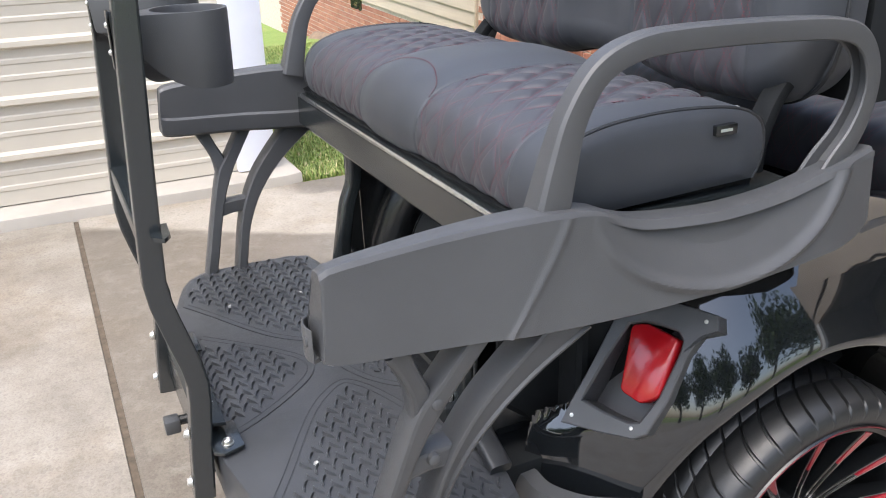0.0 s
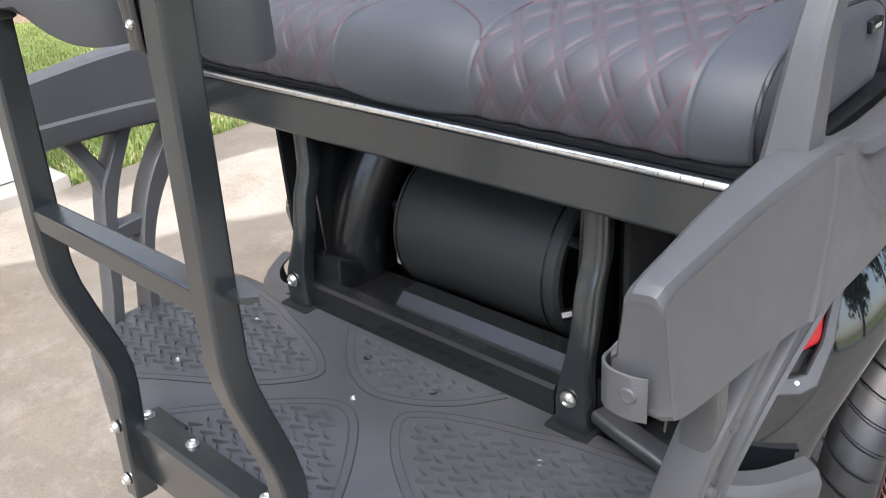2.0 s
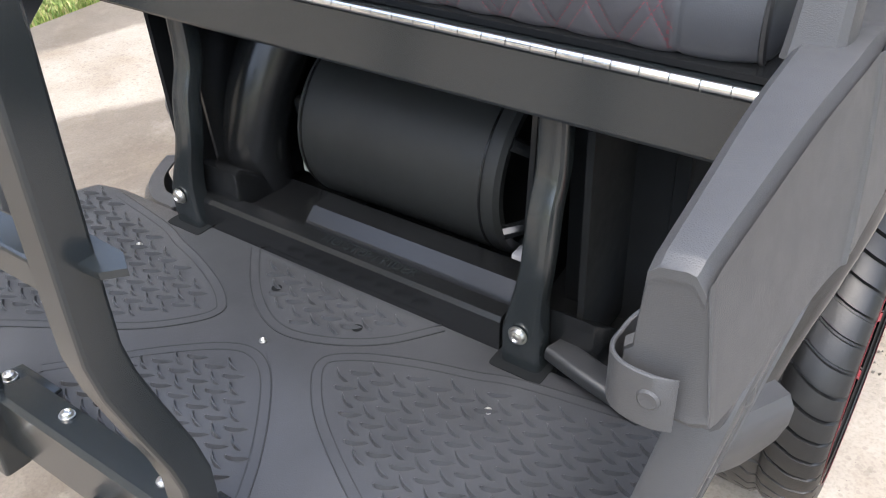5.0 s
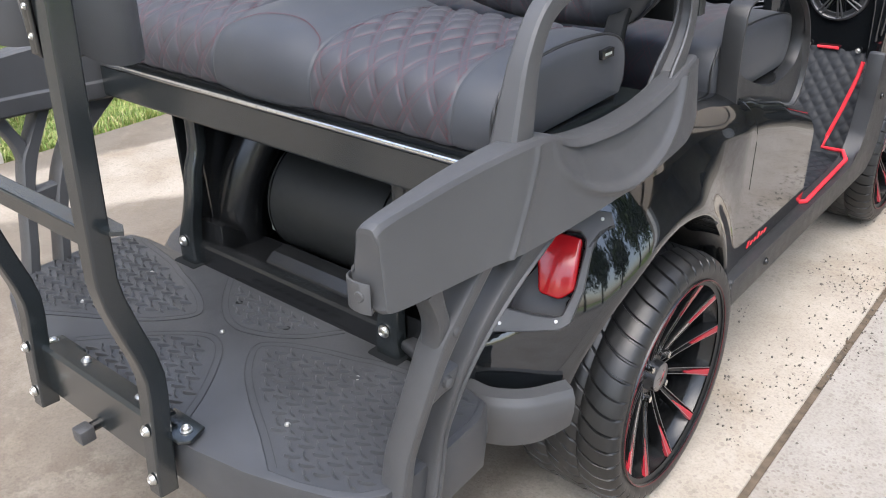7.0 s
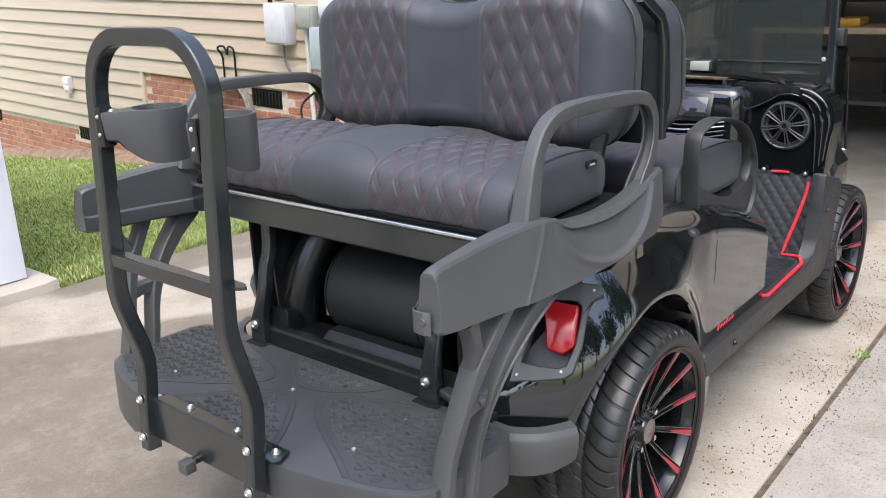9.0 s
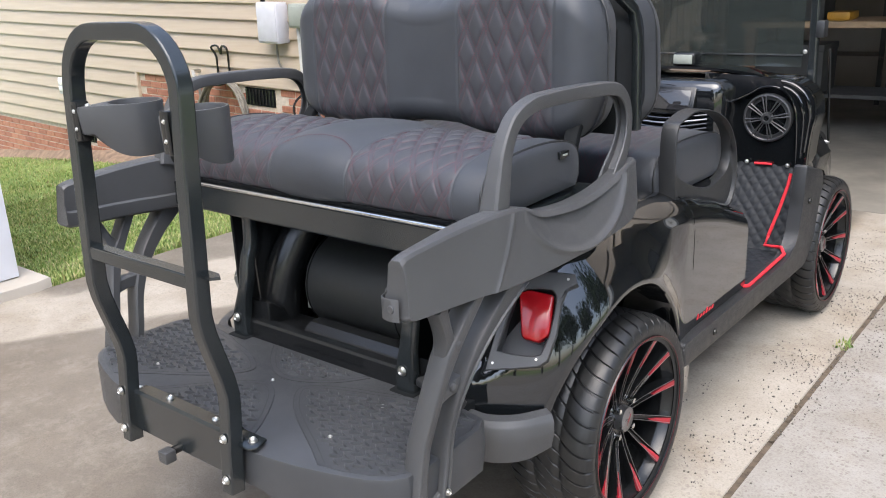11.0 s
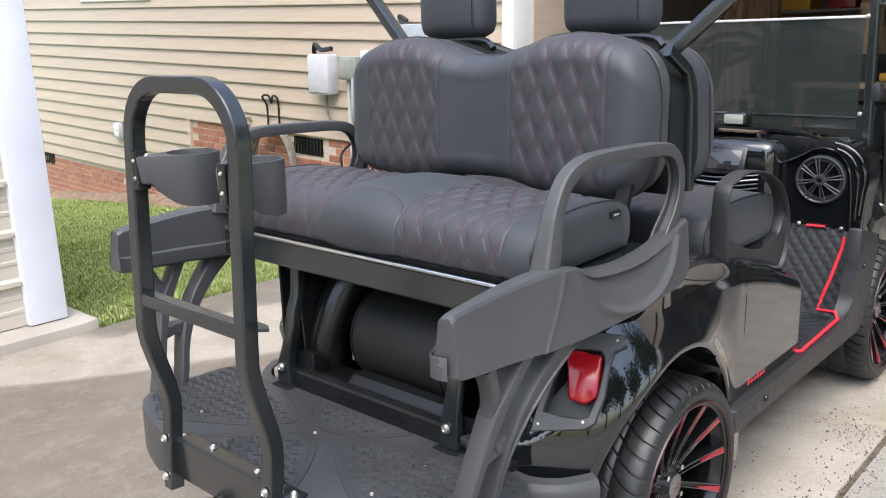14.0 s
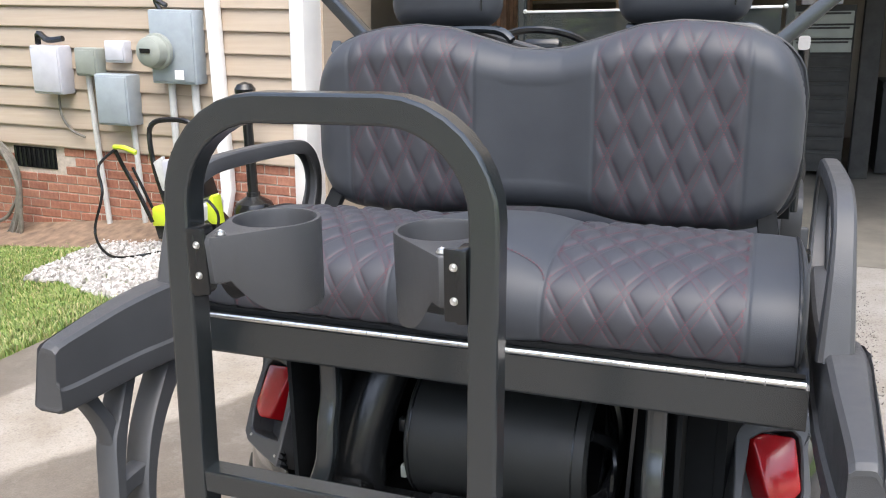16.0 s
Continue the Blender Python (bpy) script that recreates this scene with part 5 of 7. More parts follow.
def backrest_mesh(y_face, y_back, tilt=0.06, flip=1, edges=(0.118, 0.385), half=0.482, smooth_all=False):
    """An upright cushion: two shoulders, a dip between, rounded corners; its face looks along -y (flip 1) or +y (-1)."""
    bm = bmesh.new()
    uv = bm.loops.layers.uv.new("UVMap")
    nx, nz = 330, 120
    grid, co = [], {}
    r = 0.11
    for i in range(nx + 1):
        sx = -1 + 2 * i / nx
        x = half * sx
        over = max(0.0, abs(x) - (half - r))
        drop = r - math.sqrt(max(r * r - over * over, 0.0)) if over else 0.0
        zt, zb = back_top(x) - drop, back_bottom(x) + drop * 0.95
        row = []
        for j in range(nz + 1):
            q = j / nz
            z = zb + (zt - zb) * q
            ex = 1 - min(1.0, (half - abs(x)) / 0.07)
            ez = 1 - min(1.0, max(min(zt - z, z - zb), 0) / 0.065)
            round_ = 1 - math.sqrt(max(0.0, 1 - min(1.0, ex ** 2.2 + ez ** 2.2)))
            u, v = x / 0.058, z / 0.125
            d = quilt_depth(u, v, 0.18)
            zone = 0 if smooth_all else pad_zone(x, edges) * min(1.0, max(0.0, min(zt - z, z - zb) / 0.02))
            off = zone * (0.0026 - 0.0044 * d)
            for ed in edges:
                off -= 0.0022 * math.exp(-((abs(x) - ed) / 0.004) ** 2) * (0 if smooth_all else 1)
            off += -0.010 * math.exp(-(x / 0.09) ** 4) * (1 - ez)
            thick = (y_back - y_face) * 0.62
            y = y_face + thick * round_ - off
            y += tilt * (z - 1.1)
            vert = bm.verts.new((x, y if flip == 1 else 2 * y_back - y + 0, z))
            co[vert] = (u, v)
            row.append(vert)
        grid.append(row)
    for i in range(nx):
        xm = abs(-half + 2 * half * (i + 0.5) / nx)
        for j in range(nz):
            f = bm.faces.new((grid[i][j], grid[i + 1][j], grid[i + 1][j + 1], grid[i][j + 1]))
            f.material_index = 1 if not smooth_all and edges[0] + 0.003 < xm < edges[1] - 0.003 else 0
            for l in f.loops:
                l[uv].uv = co[l.vert]
    rim = [g[0] for g in grid] + [v for v in grid[-1][1:]] + [g[-1] for g in grid[-2::-1]] + [v for v in grid[0][-2:0:-1]]
    cen = Vector((0, y_back, 1.1))
    rim_co = [v.co.copy() for v in rim]
    back = [bm.verts.new((p.x * 0.985, y_back + tilt * (p.z - 1.1), 1.1 + (p.z - 1.1) * 0.985)) for p in rim_co]
    m = len(rim)
    for i in range(m):
        bm.faces.new((rim[i], rim[(i + 1) % m], back[(i + 1) % m], back[i]))
    bm.faces.new(back)
    return bm, rim_co


bm, rim_co = backrest_mesh(-0.062, 0.065, tilt=0.03)
rear_back = part("rear_backrest", bm, [vinyl, vinyl_quilt], cart, "charcoal vinyl backrest with quilted diamond pads", angle=60)
part("piping", tube([p + Vector((0, 0.001, 0)) for p in rim_co[::3]], 0.0032, 6, closed=True, cap=False), plastic_dark, rear_back)
bm, rim_co = backrest_mesh(0.205, 0.335, tilt=0.10, smooth_all=True)
for v in bm.verts:
    v.co.y = 0.57 - v.co.y - 0.02
    v.co.z = v.co.z - 0.012
front_back = part("front_backrest", bm, [vinyl, vinyl_quilt], cart, "charcoal vinyl front backrest", angle=60)
part("piping", tube([Vector((p.x, 0.55 - p.y, p.z - 0.012)) for p in rim_co[::3]], 0.0032, 6, closed=True, cap=False), plastic_dark, front_back)
# black shell between the two backrests
part("back_shell", slab([(x, back_top(x) - 0.012 - 0.10 * max(0, (abs(x) - 0.36) / 0.11) ** 2) for x in np.linspace(-0.472, 0.472, 25)] + [(x, 0.93) for x in (0.472, -0.472)], 1, 0.082, 0.205, 0.008), well_black, cart, "black shell behind the backrests")

# roof struts that rise from the seat backs
for s in (-1, 1):
    path = [(s * 0.40, 0.16, 1.235), (s * 0.445, 0.17, 1.275), (s * 0.64, 0.20, 1.455), (s * 0.70, 0.22, 1.60)]
    stt = part("roof_strut", sweep(path, rrect(0.042, 0.030, 0.006, 2), side=(0, 1, 0)), powder, cart, "black steel roof strut")
    part("strut_arm", sweep([(s * 0.470, 0.060, 1.262), (s * 0.474, 0.150, 1.212), (s * 0.478, 0.165, 1.15), (s * 0.478, 0.170, 0.93)], rrect(0.020, 0.028, 0.005, 2), side=(1, 0, 0)), powder, stt)

# head restraints
def headrest(x0, x1):
    xm, w = (x0 + x1) / 2, (x1 - x0) / 2
    bm = box(x0, x1, 0.145, 0.245, 1.296, 1.48, 0.045, 5)
    h = part("headrest", bm, vinyl, cart, "charcoal vinyl head restraint", angle=60)
    part("seam", tube([(x1 - 0.03, 0.1435, 1.33), (x1 - 0.03, 0.1435, 1.44)], 0.0016, 5), shell_black, h)
    part("bracket", sweep(curve([(x0 + 0.02, 0.19, 1.29), (xm, 0.175, 1.292), (x1 - 0.005, 0.165, 1.29), (x1 + 0.035, 0.155, 1.268)], 5), ring(0.009, 8), side=(0, 1, 0)), powder, h)
    return h


headrest(-0.385, -0.135)
headrest(0.115, 0.375)

# front bench
f_prof = [(0.33, 0.70), (0.315, 0.76), (0.335, 0.815), (0.38, 0.838), (0.50, 0.848), (0.66, 0.842), (0.76, 0.825), (0.800, 0.79), (0.80, 0.74), (0.77, 0.70)]
bm, ends, line, arc = cushion_mesh(f_prof, 0.455, (0.09, 0.38), nx=120, per=4)
front_bench = part("front_bench", bm, [vinyl, vinyl_quilt], cart, "charcoal vinyl front seat cushion", angle=60)
for e in ends:
    part("piping", tube(e, 0.0032, 6), plastic_dark, front_bench)


# hip restraint: a broad ring with a six-sided opening
def hip_rest(s):
    outer = [(0.345, 0.895), (0.395, 0.925), (0.47, 0.936), (0.57, 0.924), (0.665, 0.893), (0.735, 0.845), (0.782, 0.775), (0.795, 0.690), (0.775, 0.632), (0.73, 0.606), (0.63, 0.618), (0.51, 0.652), (0.435, 0.668), (0.375, 0.690), (0.345, 0.735)]
    inner = [(0.398, 0.888), (0.47, 0.912), (0.565, 0.902), (0.64, 0.874), (0.695, 0.828), (0.715, 0.775), (0.705, 0.728), (0.675, 0.704), (0.585, 0.688), (0.48, 0.725), (0.405, 0.772), (0.388, 0.825)]
    po = curve([(0, y, z) for y, z in outer], 4, closed=True)
    pi = curve([(0, y, z) for y, z in inner], 5, closed=True)
    assert len(po) == len(pi)
    bm = bmesh.new()
    c = Vector((0, 0.56, 0.785))
    rings = []
    for src, k, x in ((po, 1.0, 0.464), (po, 1.0, 0.500), (po, 0.988, 0.507), (po, 0.965, 0.507), (po, 0.945, 0.497), (pi, 1.12, 0.492), (pi, 1.10, 0.486), (pi, 1.10, 0.464)):
        rings.append([bm.verts.new((s * x, c.y + (p.y - c.y) * k if src is po else 0.570 + (p.y - 0.5515) * (k + 0.105), c.z + (p.z - c.z) * (k if src is po or p.z > c.z else k - 0.16))) for p in src])
    m = len(po)
    for a, b in zip(rings, rings[1:] + rings[:1]):
        for j in range(m):
            bm.faces.new((a[j], a[(j + 1) % m], b[(j + 1) % m], b[j]))
    h = part("hip_restraint", bm, plastic_dark, cart, "charcoal plastic hip restraint ring", angle=40)
    part("mount", sweep([(s * 0.46, 0.36, 0.70), (s * 0.46, 0.36, 0.60)], rrect(0.05, 0.05, 0.01, 2)), plastic, h)
    return h


hip_rest(1)
hip_rest(-1)

# bodywork
def crest(y):
    """The height of the body's upper edge."""
    return lerp_table([(-0.20, 0.728), (0.02, 0.752), (0.12, 0.760), (0.28, 0.748), (0.45, 0.718), (0.62, 0.674), (0.82, 0.604)], y)


def arch_r(a):
    """The wheel arch's radius at an angle in degrees from straight ahead."""
    return lerp_table([(-14, 0.332), (20, 0.324), (50, 0.328), (75, 0.340), (95, 0.344), (130, 0.340), (166, 0.322)], a)


def panel_x(y, z):
    """The flat side in front of the arch, rolling inwards at its crest."""
    R = 0.085
    k = max(0.0, min(1.0, (z - crest(y) + R) / R))
    return 0.546 - R * 1.2 * (1 - math.sqrt(max(0.0, 1 - k * k)))


def side_x(y, z):
    """How far out the body's side stands: it rolls inwards round the arch and wraps in at the rear corner."""
    d = math.hypot(y, z - 0.245) - arch_r(math.degrees(math.atan2(z - 0.245, y)))
    x = 0.573 - 1.15 * max(0.0, d - 0.012) ** 1.3
    if y < -0.12:
        k = (-0.12 - y) / 0.26
        x -= 0.095 * k * k
    k = smooth_step(0.06, 0.36, y)
    return x * (1 - k) + panel_x(y, z) * k


FENDER_TOP = 0.690


def fender_mesh(s):
    """The shell round the rear wheel, from the rolled arch edge out to its border."""
    A0, A1 = -14, 170

    def edge(u):
        deg = A0 + (A1 - A0) * u
        return radians(deg), arch_r(deg)

    def fn(u, v):
        a, r0 = edge(u)
        ca, sa = math.cos(a), math.sin(a)
        r1 = 9.0
        if sa > 0.01:
            r1 = min(r1, (FENDER_TOP - 0.245) / sa)
        if ca > 0.01:
            r1 = min(r1, 0.400 / ca)
        if ca < -0.01:
            r1 = min(r1, 0.428 / -ca)
        r1 = max(r1, r0 + 0.03)
        r = r0 + (r1 - r0) * v
        y, z = r * ca, 0.245 + r * sa
        d = r - r0
        x = side_x(y, z) + 0.005 * smooth_step(0.10, 0.30, y) * math.exp(-(d / 0.045) ** 2)
        x -= 0.006 * max(0.0, 1 - d / 0.006) ** 2
        return (s * x, y, z)

    bm = sheet(fn, 140, 56)

    def inner(u, v):
        a, r = edge(u)
        x0, y, z = fn(u, 0.0)
        return (x0 - s * 0.19 * v, y * (1 + 0.02 * v), 0.245 + (z - 0.245) * (1 + 0.02 * v))

    sheet(inner, 140, 3, bm)
    bmesh.ops.remove_doubles(bm, verts=bm.verts, dist=1e-5)
    return bm


light_rim = [(-0.016, -0.014), (0.098, -0.015), (0.118, -0.004), (0.158, 0.115), (0.196, 0.156), (0.192, 0.178), (0.090, 0.190), (0.045, 0.165)]
light_cut = [(0.0, 0.0), (0.10, 0.0), (0.140, 0.095), (0.160, 0.160), (0.085, 0.178), (0.045, 0.150)]


def behind_light(bm, s, gap=0.007):
    """Presses the shell back where the tail light's plate sits, and opens it behind the pocket."""
    o, n = Vector((0.423, -0.367, 0.506)), Vector((0.3767, -0.7727, 0.5110))
    e1, e2 = Vector((0.8624, 0.4939, 0.1112)), Vector((-0.3383, 0.3988, 0.8524))
    rim = [Vector(p) for p in light_rim]
    for v in bm.verts:
        c = Vector((s * v.co.x, v.co.y, v.co.z)) - o
        d = c.dot(n) + gap
        if d <= 0 or s * v.co.x < 0.2 or v.co.y > 0.1:
            continue
        q = Vector((c.dot(e1), c.dot(e2)))
        far = 0.0
        if not inside(tuple(q), light_rim):
            far = 9.0
            for a, b in zip(rim, rim[1:] + rim[:1]):
                k = max(0.0, min(1.0, (q - a).dot(b - a) / (b - a).length_squared))
                far = min(far, (q - a - (b - a) * k).length)
        w = max(0.0, 1 - far / 0.07)
        w = w * w * (3 - 2 * w)
        p = c + o - n * d * w
        v.co = (s * p.x, p.y, p.z)
    # a straight inner border, further in below the light
    def border(z):
        return 0.375 + 0.037 * smooth_step(0.495, 0.525, z)

    for v in bm.verts:
        if v.co.y < -0.25:
            v.co.x = s * max(s * v.co.x, border(v.co.z))
    gone = []
    for f in bm.faces:
        m = f.calc_center_median()
        c = Vector((s * m.x, m.y, m.z)) - o
        if m.y < -0.25 and all(s * v.co.x < border(v.co.z) + 0.0005 for v in f.verts) or abs(c.dot(n)) < 0.07 and inside((c.dot(e1), c.dot(e2)), light_cut):
            gone.append(f)
    bmesh.ops.delete(bm, geom=gone, context="FACES")
    return bm


def well_mesh(s):
    bm = lathe([(0.36, 0.10), (0.36, 0.345), (0.50, 0.35)], 40, at=(0, 0, 0.245))
    for v in bm.verts:
        v.co.x *= s
    bmesh.ops.delete(bm, geom=[f for f in bm.faces if f.calc_center_median().z < 0.36], context="FACES")
    return bm


for s in (1, -1):
    fen = part("rear_fender", behind_light(fender_mesh(s), s), gloss, cart, "glossy black rear fender", angle=40)
    part("wheel_well", well_mesh(s), well_black, fen)
    # side panel between the arch and the floor, rolling inwards at its top
    def side_panel(u, v):
        y = 0.396 + 0.416 * u
        zt, R = crest(y), 0.085
        if v < 0.6:
            z = 0.337 + (zt - R - 0.337) * v / 0.6
            x = side_x(y, z)
        else:
            a = (v - 0.6) / 0.4 * radians(95)
            x, z = 0.546 - R * 1.2 * (1 - math.cos(a)), zt - R + R * math.sin(a)
        return (s * x, y, z)

    part("side_panel", thicken(sheet(side_panel, 24, 40), 0.008), gloss, cart, "glossy black side panel", angle=60)

    def shoulder(u, v):
        y = -0.22 + 0.62 * u
        x0, x1 = side_x(y, FENDER_TOP - 0.01), side_x(y, FENDER_TOP)
        a0 = min(1.2, math.atan2(max(0.0, x0 - x1), 0.01))
        a = a0 + (radians(98) - a0) * v
        H = (crest(y) - FENDER_TOP) / (1 - math.sin(a0))
        return (s * (x1 + 0.0015 - H * 1.25 * (math.cos(a0) - math.cos(a))), y, FENDER_TOP - 0.0015 + H * (math.sin(a) - math.sin(a0)))

    part("shoulder", thicken(sheet(shoulder, 60, 18), 0.003), gloss, cart, "glossy black body shoulder", angle=60)

    # small red script by the panel's foot, as plain bars
    for k in range(6):
        y, h = 0.440 + 0.021 * k, 0.009 + (0.006 if k in (0, 3) else 0.0)
        part("red_mark", slab([(y, 0.352), (y + 0.009, 0.352), (y + 0.015, 0.352 + h), (y + 0.007, 0.352 + h)], 0, *sorted((s * 0.5452, s * 0.5472))), red_trim, cart)

# inner rear body, dull and dark
part("rear_body", slab([(-0.112, 0.42), (-0.112, 0.83), (-0.05, 0.83), (-0.05, 0.42)], 0, -0.36, 0.36), well_black, cart, "black rear body wall")
part("under_tray", box(-0.315, 0.40, -0.47, -0.05, 0.38, 0.428, 0.004), well_black, cart)
for s in (1, -1):
    def inner_panel(u, v):
        z = 0.455 + 0.36 * v
        y = -0.44 + 0.24 * u
        x = 0.262 - 0.02 * u + 0.02 * (v - 0.5)
        return (s * x, y, z)
    part("inner_panel", thicken(sheet(inner_panel, 16, 10), 0.006), shell_black, cart, "black inner body panel")
bulge = sweep(curve([(-0.236, -0.385, 0.485), (-0.233, -0.380, 0.56), (-0.220, -0.355, 0.64), (-0.20, -0.30, 0.73), (-0.18, -0.24, 0.80)], 5), ring(0.050, 20), side=(1, 0, 0))
part("inner_fender", bulge, shell_black, cart, "rounded black inner fender")

# floor ledge under the speaker
sill = part("ledge", slab([(-0.489, 0.452), (-0.487, 0.494), (-0.483, 0.500), (-0.462, 0.5015), (-0.452, 0.488), (-0.40, 0.484), (-0.36, 0.482), (-0.36, 0.452)], 0, -0.250, 0.250, 0.0), shell_black, cart, "black ledge with raised lettering", smooth=False)
part("ledge_step", slab([(-0.452, 0.488), (-0.446, 0.496), (-0.428, 0.510), (-0.395, 0.511), (-0.395, 0.482)], 0, -0.085, 0.252), shell_black, sill, smooth=False)
part("side_wedge", slab([(-0.470, 0.548), (-0.455, 0.548), (-0.415, 0.520), (-0.395, 0.470), (-0.470, 0.470)], 0, -0.262, -0.190, 0.006, 3), shell_black, cart, "black moulded corner piece")
part("side_wedge", slab([(-0.472, 0.530), (-0.400, 0.470), (-0.472, 0.470)], 0, 0.305, 0.36, 0.004), shell_black, cart)
part("release_lever", sweep(curve([(0.318, -0.478, 0.482), (0.36, -0.490, 0.480), (0.405, -0.496, 0.473), (0.436, -0.497, 0.462)], 5), rrect(0.034, 0.020, 0.006, 3), side=(0, 1, 0)), plastic_dark, cart, "black plastic release lever")
# dull liners that close the bay beside the speaker
for s in (1, -1):
    part("bay_liner", box(*sorted((s * 0.255, s * 0.396)), -0.335, -0.325, 0.40, 0.835), well_black, cart)
    part("bay_liner", slab([(s * 0.374, -0.330), (s * 0.474, -0.160), (s * 0.478, -0.163), (s * 0.380, -0.336)], 2, 0.40, 0.80), well_black, cart)
    part("bay_side", box(*sorted((s * 0.326, s * 0.334)), -0.445, -0.30, 0.44, 0.82), well_black, cart)


def lettering(text, size, m, parent, mat, depth=0.0008):
    cu = bpy.data.curves.new("text", "FONT")
    cu.body, cu.size, cu.extrude, cu.align_x = text, size, depth, "CENTER"
    tmp = bpy.data.objects.new("text", cu)
    scene.collection.objects.link(tmp)
    me = bpy.data.meshes.new_from_object(tmp.evaluated_get(bpy.context.evaluated_depsgraph_get()))
    bpy.data.objects.remove(tmp)
    me.transform(m)
    me.materials.append(mat)
    ob = new("lettering", me)
    ob.parent = parent
    return ob


# embossed words on the ledge
lettering("NO STEP / RIDER", 0.0205, Matrix.Translation((0.045, -0.4785, 0.5025)), sill, powder, 0.0010)

# speaker tube
SY, SZ = -0.257, 0.565
tubebody = part("speaker_tube", lathe([(-0.150, 0.0), (-0.150, 0.118), (-0.146, 0.124), (-0.136, 0.125), (0.164, 0.125), (0.174, 0.124), (0.180, 0.118), (0.180, 0.108)], 56, at=(0, SY, SZ)), drum_black, cart, "matt black speaker tube", angle=25)
part("end_ring", lathe([(0.154, 0.1252), (0.154, 0.1266), (0.157, 0.1266), (0.157, 0.1252)], 56, at=(0, SY, SZ)), shell_black, tubebody)
part("end_ring", lathe([(-0.140, 0.1252), (-0.140, 0.1266), (-0.137, 0.1266), (-0.137, 0.1252)], 56, at=(0, SY, SZ)), shell_black, tubebody)
part("cone", lathe([(0.173, 0.108), (0.148, 0.08), (0.133, 0.035), (0.143, 0.0)], 40, at=(0, SY, SZ)), well_black, tubebody)
for k in range(6):
    a = math.pi * 2 * k / 6 + 0.35
    c, sn = math.cos(a), math.sin(a)
    part("grille_arm", tube(curve([(0.182, SY + 0.118 * c, SZ + 0.118 * sn), (0.204, SY + 0.095 * c, SZ + 0.095 * sn), (0.214, SY + 0.05 * c, SZ + 0.05 * sn), (0.216, SY, SZ)], 4), 0.010, 8), shell_black, tubebody)
part("terminal", box(-0.165, -0.150, SY - 0.103, SY - 0.083, SZ + 0.033, SZ + 0.058, 0.003), shell_black, tubebody)
part("terminal", box(-0.162, -0.150, SY - 0.108, SY - 0.093, SZ - 0.057, SZ - 0.032, 0.003), box_olive, tubebody)
part("plug", box(0.182, 0.218, SY - 0.093, SY - 0.048, SZ - 0.102, SZ - 0.084, 0.003), meter_white, tubebody, "pale plug")
part("wire", tube(curve([(0.19, SY - 0.078, SZ - 0.072), (0.215, SY - 0.088, SZ - 0.032), (0.22, SY - 0.068, SZ + 0.028), (0.205, SY - 0.018, SZ + 0.068)], 5), 0.006, 6), shell_black, tubebody)
for s in (-1, 1):
    part("cradle", box(s * 0.10 - 0.015, s * 0.10 + 0.015, SY - 0.088, SY + 0.092, 0.42, SZ - 0.112, 0.003), shell_black, tubebody)

# tail lights
TO = Vector((0.423, -0.367, 0.506))
T1, T2, TN = Vector((0.8624, 0.4939, 0.1112)), Vector((-0.3383, 0.3988, 0.8524)), Vector((0.3767, -0.7727, 0.5110))


def tail_local(bm, s):
    for v in bm.verts:
        p = TO + T1 * v.co.x + T2 * v.co.y + TN * v.co.z
        v.co = (s * p.x, p.y, p.z)
    return bm


def ring_plate(outer, inner, z0, z1, zi):
    """A plate with a hole: outer and inner outlines with the same number of points."""
    bm = bmesh.new()
    m = len(outer)
    rows = [[bm.verts.new((*p, z)) for p in src] for src, z in ((outer, z0), (outer, z1 - 0.002), (inset(outer, 0.002), z1), (inset(inner, -0.003), z1), (inner, z1 - 0.003), (inner, zi))]
    for a, b in zip(rows, rows[1:]):
        for j in range(m):
            bm.faces.new((a[j], a[(j + 1) % m], b[(j + 1) % m], b[j]))
    bm.faces.new(rows[-1])
    return bm


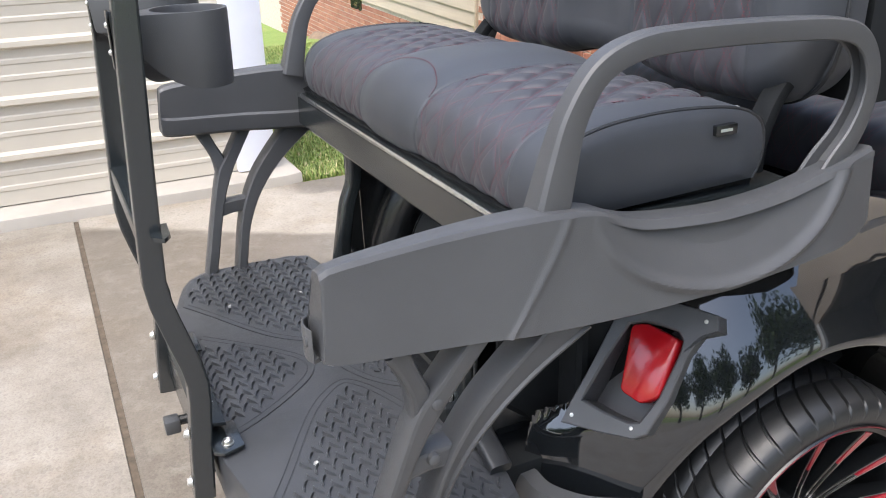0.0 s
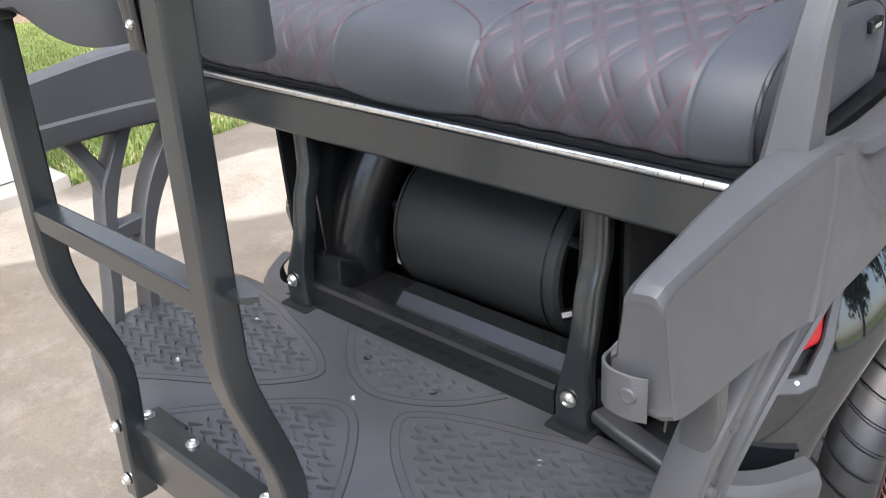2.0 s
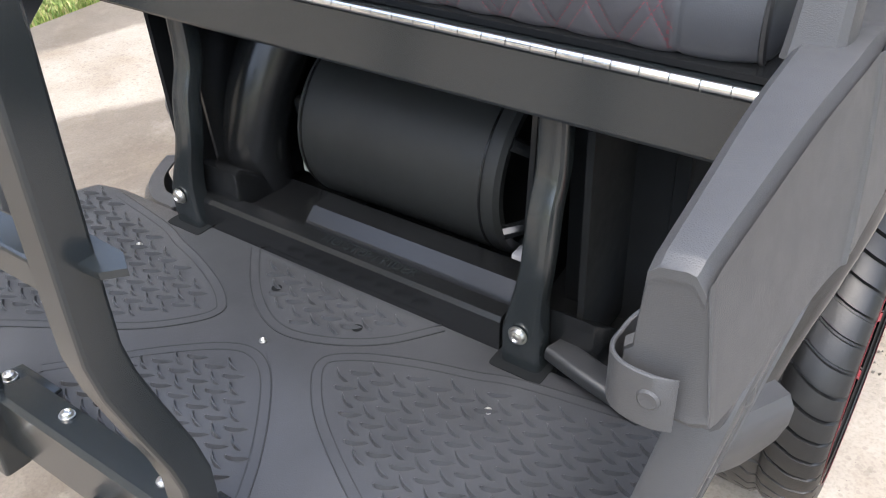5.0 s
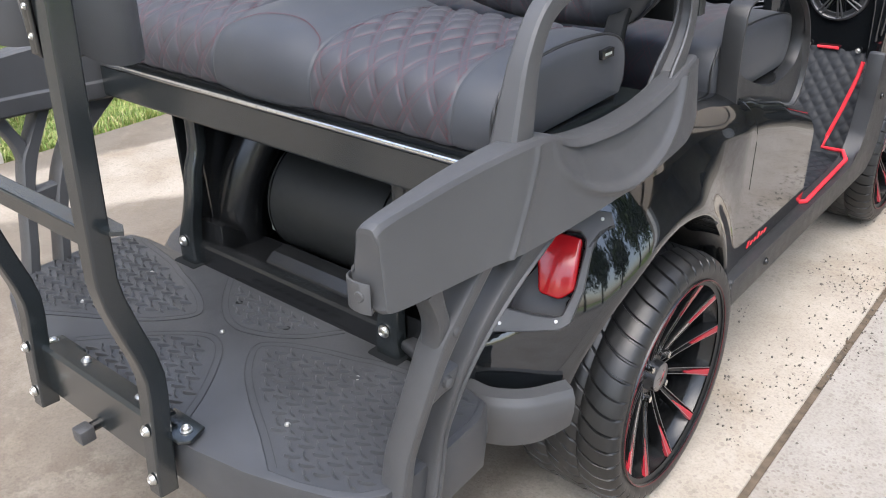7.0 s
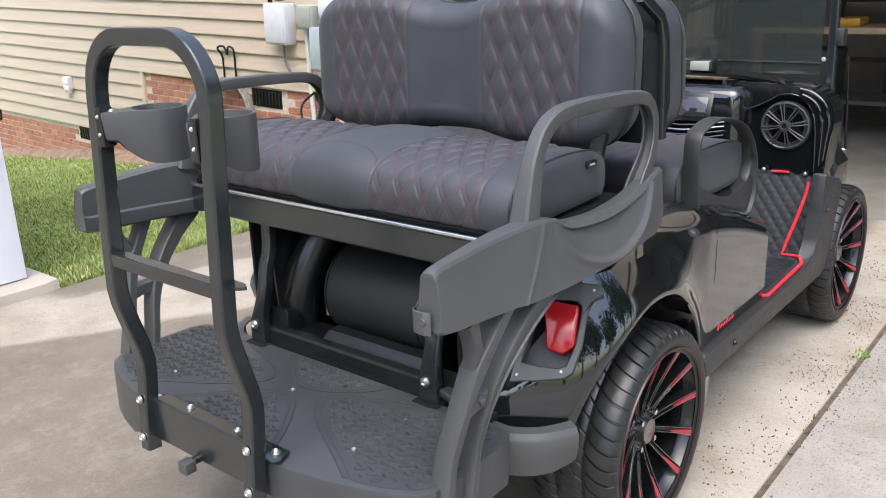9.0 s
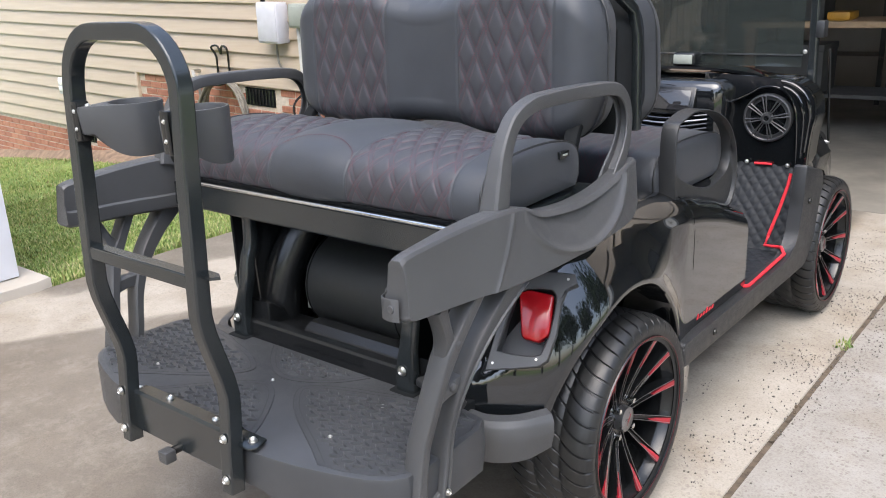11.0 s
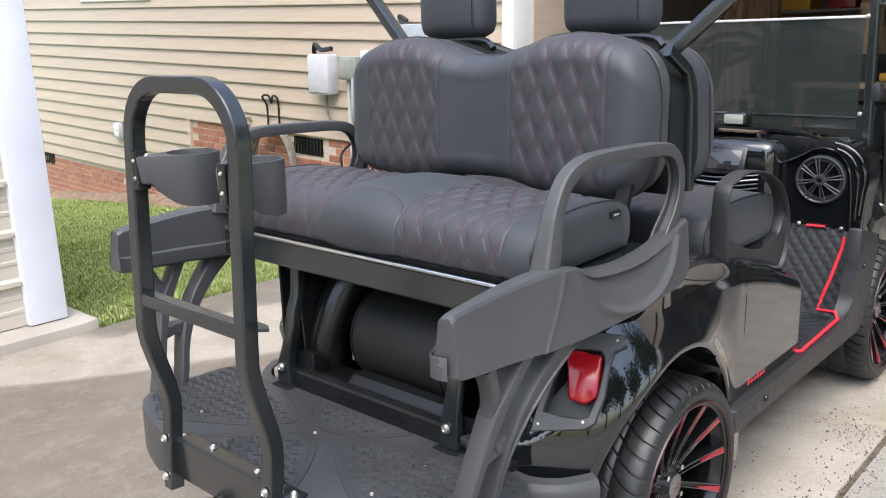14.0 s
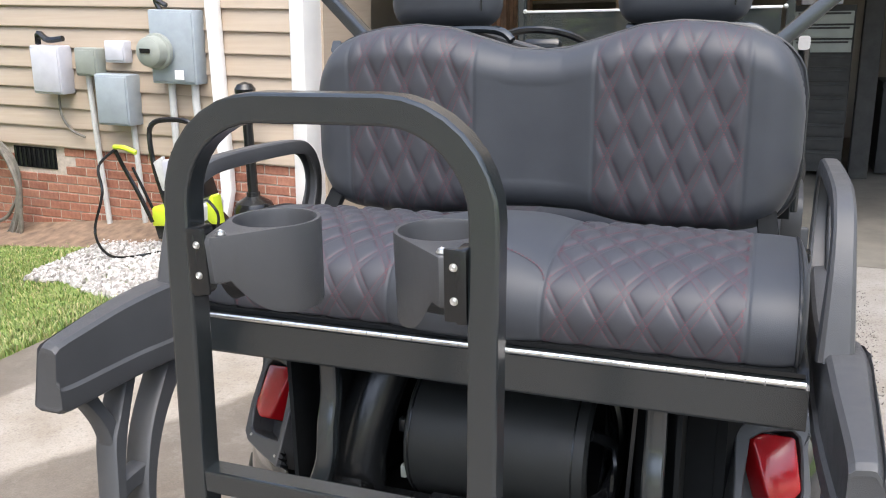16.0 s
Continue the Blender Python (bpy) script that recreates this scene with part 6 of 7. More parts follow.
plate_out = [(-0.016, -0.014), (0.045, -0.016), (0.098, -0.015), (0.118, -0.004), (0.142, 0.050), (0.158, 0.115), (0.172, 0.145), (0.196, 0.156), (0.192, 0.178), (0.150, 0.186), (0.090, 0.190), (0.045, 0.165), (0.015, 0.075), (-0.006, 0.020)]
plate_in = [(0.012, 0.026), (0.050, 0.015), (0.088, 0.008), (0.104, 0.011), (0.126, 0.050), (0.138, 0.090), (0.146, 0.118), (0.148, 0.135), (0.140, 0.147), (0.118, 0.152), (0.088, 0.154), (0.066, 0.148), (0.038, 0.090), (0.018, 0.040)]
for s in (1, -1):
    hous = part("light_housing", tail_local(ring_plate(plate_out, plate_in, -0.05, 0.004, -0.052), s), plastic, cart, "charcoal plastic tail light housing", angle=30)
    lens = bmesh.new()
    lo = rounded([(0.066, 0.050), (0.100, 0.036), (0.127, 0.050), (0.144, 0.136), (0.090, 0.154), (0.068, 0.148)], 0.008, 4)
    rows = [[lens.verts.new((*p, z)) for p in src] for src, z in ((lo, -0.052), (lo, -0.004), (inset(lo, 0.0015), 0.0015), (inset(lo, 0.004), 0.0035))]
    for a, b in zip(rows, rows[1:]):
        for j in range(len(lo)):
            lens.faces.new((a[j], a[(j + 1) % len(lo)], b[(j + 1) % len(lo)], b[j]))
    lens.faces.new(rows[-1])
    part("lens", tail_local(lens, s), lens_red, hous, "red tail light lens", angle=40)
    for a, b in ((0.104, 0.046), (0.100, 0.146)):
        p = TO + T1 * a + T2 * b + TN * 0.001
        bolt((s * p.x, p.y, p.z), (s * TN.x, TN.y, TN.z), 0.0018, 0.0012, hous, "screw")
    for a, b in ((0.0, 0.0), (0.094, 0.0), (0.177, 0.167)):
        p = TO + T1 * a + T2 * b + TN * 0.004
        bolt((s * p.x, p.y, p.z), (s * TN.x, TN.y, TN.z), 0.0026, 0.0016, hous, "screw")
    # bumper end
    bp = curve([(0.40, -0.452, 0), (0.445, -0.450, 0), (0.487, -0.428, 0), (0.522, -0.393, 0), (0.556, -0.332, 0)], 5)
    bm = bmesh.new()
    rows = []
    for i, p in enumerate(bp):
        q = i / (len(bp) - 1)
        n2 = Vector((0.6, -0.8, 0)) if i == 0 else (bp[i] - bp[i - 1]).cross(Vector((0, 0, 1))).normalized()
        zt, zb = 0.400 - 0.006 * q, 0.312 - 0.006 * math.sin(q * 3.1) + 0.03 * max(0, q - 0.8) * 5 * 0.4
        sec = [(-0.035, zt + 0.012), (-0.010, zt + 0.010), (-0.004, zt), (0.0, zt - 0.006), (-0.002, (zt + zb) / 2), (-0.012, zb), (-0.05, zb + 0.006)]
        rows.append([bm.verts.new((s * (p.x + n2.x * d), p.y + n2.y * d, z_)) for d, z_ in sec])
    for a, b in zip(rows, rows[1:]):
        for j in range(len(a) - 1):
            bm.faces.new((a[j], a[j + 1], b[j + 1], b[j]))
    part("bumper_end", thicken(bm, 0.004), plastic, cart, "charcoal plastic bumper end", angle=40)

# sills and the front legs of the body
for s in (1, -1):
    poly = [(0.300, 0.262), (0.295, 0.325), (0.305, 0.334), (0.66, 0.334), (1.10, 0.334), (1.19, 0.348), (1.235, 0.40), (1.262, 0.50), (1.275, 0.640), (1.46, 0.585), (1.50, 0.545), (1.455, 0.46), (1.43, 0.36), (1.40, 0.30), (1.33, 0.262)]
    rk = part("sill", slab(rounded(poly, 0.02, 3), 0, *sorted((s * 0.528, s * 0.574)), 0.008), plastic_dark, cart, "charcoal plastic sill")
    bolt((s * 0.5745, 0.505, 0.300), (s, 0, 0), 0.009, 0.005, rk, "screw", shell_black)
    bolt((s * 0.5745, 1.33, 0.50), (s, 0, 0), 0.009, 0.005, rk, "screw", shell_black)
    part("front_guard", box(*sorted((s * 0.38, s * 0.51)), 1.425, 1.46, 0.28, 0.58, 0.01), shell_black, cart)

# floor and mat
part("floor_pan", slab([(0.80, 0.300), (1.26, 0.300), (1.42, 0.58), (1.44, 0.57), (1.29, 0.27), (0.80, 0.27)], 0, -0.50, 0.50), well_black, cart)


def mat_sheet(u, v):
    x = -0.50 + 1.02 * u
    w = v * 0.85
    if w < 0.45:
        y, z = 0.815 + w * 0.98, 0.318
    else:
        y, z = 1.256 + (w - 0.45) * 0.42, 0.318 + (w - 0.45) * 0.78
    g = quilt_depth(x / 0.040, w / 0.054) * 0.0035
    return (x, y - (0 if w < 0.45 else -g), z - (g if w < 0.45 else 0))


part("floor_mat", thicken(sheet(mat_sheet, 230, 150), 0.006), floor_mat_mat, cart, "black quilted floor mat with red piping")
part("mat_piping", tube([(0.540, 0.80, 0.340), (0.556, 0.82, 0.338), (0.553, 1.165, 0.346), (0.535, 1.186, 0.362), (0.508, 1.200, 0.356), (0.468, 1.218, 0.350), (0.470, 1.242, 0.38), (0.490, 1.262, 0.46), (0.512, 1.282, 0.56), (0.516, 1.292, 0.60)], 0.006, 8), red_trim, cart, "red mat piping")
part("mat_piping", tube([(0.352, 1.394, 0.602), (0.415, 1.394, 0.604)], 0.005, 8), red_trim, cart)
part("seat_box", box(-0.49, 0.49, 0.34, 0.80, 0.33, 0.70, 0.02), shell_black, cart, "black body under the front seat")

# front cowl and dash
def cowl(u, v):
    """The gloss front body: a broad rounded hood seen from behind."""
    a = math.pi * u
    x = -math.cos(a)
    x = 0.545 * (abs(x) ** 0.75) * (1 if x > 0 else -1)
    z = 0.60 + 0.345 * (math.sin(a) ** 0.32)
    y = 1.40 + 0.50 * v
    z = z - 0.30 * max(0, v - 0.3) ** 1.6
    return (x * (0.955 - 0.45 * v), y, z)


part("cowl", thicken(sheet(cowl, 60, 12), 0.01), gloss, cart, "glossy black front cowl", angle=50)
part("dash", box(-0.48, 0.48, 1.42, 1.55, 0.60, 0.915, 0.03, 3), gloss, cart, "glossy black dash")
part("console", box(-0.10, 0.248, 1.305, 1.46, 0.62, 0.905, 0.045, 5), gloss, cart, "glossy black console")
tilt = pose(0.066, 1.292, 0.832, -22, 0, 0)
scr = box(-0.072, 0.072, -0.008, 0.004, -0.038, 0.038, 0.003)
scr.transform(tilt)
part("screen", scr, screen_glass, cart, "grey reflecting screen")
scr = box(-0.088, 0.088, -0.003, 0.020, -0.053, 0.053, 0.006)
scr.transform(tilt)
part("screen_frame", scr, shell_black, cart)
for k in range(6):
    part("dash_trim", tube(curve([(-0.10, 1.29, 0.70 + 0.018 * k), (0.05, 1.275, 0.695 + 0.018 * k), (0.20, 1.30, 0.72 + 0.016 * k)], 6), 0.004, 6), machined if k == 3 else gloss, cart)
part("mirror_pod", box(0.01, 0.10, 1.40, 1.47, 0.945, 0.995, 0.012, 3), shell_black, cart, "small black pod on the dash")
part("pod_face", box(0.018, 0.092, 1.394, 1.401, 0.953, 0.988, 0.004), box_olive, cart)
# dash panels with a recessed speaker on each side
dash_edge = [(0.15, 0.927), (0.32, 0.919), (0.448, 0.909), (0.488, 0.901), (0.528, 0.873), (0.547, 0.84), (0.553, 0.786), (0.545, 0.737), (0.538, 0.664), (0.536, 0.59)]
recess = [(0.229, 0.817), (0.278, 0.834), (0.326, 0.859), (0.356, 0.877), (0.392, 0.884), (0.422, 0.880), (0.448, 0.866), (0.480, 0.825), (0.493, 0.755), (0.498, 0.66), (0.500, 0.59)]


def flat_curve(pts, n=4):
    return [(p.x, p.y) for p in curve([(x, z, 0) for x, z in pts], n)]


for s in (-1, 1):
    rim, inner = flat_curve(dash_edge), flat_curve(recess)
    back = [(s * x, z) for x, z in rim + [(0.15, 0.59)]]
    panel = part("speaker_panel", slab(back, 1, 1.402, 1.50, 0.004), gloss, cart, "glossy black dash panel", angle=40)
    frame_ring = [(s * x, z) for x, z in rim + inner[::-1] + [(0.15, 0.80)]]
    part("panel_frame", slab(frame_ring, 1, 1.384, 1.410, 0.004, 3), gloss, panel, "raised glossy black surround", angle=40)
    part("panel_edge", tube([(s * x, 1.3845, z) for x, z in inner], 0.0035, 8), gloss, panel)
    for rib in ([(0.430, 0.905), (0.468, 0.896), (0.505, 0.872), (0.527, 0.838), (0.536, 0.79), (0.532, 0.74), (0.526, 0.66)], [(0.440, 0.885), (0.470, 0.872), (0.496, 0.845), (0.513, 0.80), (0.516, 0.74), (0.514, 0.64)]):
        part("panel_rib", tube(curve([(s * x, 1.383, z) for x, z in rib], 5), 0.0055, 10), gloss, panel)
    sc = Vector((s * 0.387, 1.398, 0.771))
    part("speaker_ring", lathe([(0.004, 0.076), (-0.008, 0.0765), (-0.011, 0.080), (-0.009, 0.0855), (0.004, 0.088)], 48, axis=1, at=sc), silver, panel, "grey ring of the speaker grille")
    part("speaker_cone", lathe([(0.004, 0.078), (0.002, 0.066), (0.020, 0.048), (0.018, 0.030), (0.010, 0.0)], 36, axis=1, at=sc), box_cone, panel, "dark grey speaker cone")
    part("speaker_hub", lathe([(-0.016, 0.0), (-0.016, 0.008), (-0.020, 0.011), (-0.019, 0.018), (-0.012, 0.021), (0.0, 0.021)], 28, axis=1, at=sc), silver, panel)
    part("hub_centre", lathe([(-0.0175, 0.0), (-0.0175, 0.0105)], 20, axis=1, at=sc), shell_black, panel)
    for k in range(8):
        for d in (-0.085, 0.085):
            a = 2 * math.pi * k / 8 + d + 0.2
            a2 = 2 * math.pi * k / 8 + d * 2.0 + 0.2
            part("speaker_spoke", tube([sc + Vector((0.018 * math.cos(a2), -0.014, 0.018 * math.sin(a2))), sc + Vector((0.079 * math.cos(a), -0.008, 0.079 * math.sin(a)))], 0.0030, 6, taper=lambda q: 0.7 + 0.5 * q), silver, panel)
    for x, z in ((0.324, 0.606), (0.471, 0.604)):
        bolt((s * x, 1.394, z), (0, -1, 0), 0.007, 0.006, panel)

# steering wheel
sw = lathe([(0.012 * math.cos(a), 0.148 + 0.012 * math.sin(a)) for a in np.linspace(0, 2 * math.pi, 9)[:-1]], 40, axis=1, close=True)
sw.transform(pose(-0.27, 1.12, 1.21, 64, 0, 0))
steer = part("steering_wheel", sw, shell_black, cart, "black steering wheel")
b2 = box(-0.06, 0.06, -0.02, 0.02, -0.05, 0.05, 0.015)
for a in (0, 180, 270):
    c2, s2 = math.cos(radians(a)), math.sin(radians(a))
    tube([(0.04 * c2, 0, 0.04 * s2), (0.145 * c2, 0, 0.145 * s2)], 0.012, 8, bm=b2)
b2.transform(pose(-0.27, 1.12, 1.21, 64, 0, 0))
part("steering_hub", b2, shell_black, steer)
part("column", tube([(-0.27, 1.13, 1.19), (-0.27, 1.42, 0.80)], 0.03, 10), shell_black, steer)

# windscreen
ws = part("windscreen", box(-0.455, 0.440, 1.560, 1.565, 0.935, 1.328), tinted, cart, "tinted folding windscreen")
ws.visible_shadow = False
part("top_strip", box(-0.458, 0.443, 1.556, 1.569, 1.324, 1.333, 0.002), conduit, ws, "pale top edge strip")
part("seam_strip", box(-0.455, 0.440, 1.556, 1.569, 0.976, 0.981), machined, ws)
for s in (-1, 1):
    wp = part("windscreen_post", sweep([(s * 0.475, 1.585, 0.86), (s * 0.470, 1.575, 1.2), (s * 0.462, 1.565, 1.75)], rrect(0.030, 0.035, 0.006, 2)), powder, cart, "black windscreen post", angle=20)
    for z in (0.992, 1.33):
        bolt((s * 0.452, 1.553, z), (0, -1, 0), 0.007, 0.005, wp)
part("post_clip", box(0.478, 0.51, 1.56, 1.61, 1.04, 1.10, 0.006), plastic_dark, cart)
ant = part("antenna", tube([(0.520, 1.706, 0.640), (0.517, 1.625, 0.996)], 0.0045, 8), shell_black, cart, "thin side antenna")
part("antenna_mount", lathe([(0.500, 0.0), (0.500, 0.009), (0.523, 0.008), (0.526, 0.0)], 12, at=(0, 1.706, 0.640)), steel, ant)
part("front_fender", slab(rounded([(1.46, 0.60), (1.47, 0.67), (1.53, 0.70), (1.66, 0.70), (1.78, 0.66), (1.90, 0.55), (1.94, 0.45), (1.87, 0.44), (1.80, 0.53), (1.67, 0.57), (1.54, 0.54), (1.47, 0.47)], 0.03, 3), 0, 0.40, 0.485, 0.015), gloss, cart, "glossy black front fender")
part("front_fender", slab(rounded([(1.46, 0.60), (1.47, 0.67), (1.53, 0.70), (1.66, 0.70), (1.78, 0.66), (1.90, 0.55), (1.94, 0.45), (1.87, 0.44), (1.80, 0.53), (1.67, 0.57), (1.54, 0.54), (1.47, 0.47)], 0.03, 3), 0, -0.485, -0.40, 0.015), gloss, cart, "glossy black front fender")
for s in (-1, 1):
    wedge = [(0.42, 0.74), (0.497, 0.690), (0.548, 0.618), (0.536, 0.563), (0.516, 0.525), (0.42, 0.525)]
    part("fender_corner", slab([(s * x, z) for x, z in wedge], 1, 1.505, 1.66, 0.012, 3), shell_black, cart, "black corner of the front fender")
part("chassis", box(-0.30, 0.30, -0.40, 1.9, 0.22, 0.27, 0.01), well_black, cart)
part("axle", tube([(-0.45, 0, 0.245), (0.45, 0, 0.245)], 0.03, 10), well_black, cart)
part("axle", tube([(-0.45, 1.668, 0.245), (0.45, 1.668, 0.245)], 0.03, 10), well_black, cart)
mir = part("side_mirror", box(0.470, 0.545, 1.60, 1.625, 1.365, 1.44, 0.008, 2), shell_black, cart, "small side mirror")
part("mirror_glass", box(0.476, 0.539, 1.596, 1.599, 1.371, 1.434, 0.003), chrome, mir)

# ---- the open garage ----
garage = empty("garage", "open garage with a dim cluttered interior", "garage")
GX0, GX1, GY0, GY1, GH = -2.78, 4.6, 3.45, 8.4, 2.15


def garage_part(name, bm, mat, label="", **kw):
    return part(name, bm, mat, garage, label, **kw)


# floor and walls carry the interior's dimness in their colour
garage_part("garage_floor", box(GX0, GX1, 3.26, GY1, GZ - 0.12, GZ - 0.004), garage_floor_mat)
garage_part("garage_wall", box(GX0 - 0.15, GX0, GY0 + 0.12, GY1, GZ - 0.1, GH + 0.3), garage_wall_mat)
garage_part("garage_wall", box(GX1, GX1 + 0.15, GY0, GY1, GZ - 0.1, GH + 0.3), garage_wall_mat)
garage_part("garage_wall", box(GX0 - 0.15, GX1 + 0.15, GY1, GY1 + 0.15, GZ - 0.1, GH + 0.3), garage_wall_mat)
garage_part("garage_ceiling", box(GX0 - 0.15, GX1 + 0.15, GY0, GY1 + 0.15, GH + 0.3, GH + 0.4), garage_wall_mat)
garage_part("door_header", box(GX0 - 0.15, GX1 + 0.15, GY0, GY0 + 0.18, GH, GH + 2.2), siding_mat)
garage_part("jamb", box(GX1 - 0.2, GX1, GY0, GY0 + 0.18, GZ - 0.02, GH), white_vinyl)


def wood_steps():
    """Short wooden steps with a railing, up to the house door inside the garage."""
    st = empty("wooden_steps", "brown wooden steps with a railing inside the garage", "steps")
    for k in range(4):
        part("tread", box(-2.46, -1.75, 4.50 + 0.26 * k, 4.78 + 0.26 * k, GZ + 0.15 + 0.18 * k, GZ + 0.19 + 0.18 * k, 0.004), wood, st)
    part("landing", box(-2.46, -1.75, 5.54, 6.4, GZ + 0.69, GZ + 0.73, 0.004), wood, st)
    for y, z in ((4.52, 0.95), (5.56, 1.60), (6.35, 1.60)):
        zz = GZ + z
        part("post", box(-1.80, -1.71, y, y + 0.09, GZ, zz, 0.004), wood, st)
    part("handrail", sweep([(-1.755, 4.50, GZ + 0.95), (-1.755, 5.60, GZ + 1.62), (-1.755, 6.42, GZ + 1.62)], rrect(0.09, 0.04, 0.006, 2)), wood, st)
    for k in range(13):
        y = 4.68 + 0.13 * k
        zt = GZ + 0.95 + min(1, (y - 4.5) / 1.1) * 0.67
        part("baluster", box(-1.775, -1.735, y, y + 0.035, max(GZ + 0.1, zt - 0.80), zt), wood, st)
    return st


wood_steps()


def workbench():
    b = empty("workbench", "wooden workbench with clutter against the garage wall", "workbench")
    part("top", box(-1.25, 0.30, 5.55, 6.20, 0.80, 0.85, 0.006), cardboard, b)
    for x in (-1.18, 0.22):
        for y in (5.60, 6.12):
            part("leg", box(x - 0.04, x + 0.04, y - 0.04, y + 0.04, GZ, 0.80), wood, b)
    part("lower_shelf", box(-1.2, 0.25, 5.6, 6.15, 0.25, 0.28), dark_room, b)
    return b


workbench()


def carton(x, y, z, w, d, h, mat, label, cat="box", name="storage_box"):
    c = part(name, box(x, x + w, y, y + d, z, z + h, 0.008), mat, None, label)
    tagged(c, category=cat)
    part("lid", box(x - 0.006, x + w + 0.006, y - 0.006, y + d + 0.006, z + h - 0.05, z + h + 0.006, 0.006), mat, c)
    return c


carton(-0.815, 5.75, 1.056, 0.135, 0.16, 0.40, cardboard, "tall brown carton on a dark box")
carton(-0.60, 5.65, 0.85, 0.16, 0.25, 0.06, orange, "small yellow tool case on the workbench", "case", "tool_case")
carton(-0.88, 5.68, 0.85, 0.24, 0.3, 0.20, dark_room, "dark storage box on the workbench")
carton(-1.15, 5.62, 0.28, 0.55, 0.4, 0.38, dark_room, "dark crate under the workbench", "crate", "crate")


def shelving(x0, x1, y, levels):
    s = empty("shelving_unit", "steel shelving loaded with boxes in the garage", "shelf")
    for z in levels:
        part("shelf", box(x0, x1, y, y + 0.45, z, z + 0.03), garage_wall_mat, s)
    for x in (x0, x1 - 0.04):
        for yy in (y, y + 0.41):
            part("upright", box(x, x + 0.04, yy, yy + 0.04, GZ, levels[-1] + 0.3), dark_room, s)
    return s


shelving(-2.45, -0.5, 7.2, (0.4, 0.95, 1.42, 1.9))
carton(-2.35, 7.22, 1.45, 0.62, 0.35, 0.12, orange, "orange storage tray on a shelf", "tray", "storage_tray")
carton(-1.55, 7.22, 1.45, 0.25, 0.3, 0.3, red_paint, "red box on a shelf")
carton(-1.25, 7.22, 1.45, 0.22, 0.3, 0.34, cardboard, "brown carton on a shelf")
carton(-0.98, 7.22, 1.45, 0.28, 0.3, 0.3, meter_white, "white carton on a shelf")
carton(-2.30, 7.22, 0.98, 0.5, 0.35, 0.3, dark_room, "dark crate on a shelf", "crate", "crate")
carton(-1.6, 7.22, 0.98, 0.6, 0.35, 0.28, cardboard, "long brown carton on a shelf")


def tool_chest():
    t = empty("tool_chest", "grey steel tool chest with many shallow drawers", "tool chest")
    # body and lower drawers coloured dark for the garage's shade, top three paler
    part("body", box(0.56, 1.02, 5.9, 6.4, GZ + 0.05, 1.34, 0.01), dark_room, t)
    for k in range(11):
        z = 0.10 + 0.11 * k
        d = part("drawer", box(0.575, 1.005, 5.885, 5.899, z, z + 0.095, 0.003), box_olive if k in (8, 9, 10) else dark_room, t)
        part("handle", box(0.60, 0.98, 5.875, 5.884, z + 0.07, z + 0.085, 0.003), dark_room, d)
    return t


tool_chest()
# post and machine share the tone darkened for the interior's shade
carton(1.08, 5.9, GZ, 0.14, 0.14, 2.1, dark_room, "timber post in a colour darkened for the dim garage", "post", "timber_post")
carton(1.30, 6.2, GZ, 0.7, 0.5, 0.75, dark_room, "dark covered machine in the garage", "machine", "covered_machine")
carton(0.62, 5.95, 1.345, 0.3, 0.3, 0.16, meter_white, "pale box on the tool chest")

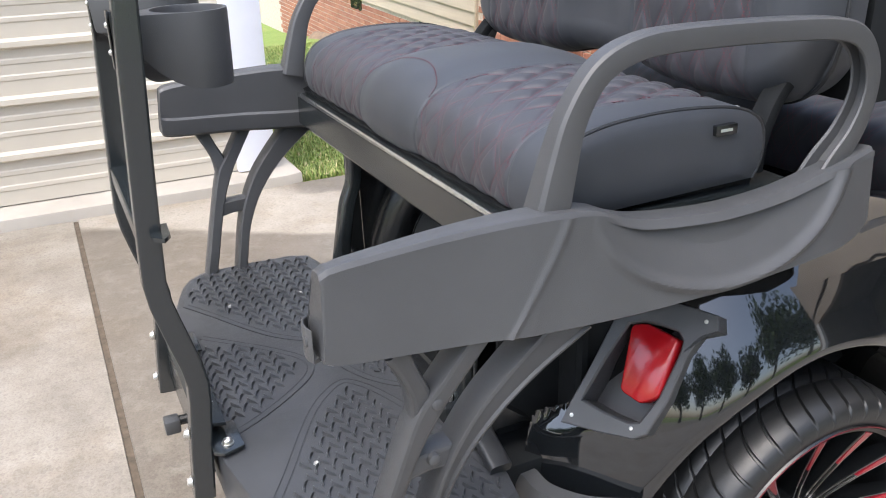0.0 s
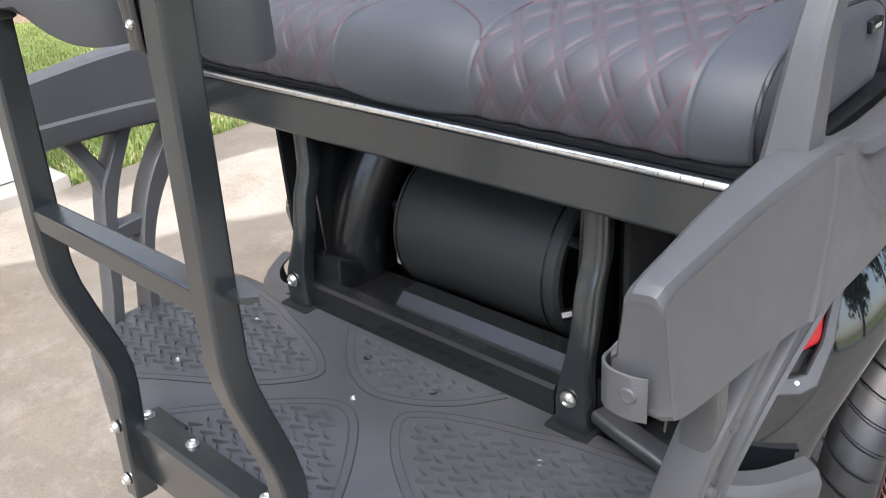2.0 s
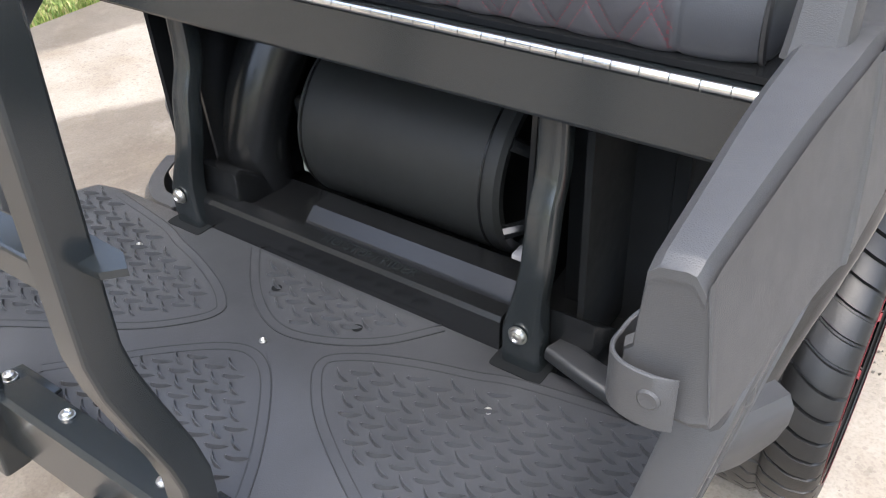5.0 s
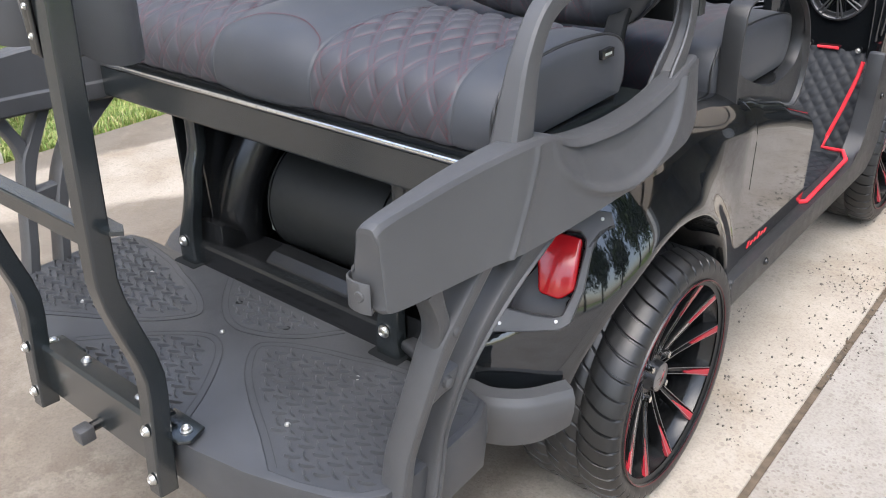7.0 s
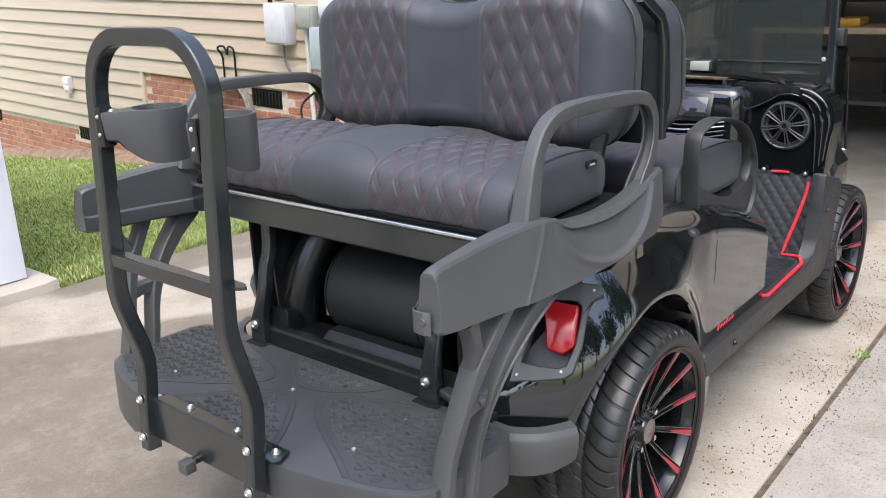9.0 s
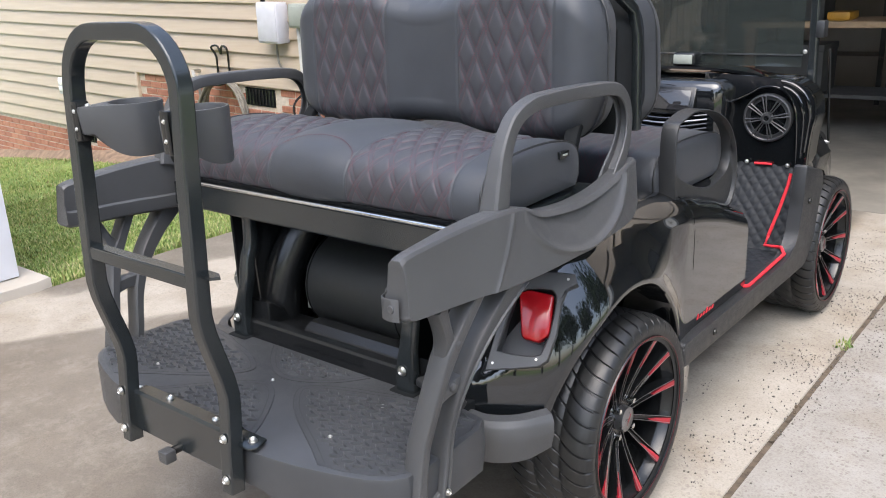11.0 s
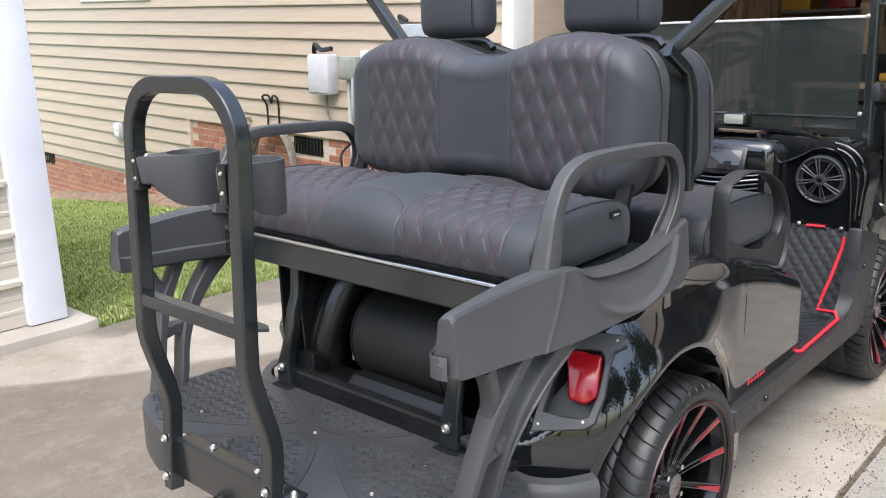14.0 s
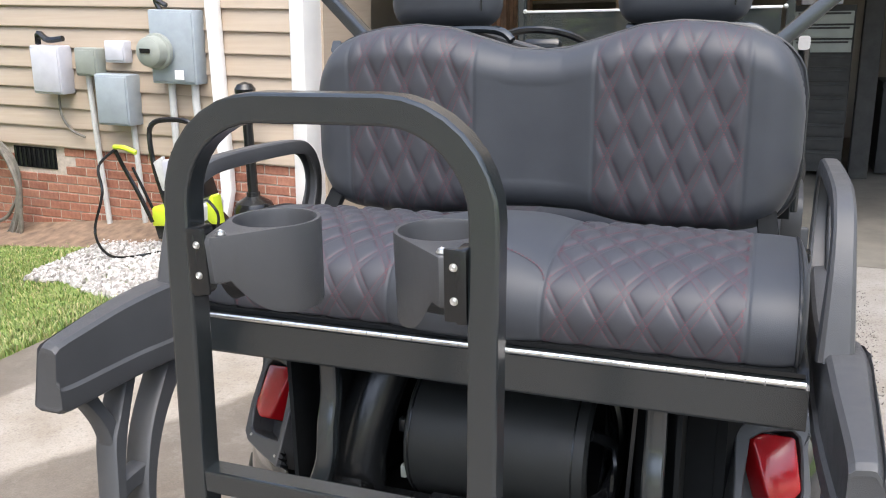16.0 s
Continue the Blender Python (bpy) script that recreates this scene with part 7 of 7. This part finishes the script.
# ---- beside the house ----
def pressure_washer():
    w = empty("pressure_washer", "lime green, white and black pressure washer with an upright handle", "pressure washer")
    g = lawn_height(-3.0, 2.78)
    part("base", slab([(-3.18, g + 0.05), (-3.20, 0.06), (-3.16, 0.10), (-2.84, 0.12), (-2.80, 0.08), (-2.80, g + 0.05)], 1, 2.66, 2.92, 0.01), shell_black, w)
    part("shell", slab([(-3.10, 0.10), (-3.08, 0.20), (-3.02, 0.245), (-2.86, 0.26), (-2.82, 0.20), (-2.83, 0.11)], 1, 2.665, 2.90, 0.012), meter_white, w, "white plastic shell")
    part("bumper", slab([(-3.20, 0.06), (-3.19, 0.185), (-3.07, 0.175), (-3.04, 0.07)], 1, 2.64, 2.80, 0.015), lime, w, "lime green bumper")
    part("bumper", slab([(-2.86, 0.08), (-2.85, 0.20), (-2.80, 0.265), (-2.78, 0.26), (-2.765, 0.08)], 1, 2.72, 2.82, 0.015), lime, w, "lime green bumper")
    part("hood", slab([(-3.01, 0.235), (-2.995, 0.36), (-2.86, 0.375), (-2.825, 0.255)], 1, 2.67, 2.86, 0.012), shell_black, w)
    for u0, u1, z0 in ((-3.125, -2.995, 0.25), (-2.975, -2.85, 0.365)):
        tank = part("detergent_tank", slab([(u0 + 0.02, z0), (u0, 0.46), (u0 + 0.012, 0.48), (u1 - 0.012, 0.48), (u1, 0.46), (u1 - 0.01, z0)], 1, 2.70, 2.83, 0.012), meter_white, w, "white detergent bottle")
        part("tank_cap", lathe([(0, 0), (0, 0.032), (0.05, 0.028), (0.05, 0)], 14, axis=2, at=((u0 + u1) / 2, 2.765, 0.478)), shell_black, tank)
    part("handle_tube", tube(curve([(-3.10, 2.72, 0.08), (-3.19, 2.72, 0.40), (-3.225, 2.74, 0.62), (-3.20, 2.75, 0.70), (-3.12, 2.76, 0.725), (-2.97, 2.76, 0.725), (-2.905, 2.76, 0.69), (-2.91, 2.77, 0.60), (-2.98, 2.79, 0.40)], 6), 0.017, 8), shell_black, w)
    part("hose_reel", slab([(-3.17, 0.28), (-3.20, 0.46), (-3.13, 0.50), (-3.09, 0.28)], 1, 2.71, 2.75, 0.006), conduit, w, "grey bracket")
    part("spray_wand", tube(curve([(-3.19, 2.64, 0.09), (-3.26, 2.62, 0.28), (-3.33, 2.60, 0.44), (-3.36, 2.57, 0.56)], 5), 0.013, 8), shell_black, w)
    part("spray_wand", tube([(-3.16, 2.66, 0.10), (-3.29, 2.63, 0.44)], 0.009, 8), shell_black, w)
    part("trigger", tube(curve([(-3.36, 2.57, 0.575), (-3.28, 2.56, 0.575), (-3.20, 2.57, 0.545)], 4), 0.016, 8), lime, w, "yellow-green trigger grip")
    part("cable", tube(curve([(-3.36, 2.57, 0.56), (-3.44, 2.50, 0.46), (-3.40, 2.46, 0.30), (-3.44, 2.40, 0.06), (-3.30, 2.36, g + 0.01), (-3.10, 2.45, g + 0.012), (-3.0, 2.62, g + 0.02)], 6), 0.009, 6), shell_black, w)
    part("cable", tube(curve([(-2.80, 2.66, 0.24), (-2.72, 2.60, 0.26), (-2.66, 2.60, 0.18), (-2.70, 2.62, 0.06), (-2.78, 2.66, 0.02)], 6), 0.009, 6), shell_black, w)
    for x in (-3.20, -2.76):
        part("wheel", lathe([(-0.02, 0.0), (-0.02, 0.075), (-0.012, 0.088), (0.012, 0.088), (0.02, 0.075), (0.02, 0.0)], 24, at=(x, 2.87, g + 0.088)), shell_black, w)
    return w


pressure_washer()


def ash_post():
    a = empty("ash_post", "black plastic ash post with a ball top and yellow band", "ash post")
    x, y, g = -2.61, 2.92, -0.06
    part("base", lathe([(g, 0.0), (g, 0.125), (0.155, 0.13), (0.195, 0.112), (0.225, 0.06), (0.235, 0.045), (0.262, 0.042), (0.265, 0.034)], 28, axis=2, at=(x, y, 0)), shell_black, a)
    part("neck", lathe([(0.255, 0.034), (0.86, 0.031)], 18, axis=2, at=(x, y, 0)), shell_black, a)
    part("band", lathe([(0.49, 0.0355), (0.525, 0.035)], 18, axis=2, at=(x, y, 0)), orange, a, "yellow band")
    part("ball", lathe([(0.85, 0.0), (0.845, 0.035), (0.87, 0.062), (0.91, 0.066), (0.94, 0.045), (0.955, 0.0)], 24, axis=2, at=(x, y, 0)), shell_black, a)
    return a


ash_post()


def hose_hanger():
    """A wrought hook with a loose coil of hose on the wall."""
    h = empty("hose_hanger", "wrought iron hose hanger with a loosely coiled garden hose", "hose")
    hook = bmesh.new()
    for du in (-0.085, 0.085):
        tube([HOUSE @ Vector(p) for p in curve([(-5.05 + du, WALL - 0.03, 0.309), (-5.05 + du, WALL - 0.03, 0.544), (-5.05 + du * 1.3, WALL - 0.06, 0.632), (-5.05 + du * 0.4, WALL - 0.05, 0.649), (-5.055, WALL - 0.04, 0.579)], 5)], 0.010, 6, bm=hook)
    tube([HOUSE @ Vector(p) for p in curve([(-5.157, WALL - 0.03, 0.368), (-5.101, WALL - 0.12, 0.319), (-4.978, WALL - 0.12, 0.321), (-4.925, WALL - 0.03, 0.372)], 5)], 0.010, 6, bm=hook)
    part("hook", hook, shell_black, h)
    rnd = random.Random(4)
    for k in range(7):
        r1, r2 = 0.28 + 0.05 * rnd.random() + 0.012 * k, 0.32 + 0.05 * rnd.random() + 0.025 * k
        pts = []
        for i in range(20):
            a = 2 * math.pi * i / 20
            pts.append(HOUSE @ Vector((-5.013 + 0.03 * rnd.random() + r1 * math.sin(a), WALL - 0.06 - 0.012 * k - 0.03 * (1 - math.cos(a)), 0.354 - r2 * 0.95 + r2 * math.cos(a))))
        part("hose_loop", tube(curve(pts, 3, closed=True), 0.014, 6, closed=True, cap=False), hose_mat, h)
    part("hose_tail", tube([HOUSE @ Vector(p) for p in curve([(-5.382, WALL - 0.08, 0.365), (-5.34, WALL - 0.08, 0.003), (-5.232, WALL - 0.12, -0.341), (-4.986, WALL - 0.25, -0.439), (-4.666, WALL - 0.4, -0.38)], 5)], 0.014, 6), hose_mat, h)
    part("tap", tube([HOUSE @ Vector(p) for p in ((-5.422, WALL - 0.01, 0.406), (-5.412, WALL - 0.10, 0.409), (-5.379, WALL - 0.11, 0.349))], 0.018, 8), steel, h, "brass and steel tap")
    return h


hose_hanger()


def scatter(n, region, seed):
    rnd = random.Random(seed)
    xs = [p[0] for p in region]
    ys = [p[1] for p in region]
    out = []
    while len(out) < n:
        p = (rnd.uniform(min(xs), max(xs)), rnd.uniform(min(ys), max(ys)))
        if inside(p, region):
            out.append(p)
    return out, rnd


def stones(name, n, region, size, mat, label, height, seed, cat):
    pts, rnd = scatter(n, region, seed)
    V, F = [], []
    base = [(1, 0, 0), (-1, 0, 0), (0, 1, 0), (0, -1, 0), (0, 0, 1), (0, 0, -1), (0.6, 0.6, 0.5), (-0.6, -0.6, 0.5)]
    tri = [(0, 6, 4), (6, 2, 4), (2, 1, 4), (1, 7, 4), (7, 3, 4), (3, 0, 4), (0, 2, 6), (1, 3, 7), (0, 5, 2), (2, 5, 1), (1, 5, 3), (3, 5, 0)]
    for x, y in pts:
        s = size * (rnd.uniform(0.5, 1.4) if size > 0.01 else 0.35 + 1.9 * rnd.random() ** 3)
        if size < 0.01 and noise.noise((x * 3.1, y * 3.1, 5.0)) + 0.6 * noise.noise((x * 11, y * 11, 9.0)) < rnd.uniform(-0.5, 0.4):
            continue
        rot = Euler((rnd.uniform(0, 6), rnd.uniform(0, 6), rnd.uniform(0, 6))).to_matrix()
        b = len(V)
        sq = Vector((rnd.uniform(0.7, 1.2), rnd.uniform(0.6, 1.0), rnd.uniform(0.5, 0.8)))
        z = height(x, y)
        for c in base:
            q = rot @ Vector((c[0] * sq.x * s, c[1] * sq.y * s, c[2] * sq.z * s))
            V.append((x + q.x, y + q.y, z + q.z))
        F += [tuple(b + i for i in t) for t in tri]
    me = bpy.data.meshes.new(name)
    me.from_pydata(V, [], F)
    me.materials.append(mat)
    return tagged(new(name, me), label, cat, kind="stuff")


gravel_bed = [(-2.60, 1.60), (-2.81, 1.68), (-3.23, 1.90), (-3.58, 1.92), (-3.70, 2.22), (-3.76, 2.60), (-3.80, 2.96), (-3.66, 3.25), (-2.55, 3.30), (-2.52, 1.80)]
stones("gravel_bed", 4600, gravel_bed, 0.019, gravel_mat, "bed of broken white stone beside the house", lambda x, y: lawn_height(x, y) + 0.010, 7, "gravel")
stones("grit", 6500, [(0.42, 0.45), (0.45, 2.9), (0.95, 2.9), (0.90, 1.6), (0.76, 0.6), (0.66, 0.2)], 0.0022, grit_mat, "dark grit scattered on the driveway", lambda x, y: GZ + 0.002, 8, "grit")
stones("loose_grit", 1500, [(0.60, -0.6), (0.45, 2.9), (1.9, 2.9), (1.7, -0.6)], 0.0021, grit_mat, "sparse dark grit on the paler slab", lambda x, y: GZ + 0.001, 18, "grit")
stones("joint_pebbles", 260, [(0.728, -1.8), (0.728, 3.0), (0.753, 3.0), (0.753, -1.8)], 0.005, joint_dirt, "small stones in the driveway joint", lambda x, y: GZ - 0.006, 9, "grit")
soil = bmesh.new()
us = [-12 + 0.5 * i for i in range(24)]
rows = []
for u in us:
    row = []
    for v in (0.0, 0.2, 0.36, 0.52):
        p = HOUSE @ Vector((u, WALL - v * max(0.3, min(1.0, (u + 8.6) / 3.0)) - 0.06 * noise.noise((u * 1.7, v, 3)), 0))
        row.append(soil.verts.new((p.x, p.y, lawn_height(max(p.x, -14), p.y) + (0.10 - 0.25 * v) + 0.012 * noise.noise((u * 2, v * 3, 1)))))
    rows.append(row)
for a, b in zip(rows, rows[1:]):
    for j in range(3):
        soil.faces.new((a[j], b[j], b[j + 1], a[j + 1]))
tagged(part("soil_strip", soil, mulch, None, "bare brown soil strip along the house wall", "stuff"), category="soil")


def grass(name, n, region, seed, tall, label, height=None):
    pts, rnd = scatter(n, region, seed)
    V, F = [], []
    for x, y in pts:
        if name == "grass" and y > WALL - 0.40 * max(0.35, min(1.0, (x + 8.6) / 3.0)) + 0.14 * noise.noise((x * 1.9, y, 5)) and rnd.random() < 0.94:
            continue
        if name == "grass" and (inside((x, y), gravel_bed) and rnd.random() < 0.97):
            continue
        h = tall * rnd.uniform(0.5, 1.3)
        a = rnd.uniform(0, 2 * math.pi)
        w = 0.0028 * rnd.uniform(0.7, 1.5)
        lean = rnd.uniform(0.1, 0.9) * h
        dx, dy = math.cos(a), math.sin(a)
        z = (height or lawn_height)(x, y) - 0.004
        b = len(V)
        px, py = -dy * w, dx * w
        V += [(x - px, y - py, z), (x + px, y + py, z), (x + px * 0.8 + dx * lean * 0.35, y + py * 0.8 + dy * lean * 0.35, z + h * 0.6), (x - px * 0.8 + dx * lean * 0.35, y - py * 0.8 + dy * lean * 0.35, z + h * 0.6), (x + dx * lean, y + dy * lean, z + h * 0.95)]
        F += [(b, b + 1, b + 2, b + 3), (b + 3, b + 2, b + 4)]
    me = bpy.data.meshes.new(name)
    me.from_pydata(V, [], F)
    me.materials.append(blade_mat)
    return tagged(new(name, me), label, "grass", kind="stuff")


grass("grass", 60000, [(-2.535, 0.04), (-2.56, 3.0), (-5.5, 3.1), (-5.5, 0.04)], 11, 0.024, "short uneven lawn grass")
grass("far_grass", 38000, [(-5.4, 0.1), (-5.4, 3.2), (-11.0, 4.1), (-11.0, 0.1)], 12, 0.030, "lawn grass further from the drive")
grass("edge_grass", 5000, [(-2.50, 0.06), (-2.515, 1.6), (-2.75, 1.6), (-2.80, 0.06)], 13, 0.045, "longer straw-coloured grass along the drive's edge")
grass("joint_grass", 60, [(0.70, 1.32), (0.76, 1.32), (0.76, 1.40), (0.70, 1.40)], 14, 0.030, "grass tuft in the driveway joint", lambda x, y: GZ - 0.01)


# trees behind the camera, seen in the paint
def far_tree(x, y, h, seed):
    rnd = random.Random(seed)
    t = empty("tree", "full green deciduous tree across the road", "tree", "trees across the road")
    part("trunk", tube(curve([(x, y, -0.3), (x + 0.1, y, h * 0.25), (x - 0.1, y + 0.1, h * 0.6)], 4), 0.22, 8, taper=lambda q: 1 - 0.6 * q), bark, t)
    V, F = [], []
    for k in range(2600):
        a, e = rnd.uniform(0, 6.283), rnd.uniform(-1, 1)
        r = (rnd.random() ** 0.4) * h * 0.33 * (0.75 + 0.35 * math.sin(3 * a + seed) * math.cos(4 * e))
        cx, cy = x + r * math.cos(a) * math.sqrt(1 - e * e), y + r * math.sin(a) * math.sqrt(1 - e * e)
        cz = h * 0.62 + r * e * 1.25
        s = 0.22 * rnd.uniform(0.5, 1.3)
        m = Euler((rnd.uniform(0, 6), rnd.uniform(0, 6), 0)).to_matrix()
        b = len(V)
        for q in ((-s, 0, 0), (0, -s * 0.6, 0), (s, 0, 0.1 * s), (0, s * 0.6, 0)):
            p = m @ Vector(q)
            V.append((cx + p.x, cy + p.y, cz + p.z))
        F.append((b, b + 1, b + 2, b + 3))
    me = bpy.data.meshes.new("crown")
    me.from_pydata(V, [], F)
    me.materials.append(foliage_mat)
    c = new("crown", me)
    c.parent = t
    return t


rnd = random.Random(21)
for k in range(9):
    far_tree(-16 + 5.2 * k + rnd.uniform(-1.5, 1.5), -24 + rnd.uniform(-4, 4), rnd.uniform(5.5, 9), 30 + k)
for k in range(8):
    far_tree(12.5 + rnd.uniform(-1.5, 2.5), -13 + 3.6 * k, rnd.uniform(5.5, 9), 50 + k)

# ---- bricks of the house's base, last ----
def brick_mesh(seed, length=0.177):
    rnd = random.Random(seed)
    bm = box(0, length, -0.016, 0.03, 0, 0.057, 0.004, 1)
    for v in bm.verts:
        v.co += Vector([rnd.uniform(-0.0016, 0.0016) for _ in range(3)])
    finish(bm, False)
    me = bpy.data.meshes.new("brick")
    bm.to_mesh(me)
    bm.free()
    me.materials.append(brick_mat)
    return me


brick_meshes = [brick_mesh(k) for k in range(4)]
brick_count = 0
rnd = random.Random(5)
joined = bmesh.new()
for row in range(26):
    z = SILL - 0.067 * (row + 1)
    for col in range(70):
        u = U_END + 0.03 - 0.186 * (col + 1) - (0.093 if row % 2 else 0)
        if u < BRICK_U + 0.05 and z > -0.44:
            continue
        if any(a - 0.17 < u < b and c - 0.05 < z < d for a, b, c, d in ((-4.797, -4.402, 0.148, 0.302), (-7.92, -7.489, -0.519, -0.366))):
            continue
        p = HOUSE @ Vector((u, WALL + 0.012, z))
        if p.z < lawn_height(max(p.x, -14), p.y) - 0.20 or u < -14:
            continue
        if brick_count < 300 and u > -7.6:
            b = new("brick", rnd.choice(brick_meshes))
            b.matrix_world = HOUSE @ Matrix.Translation((u, WALL + 0.012, z))
            b.parent = house
            brick_count += 1
        else:
            t = rnd.choice(brick_meshes).copy()
            t.transform(HOUSE @ Matrix.Translation((u, WALL + 0.012, z)))
            joined.from_mesh(t)
            bpy.data.meshes.remove(t)
part("far_bricks", joined, brick_mat, house, kind="stuff", smooth=False)
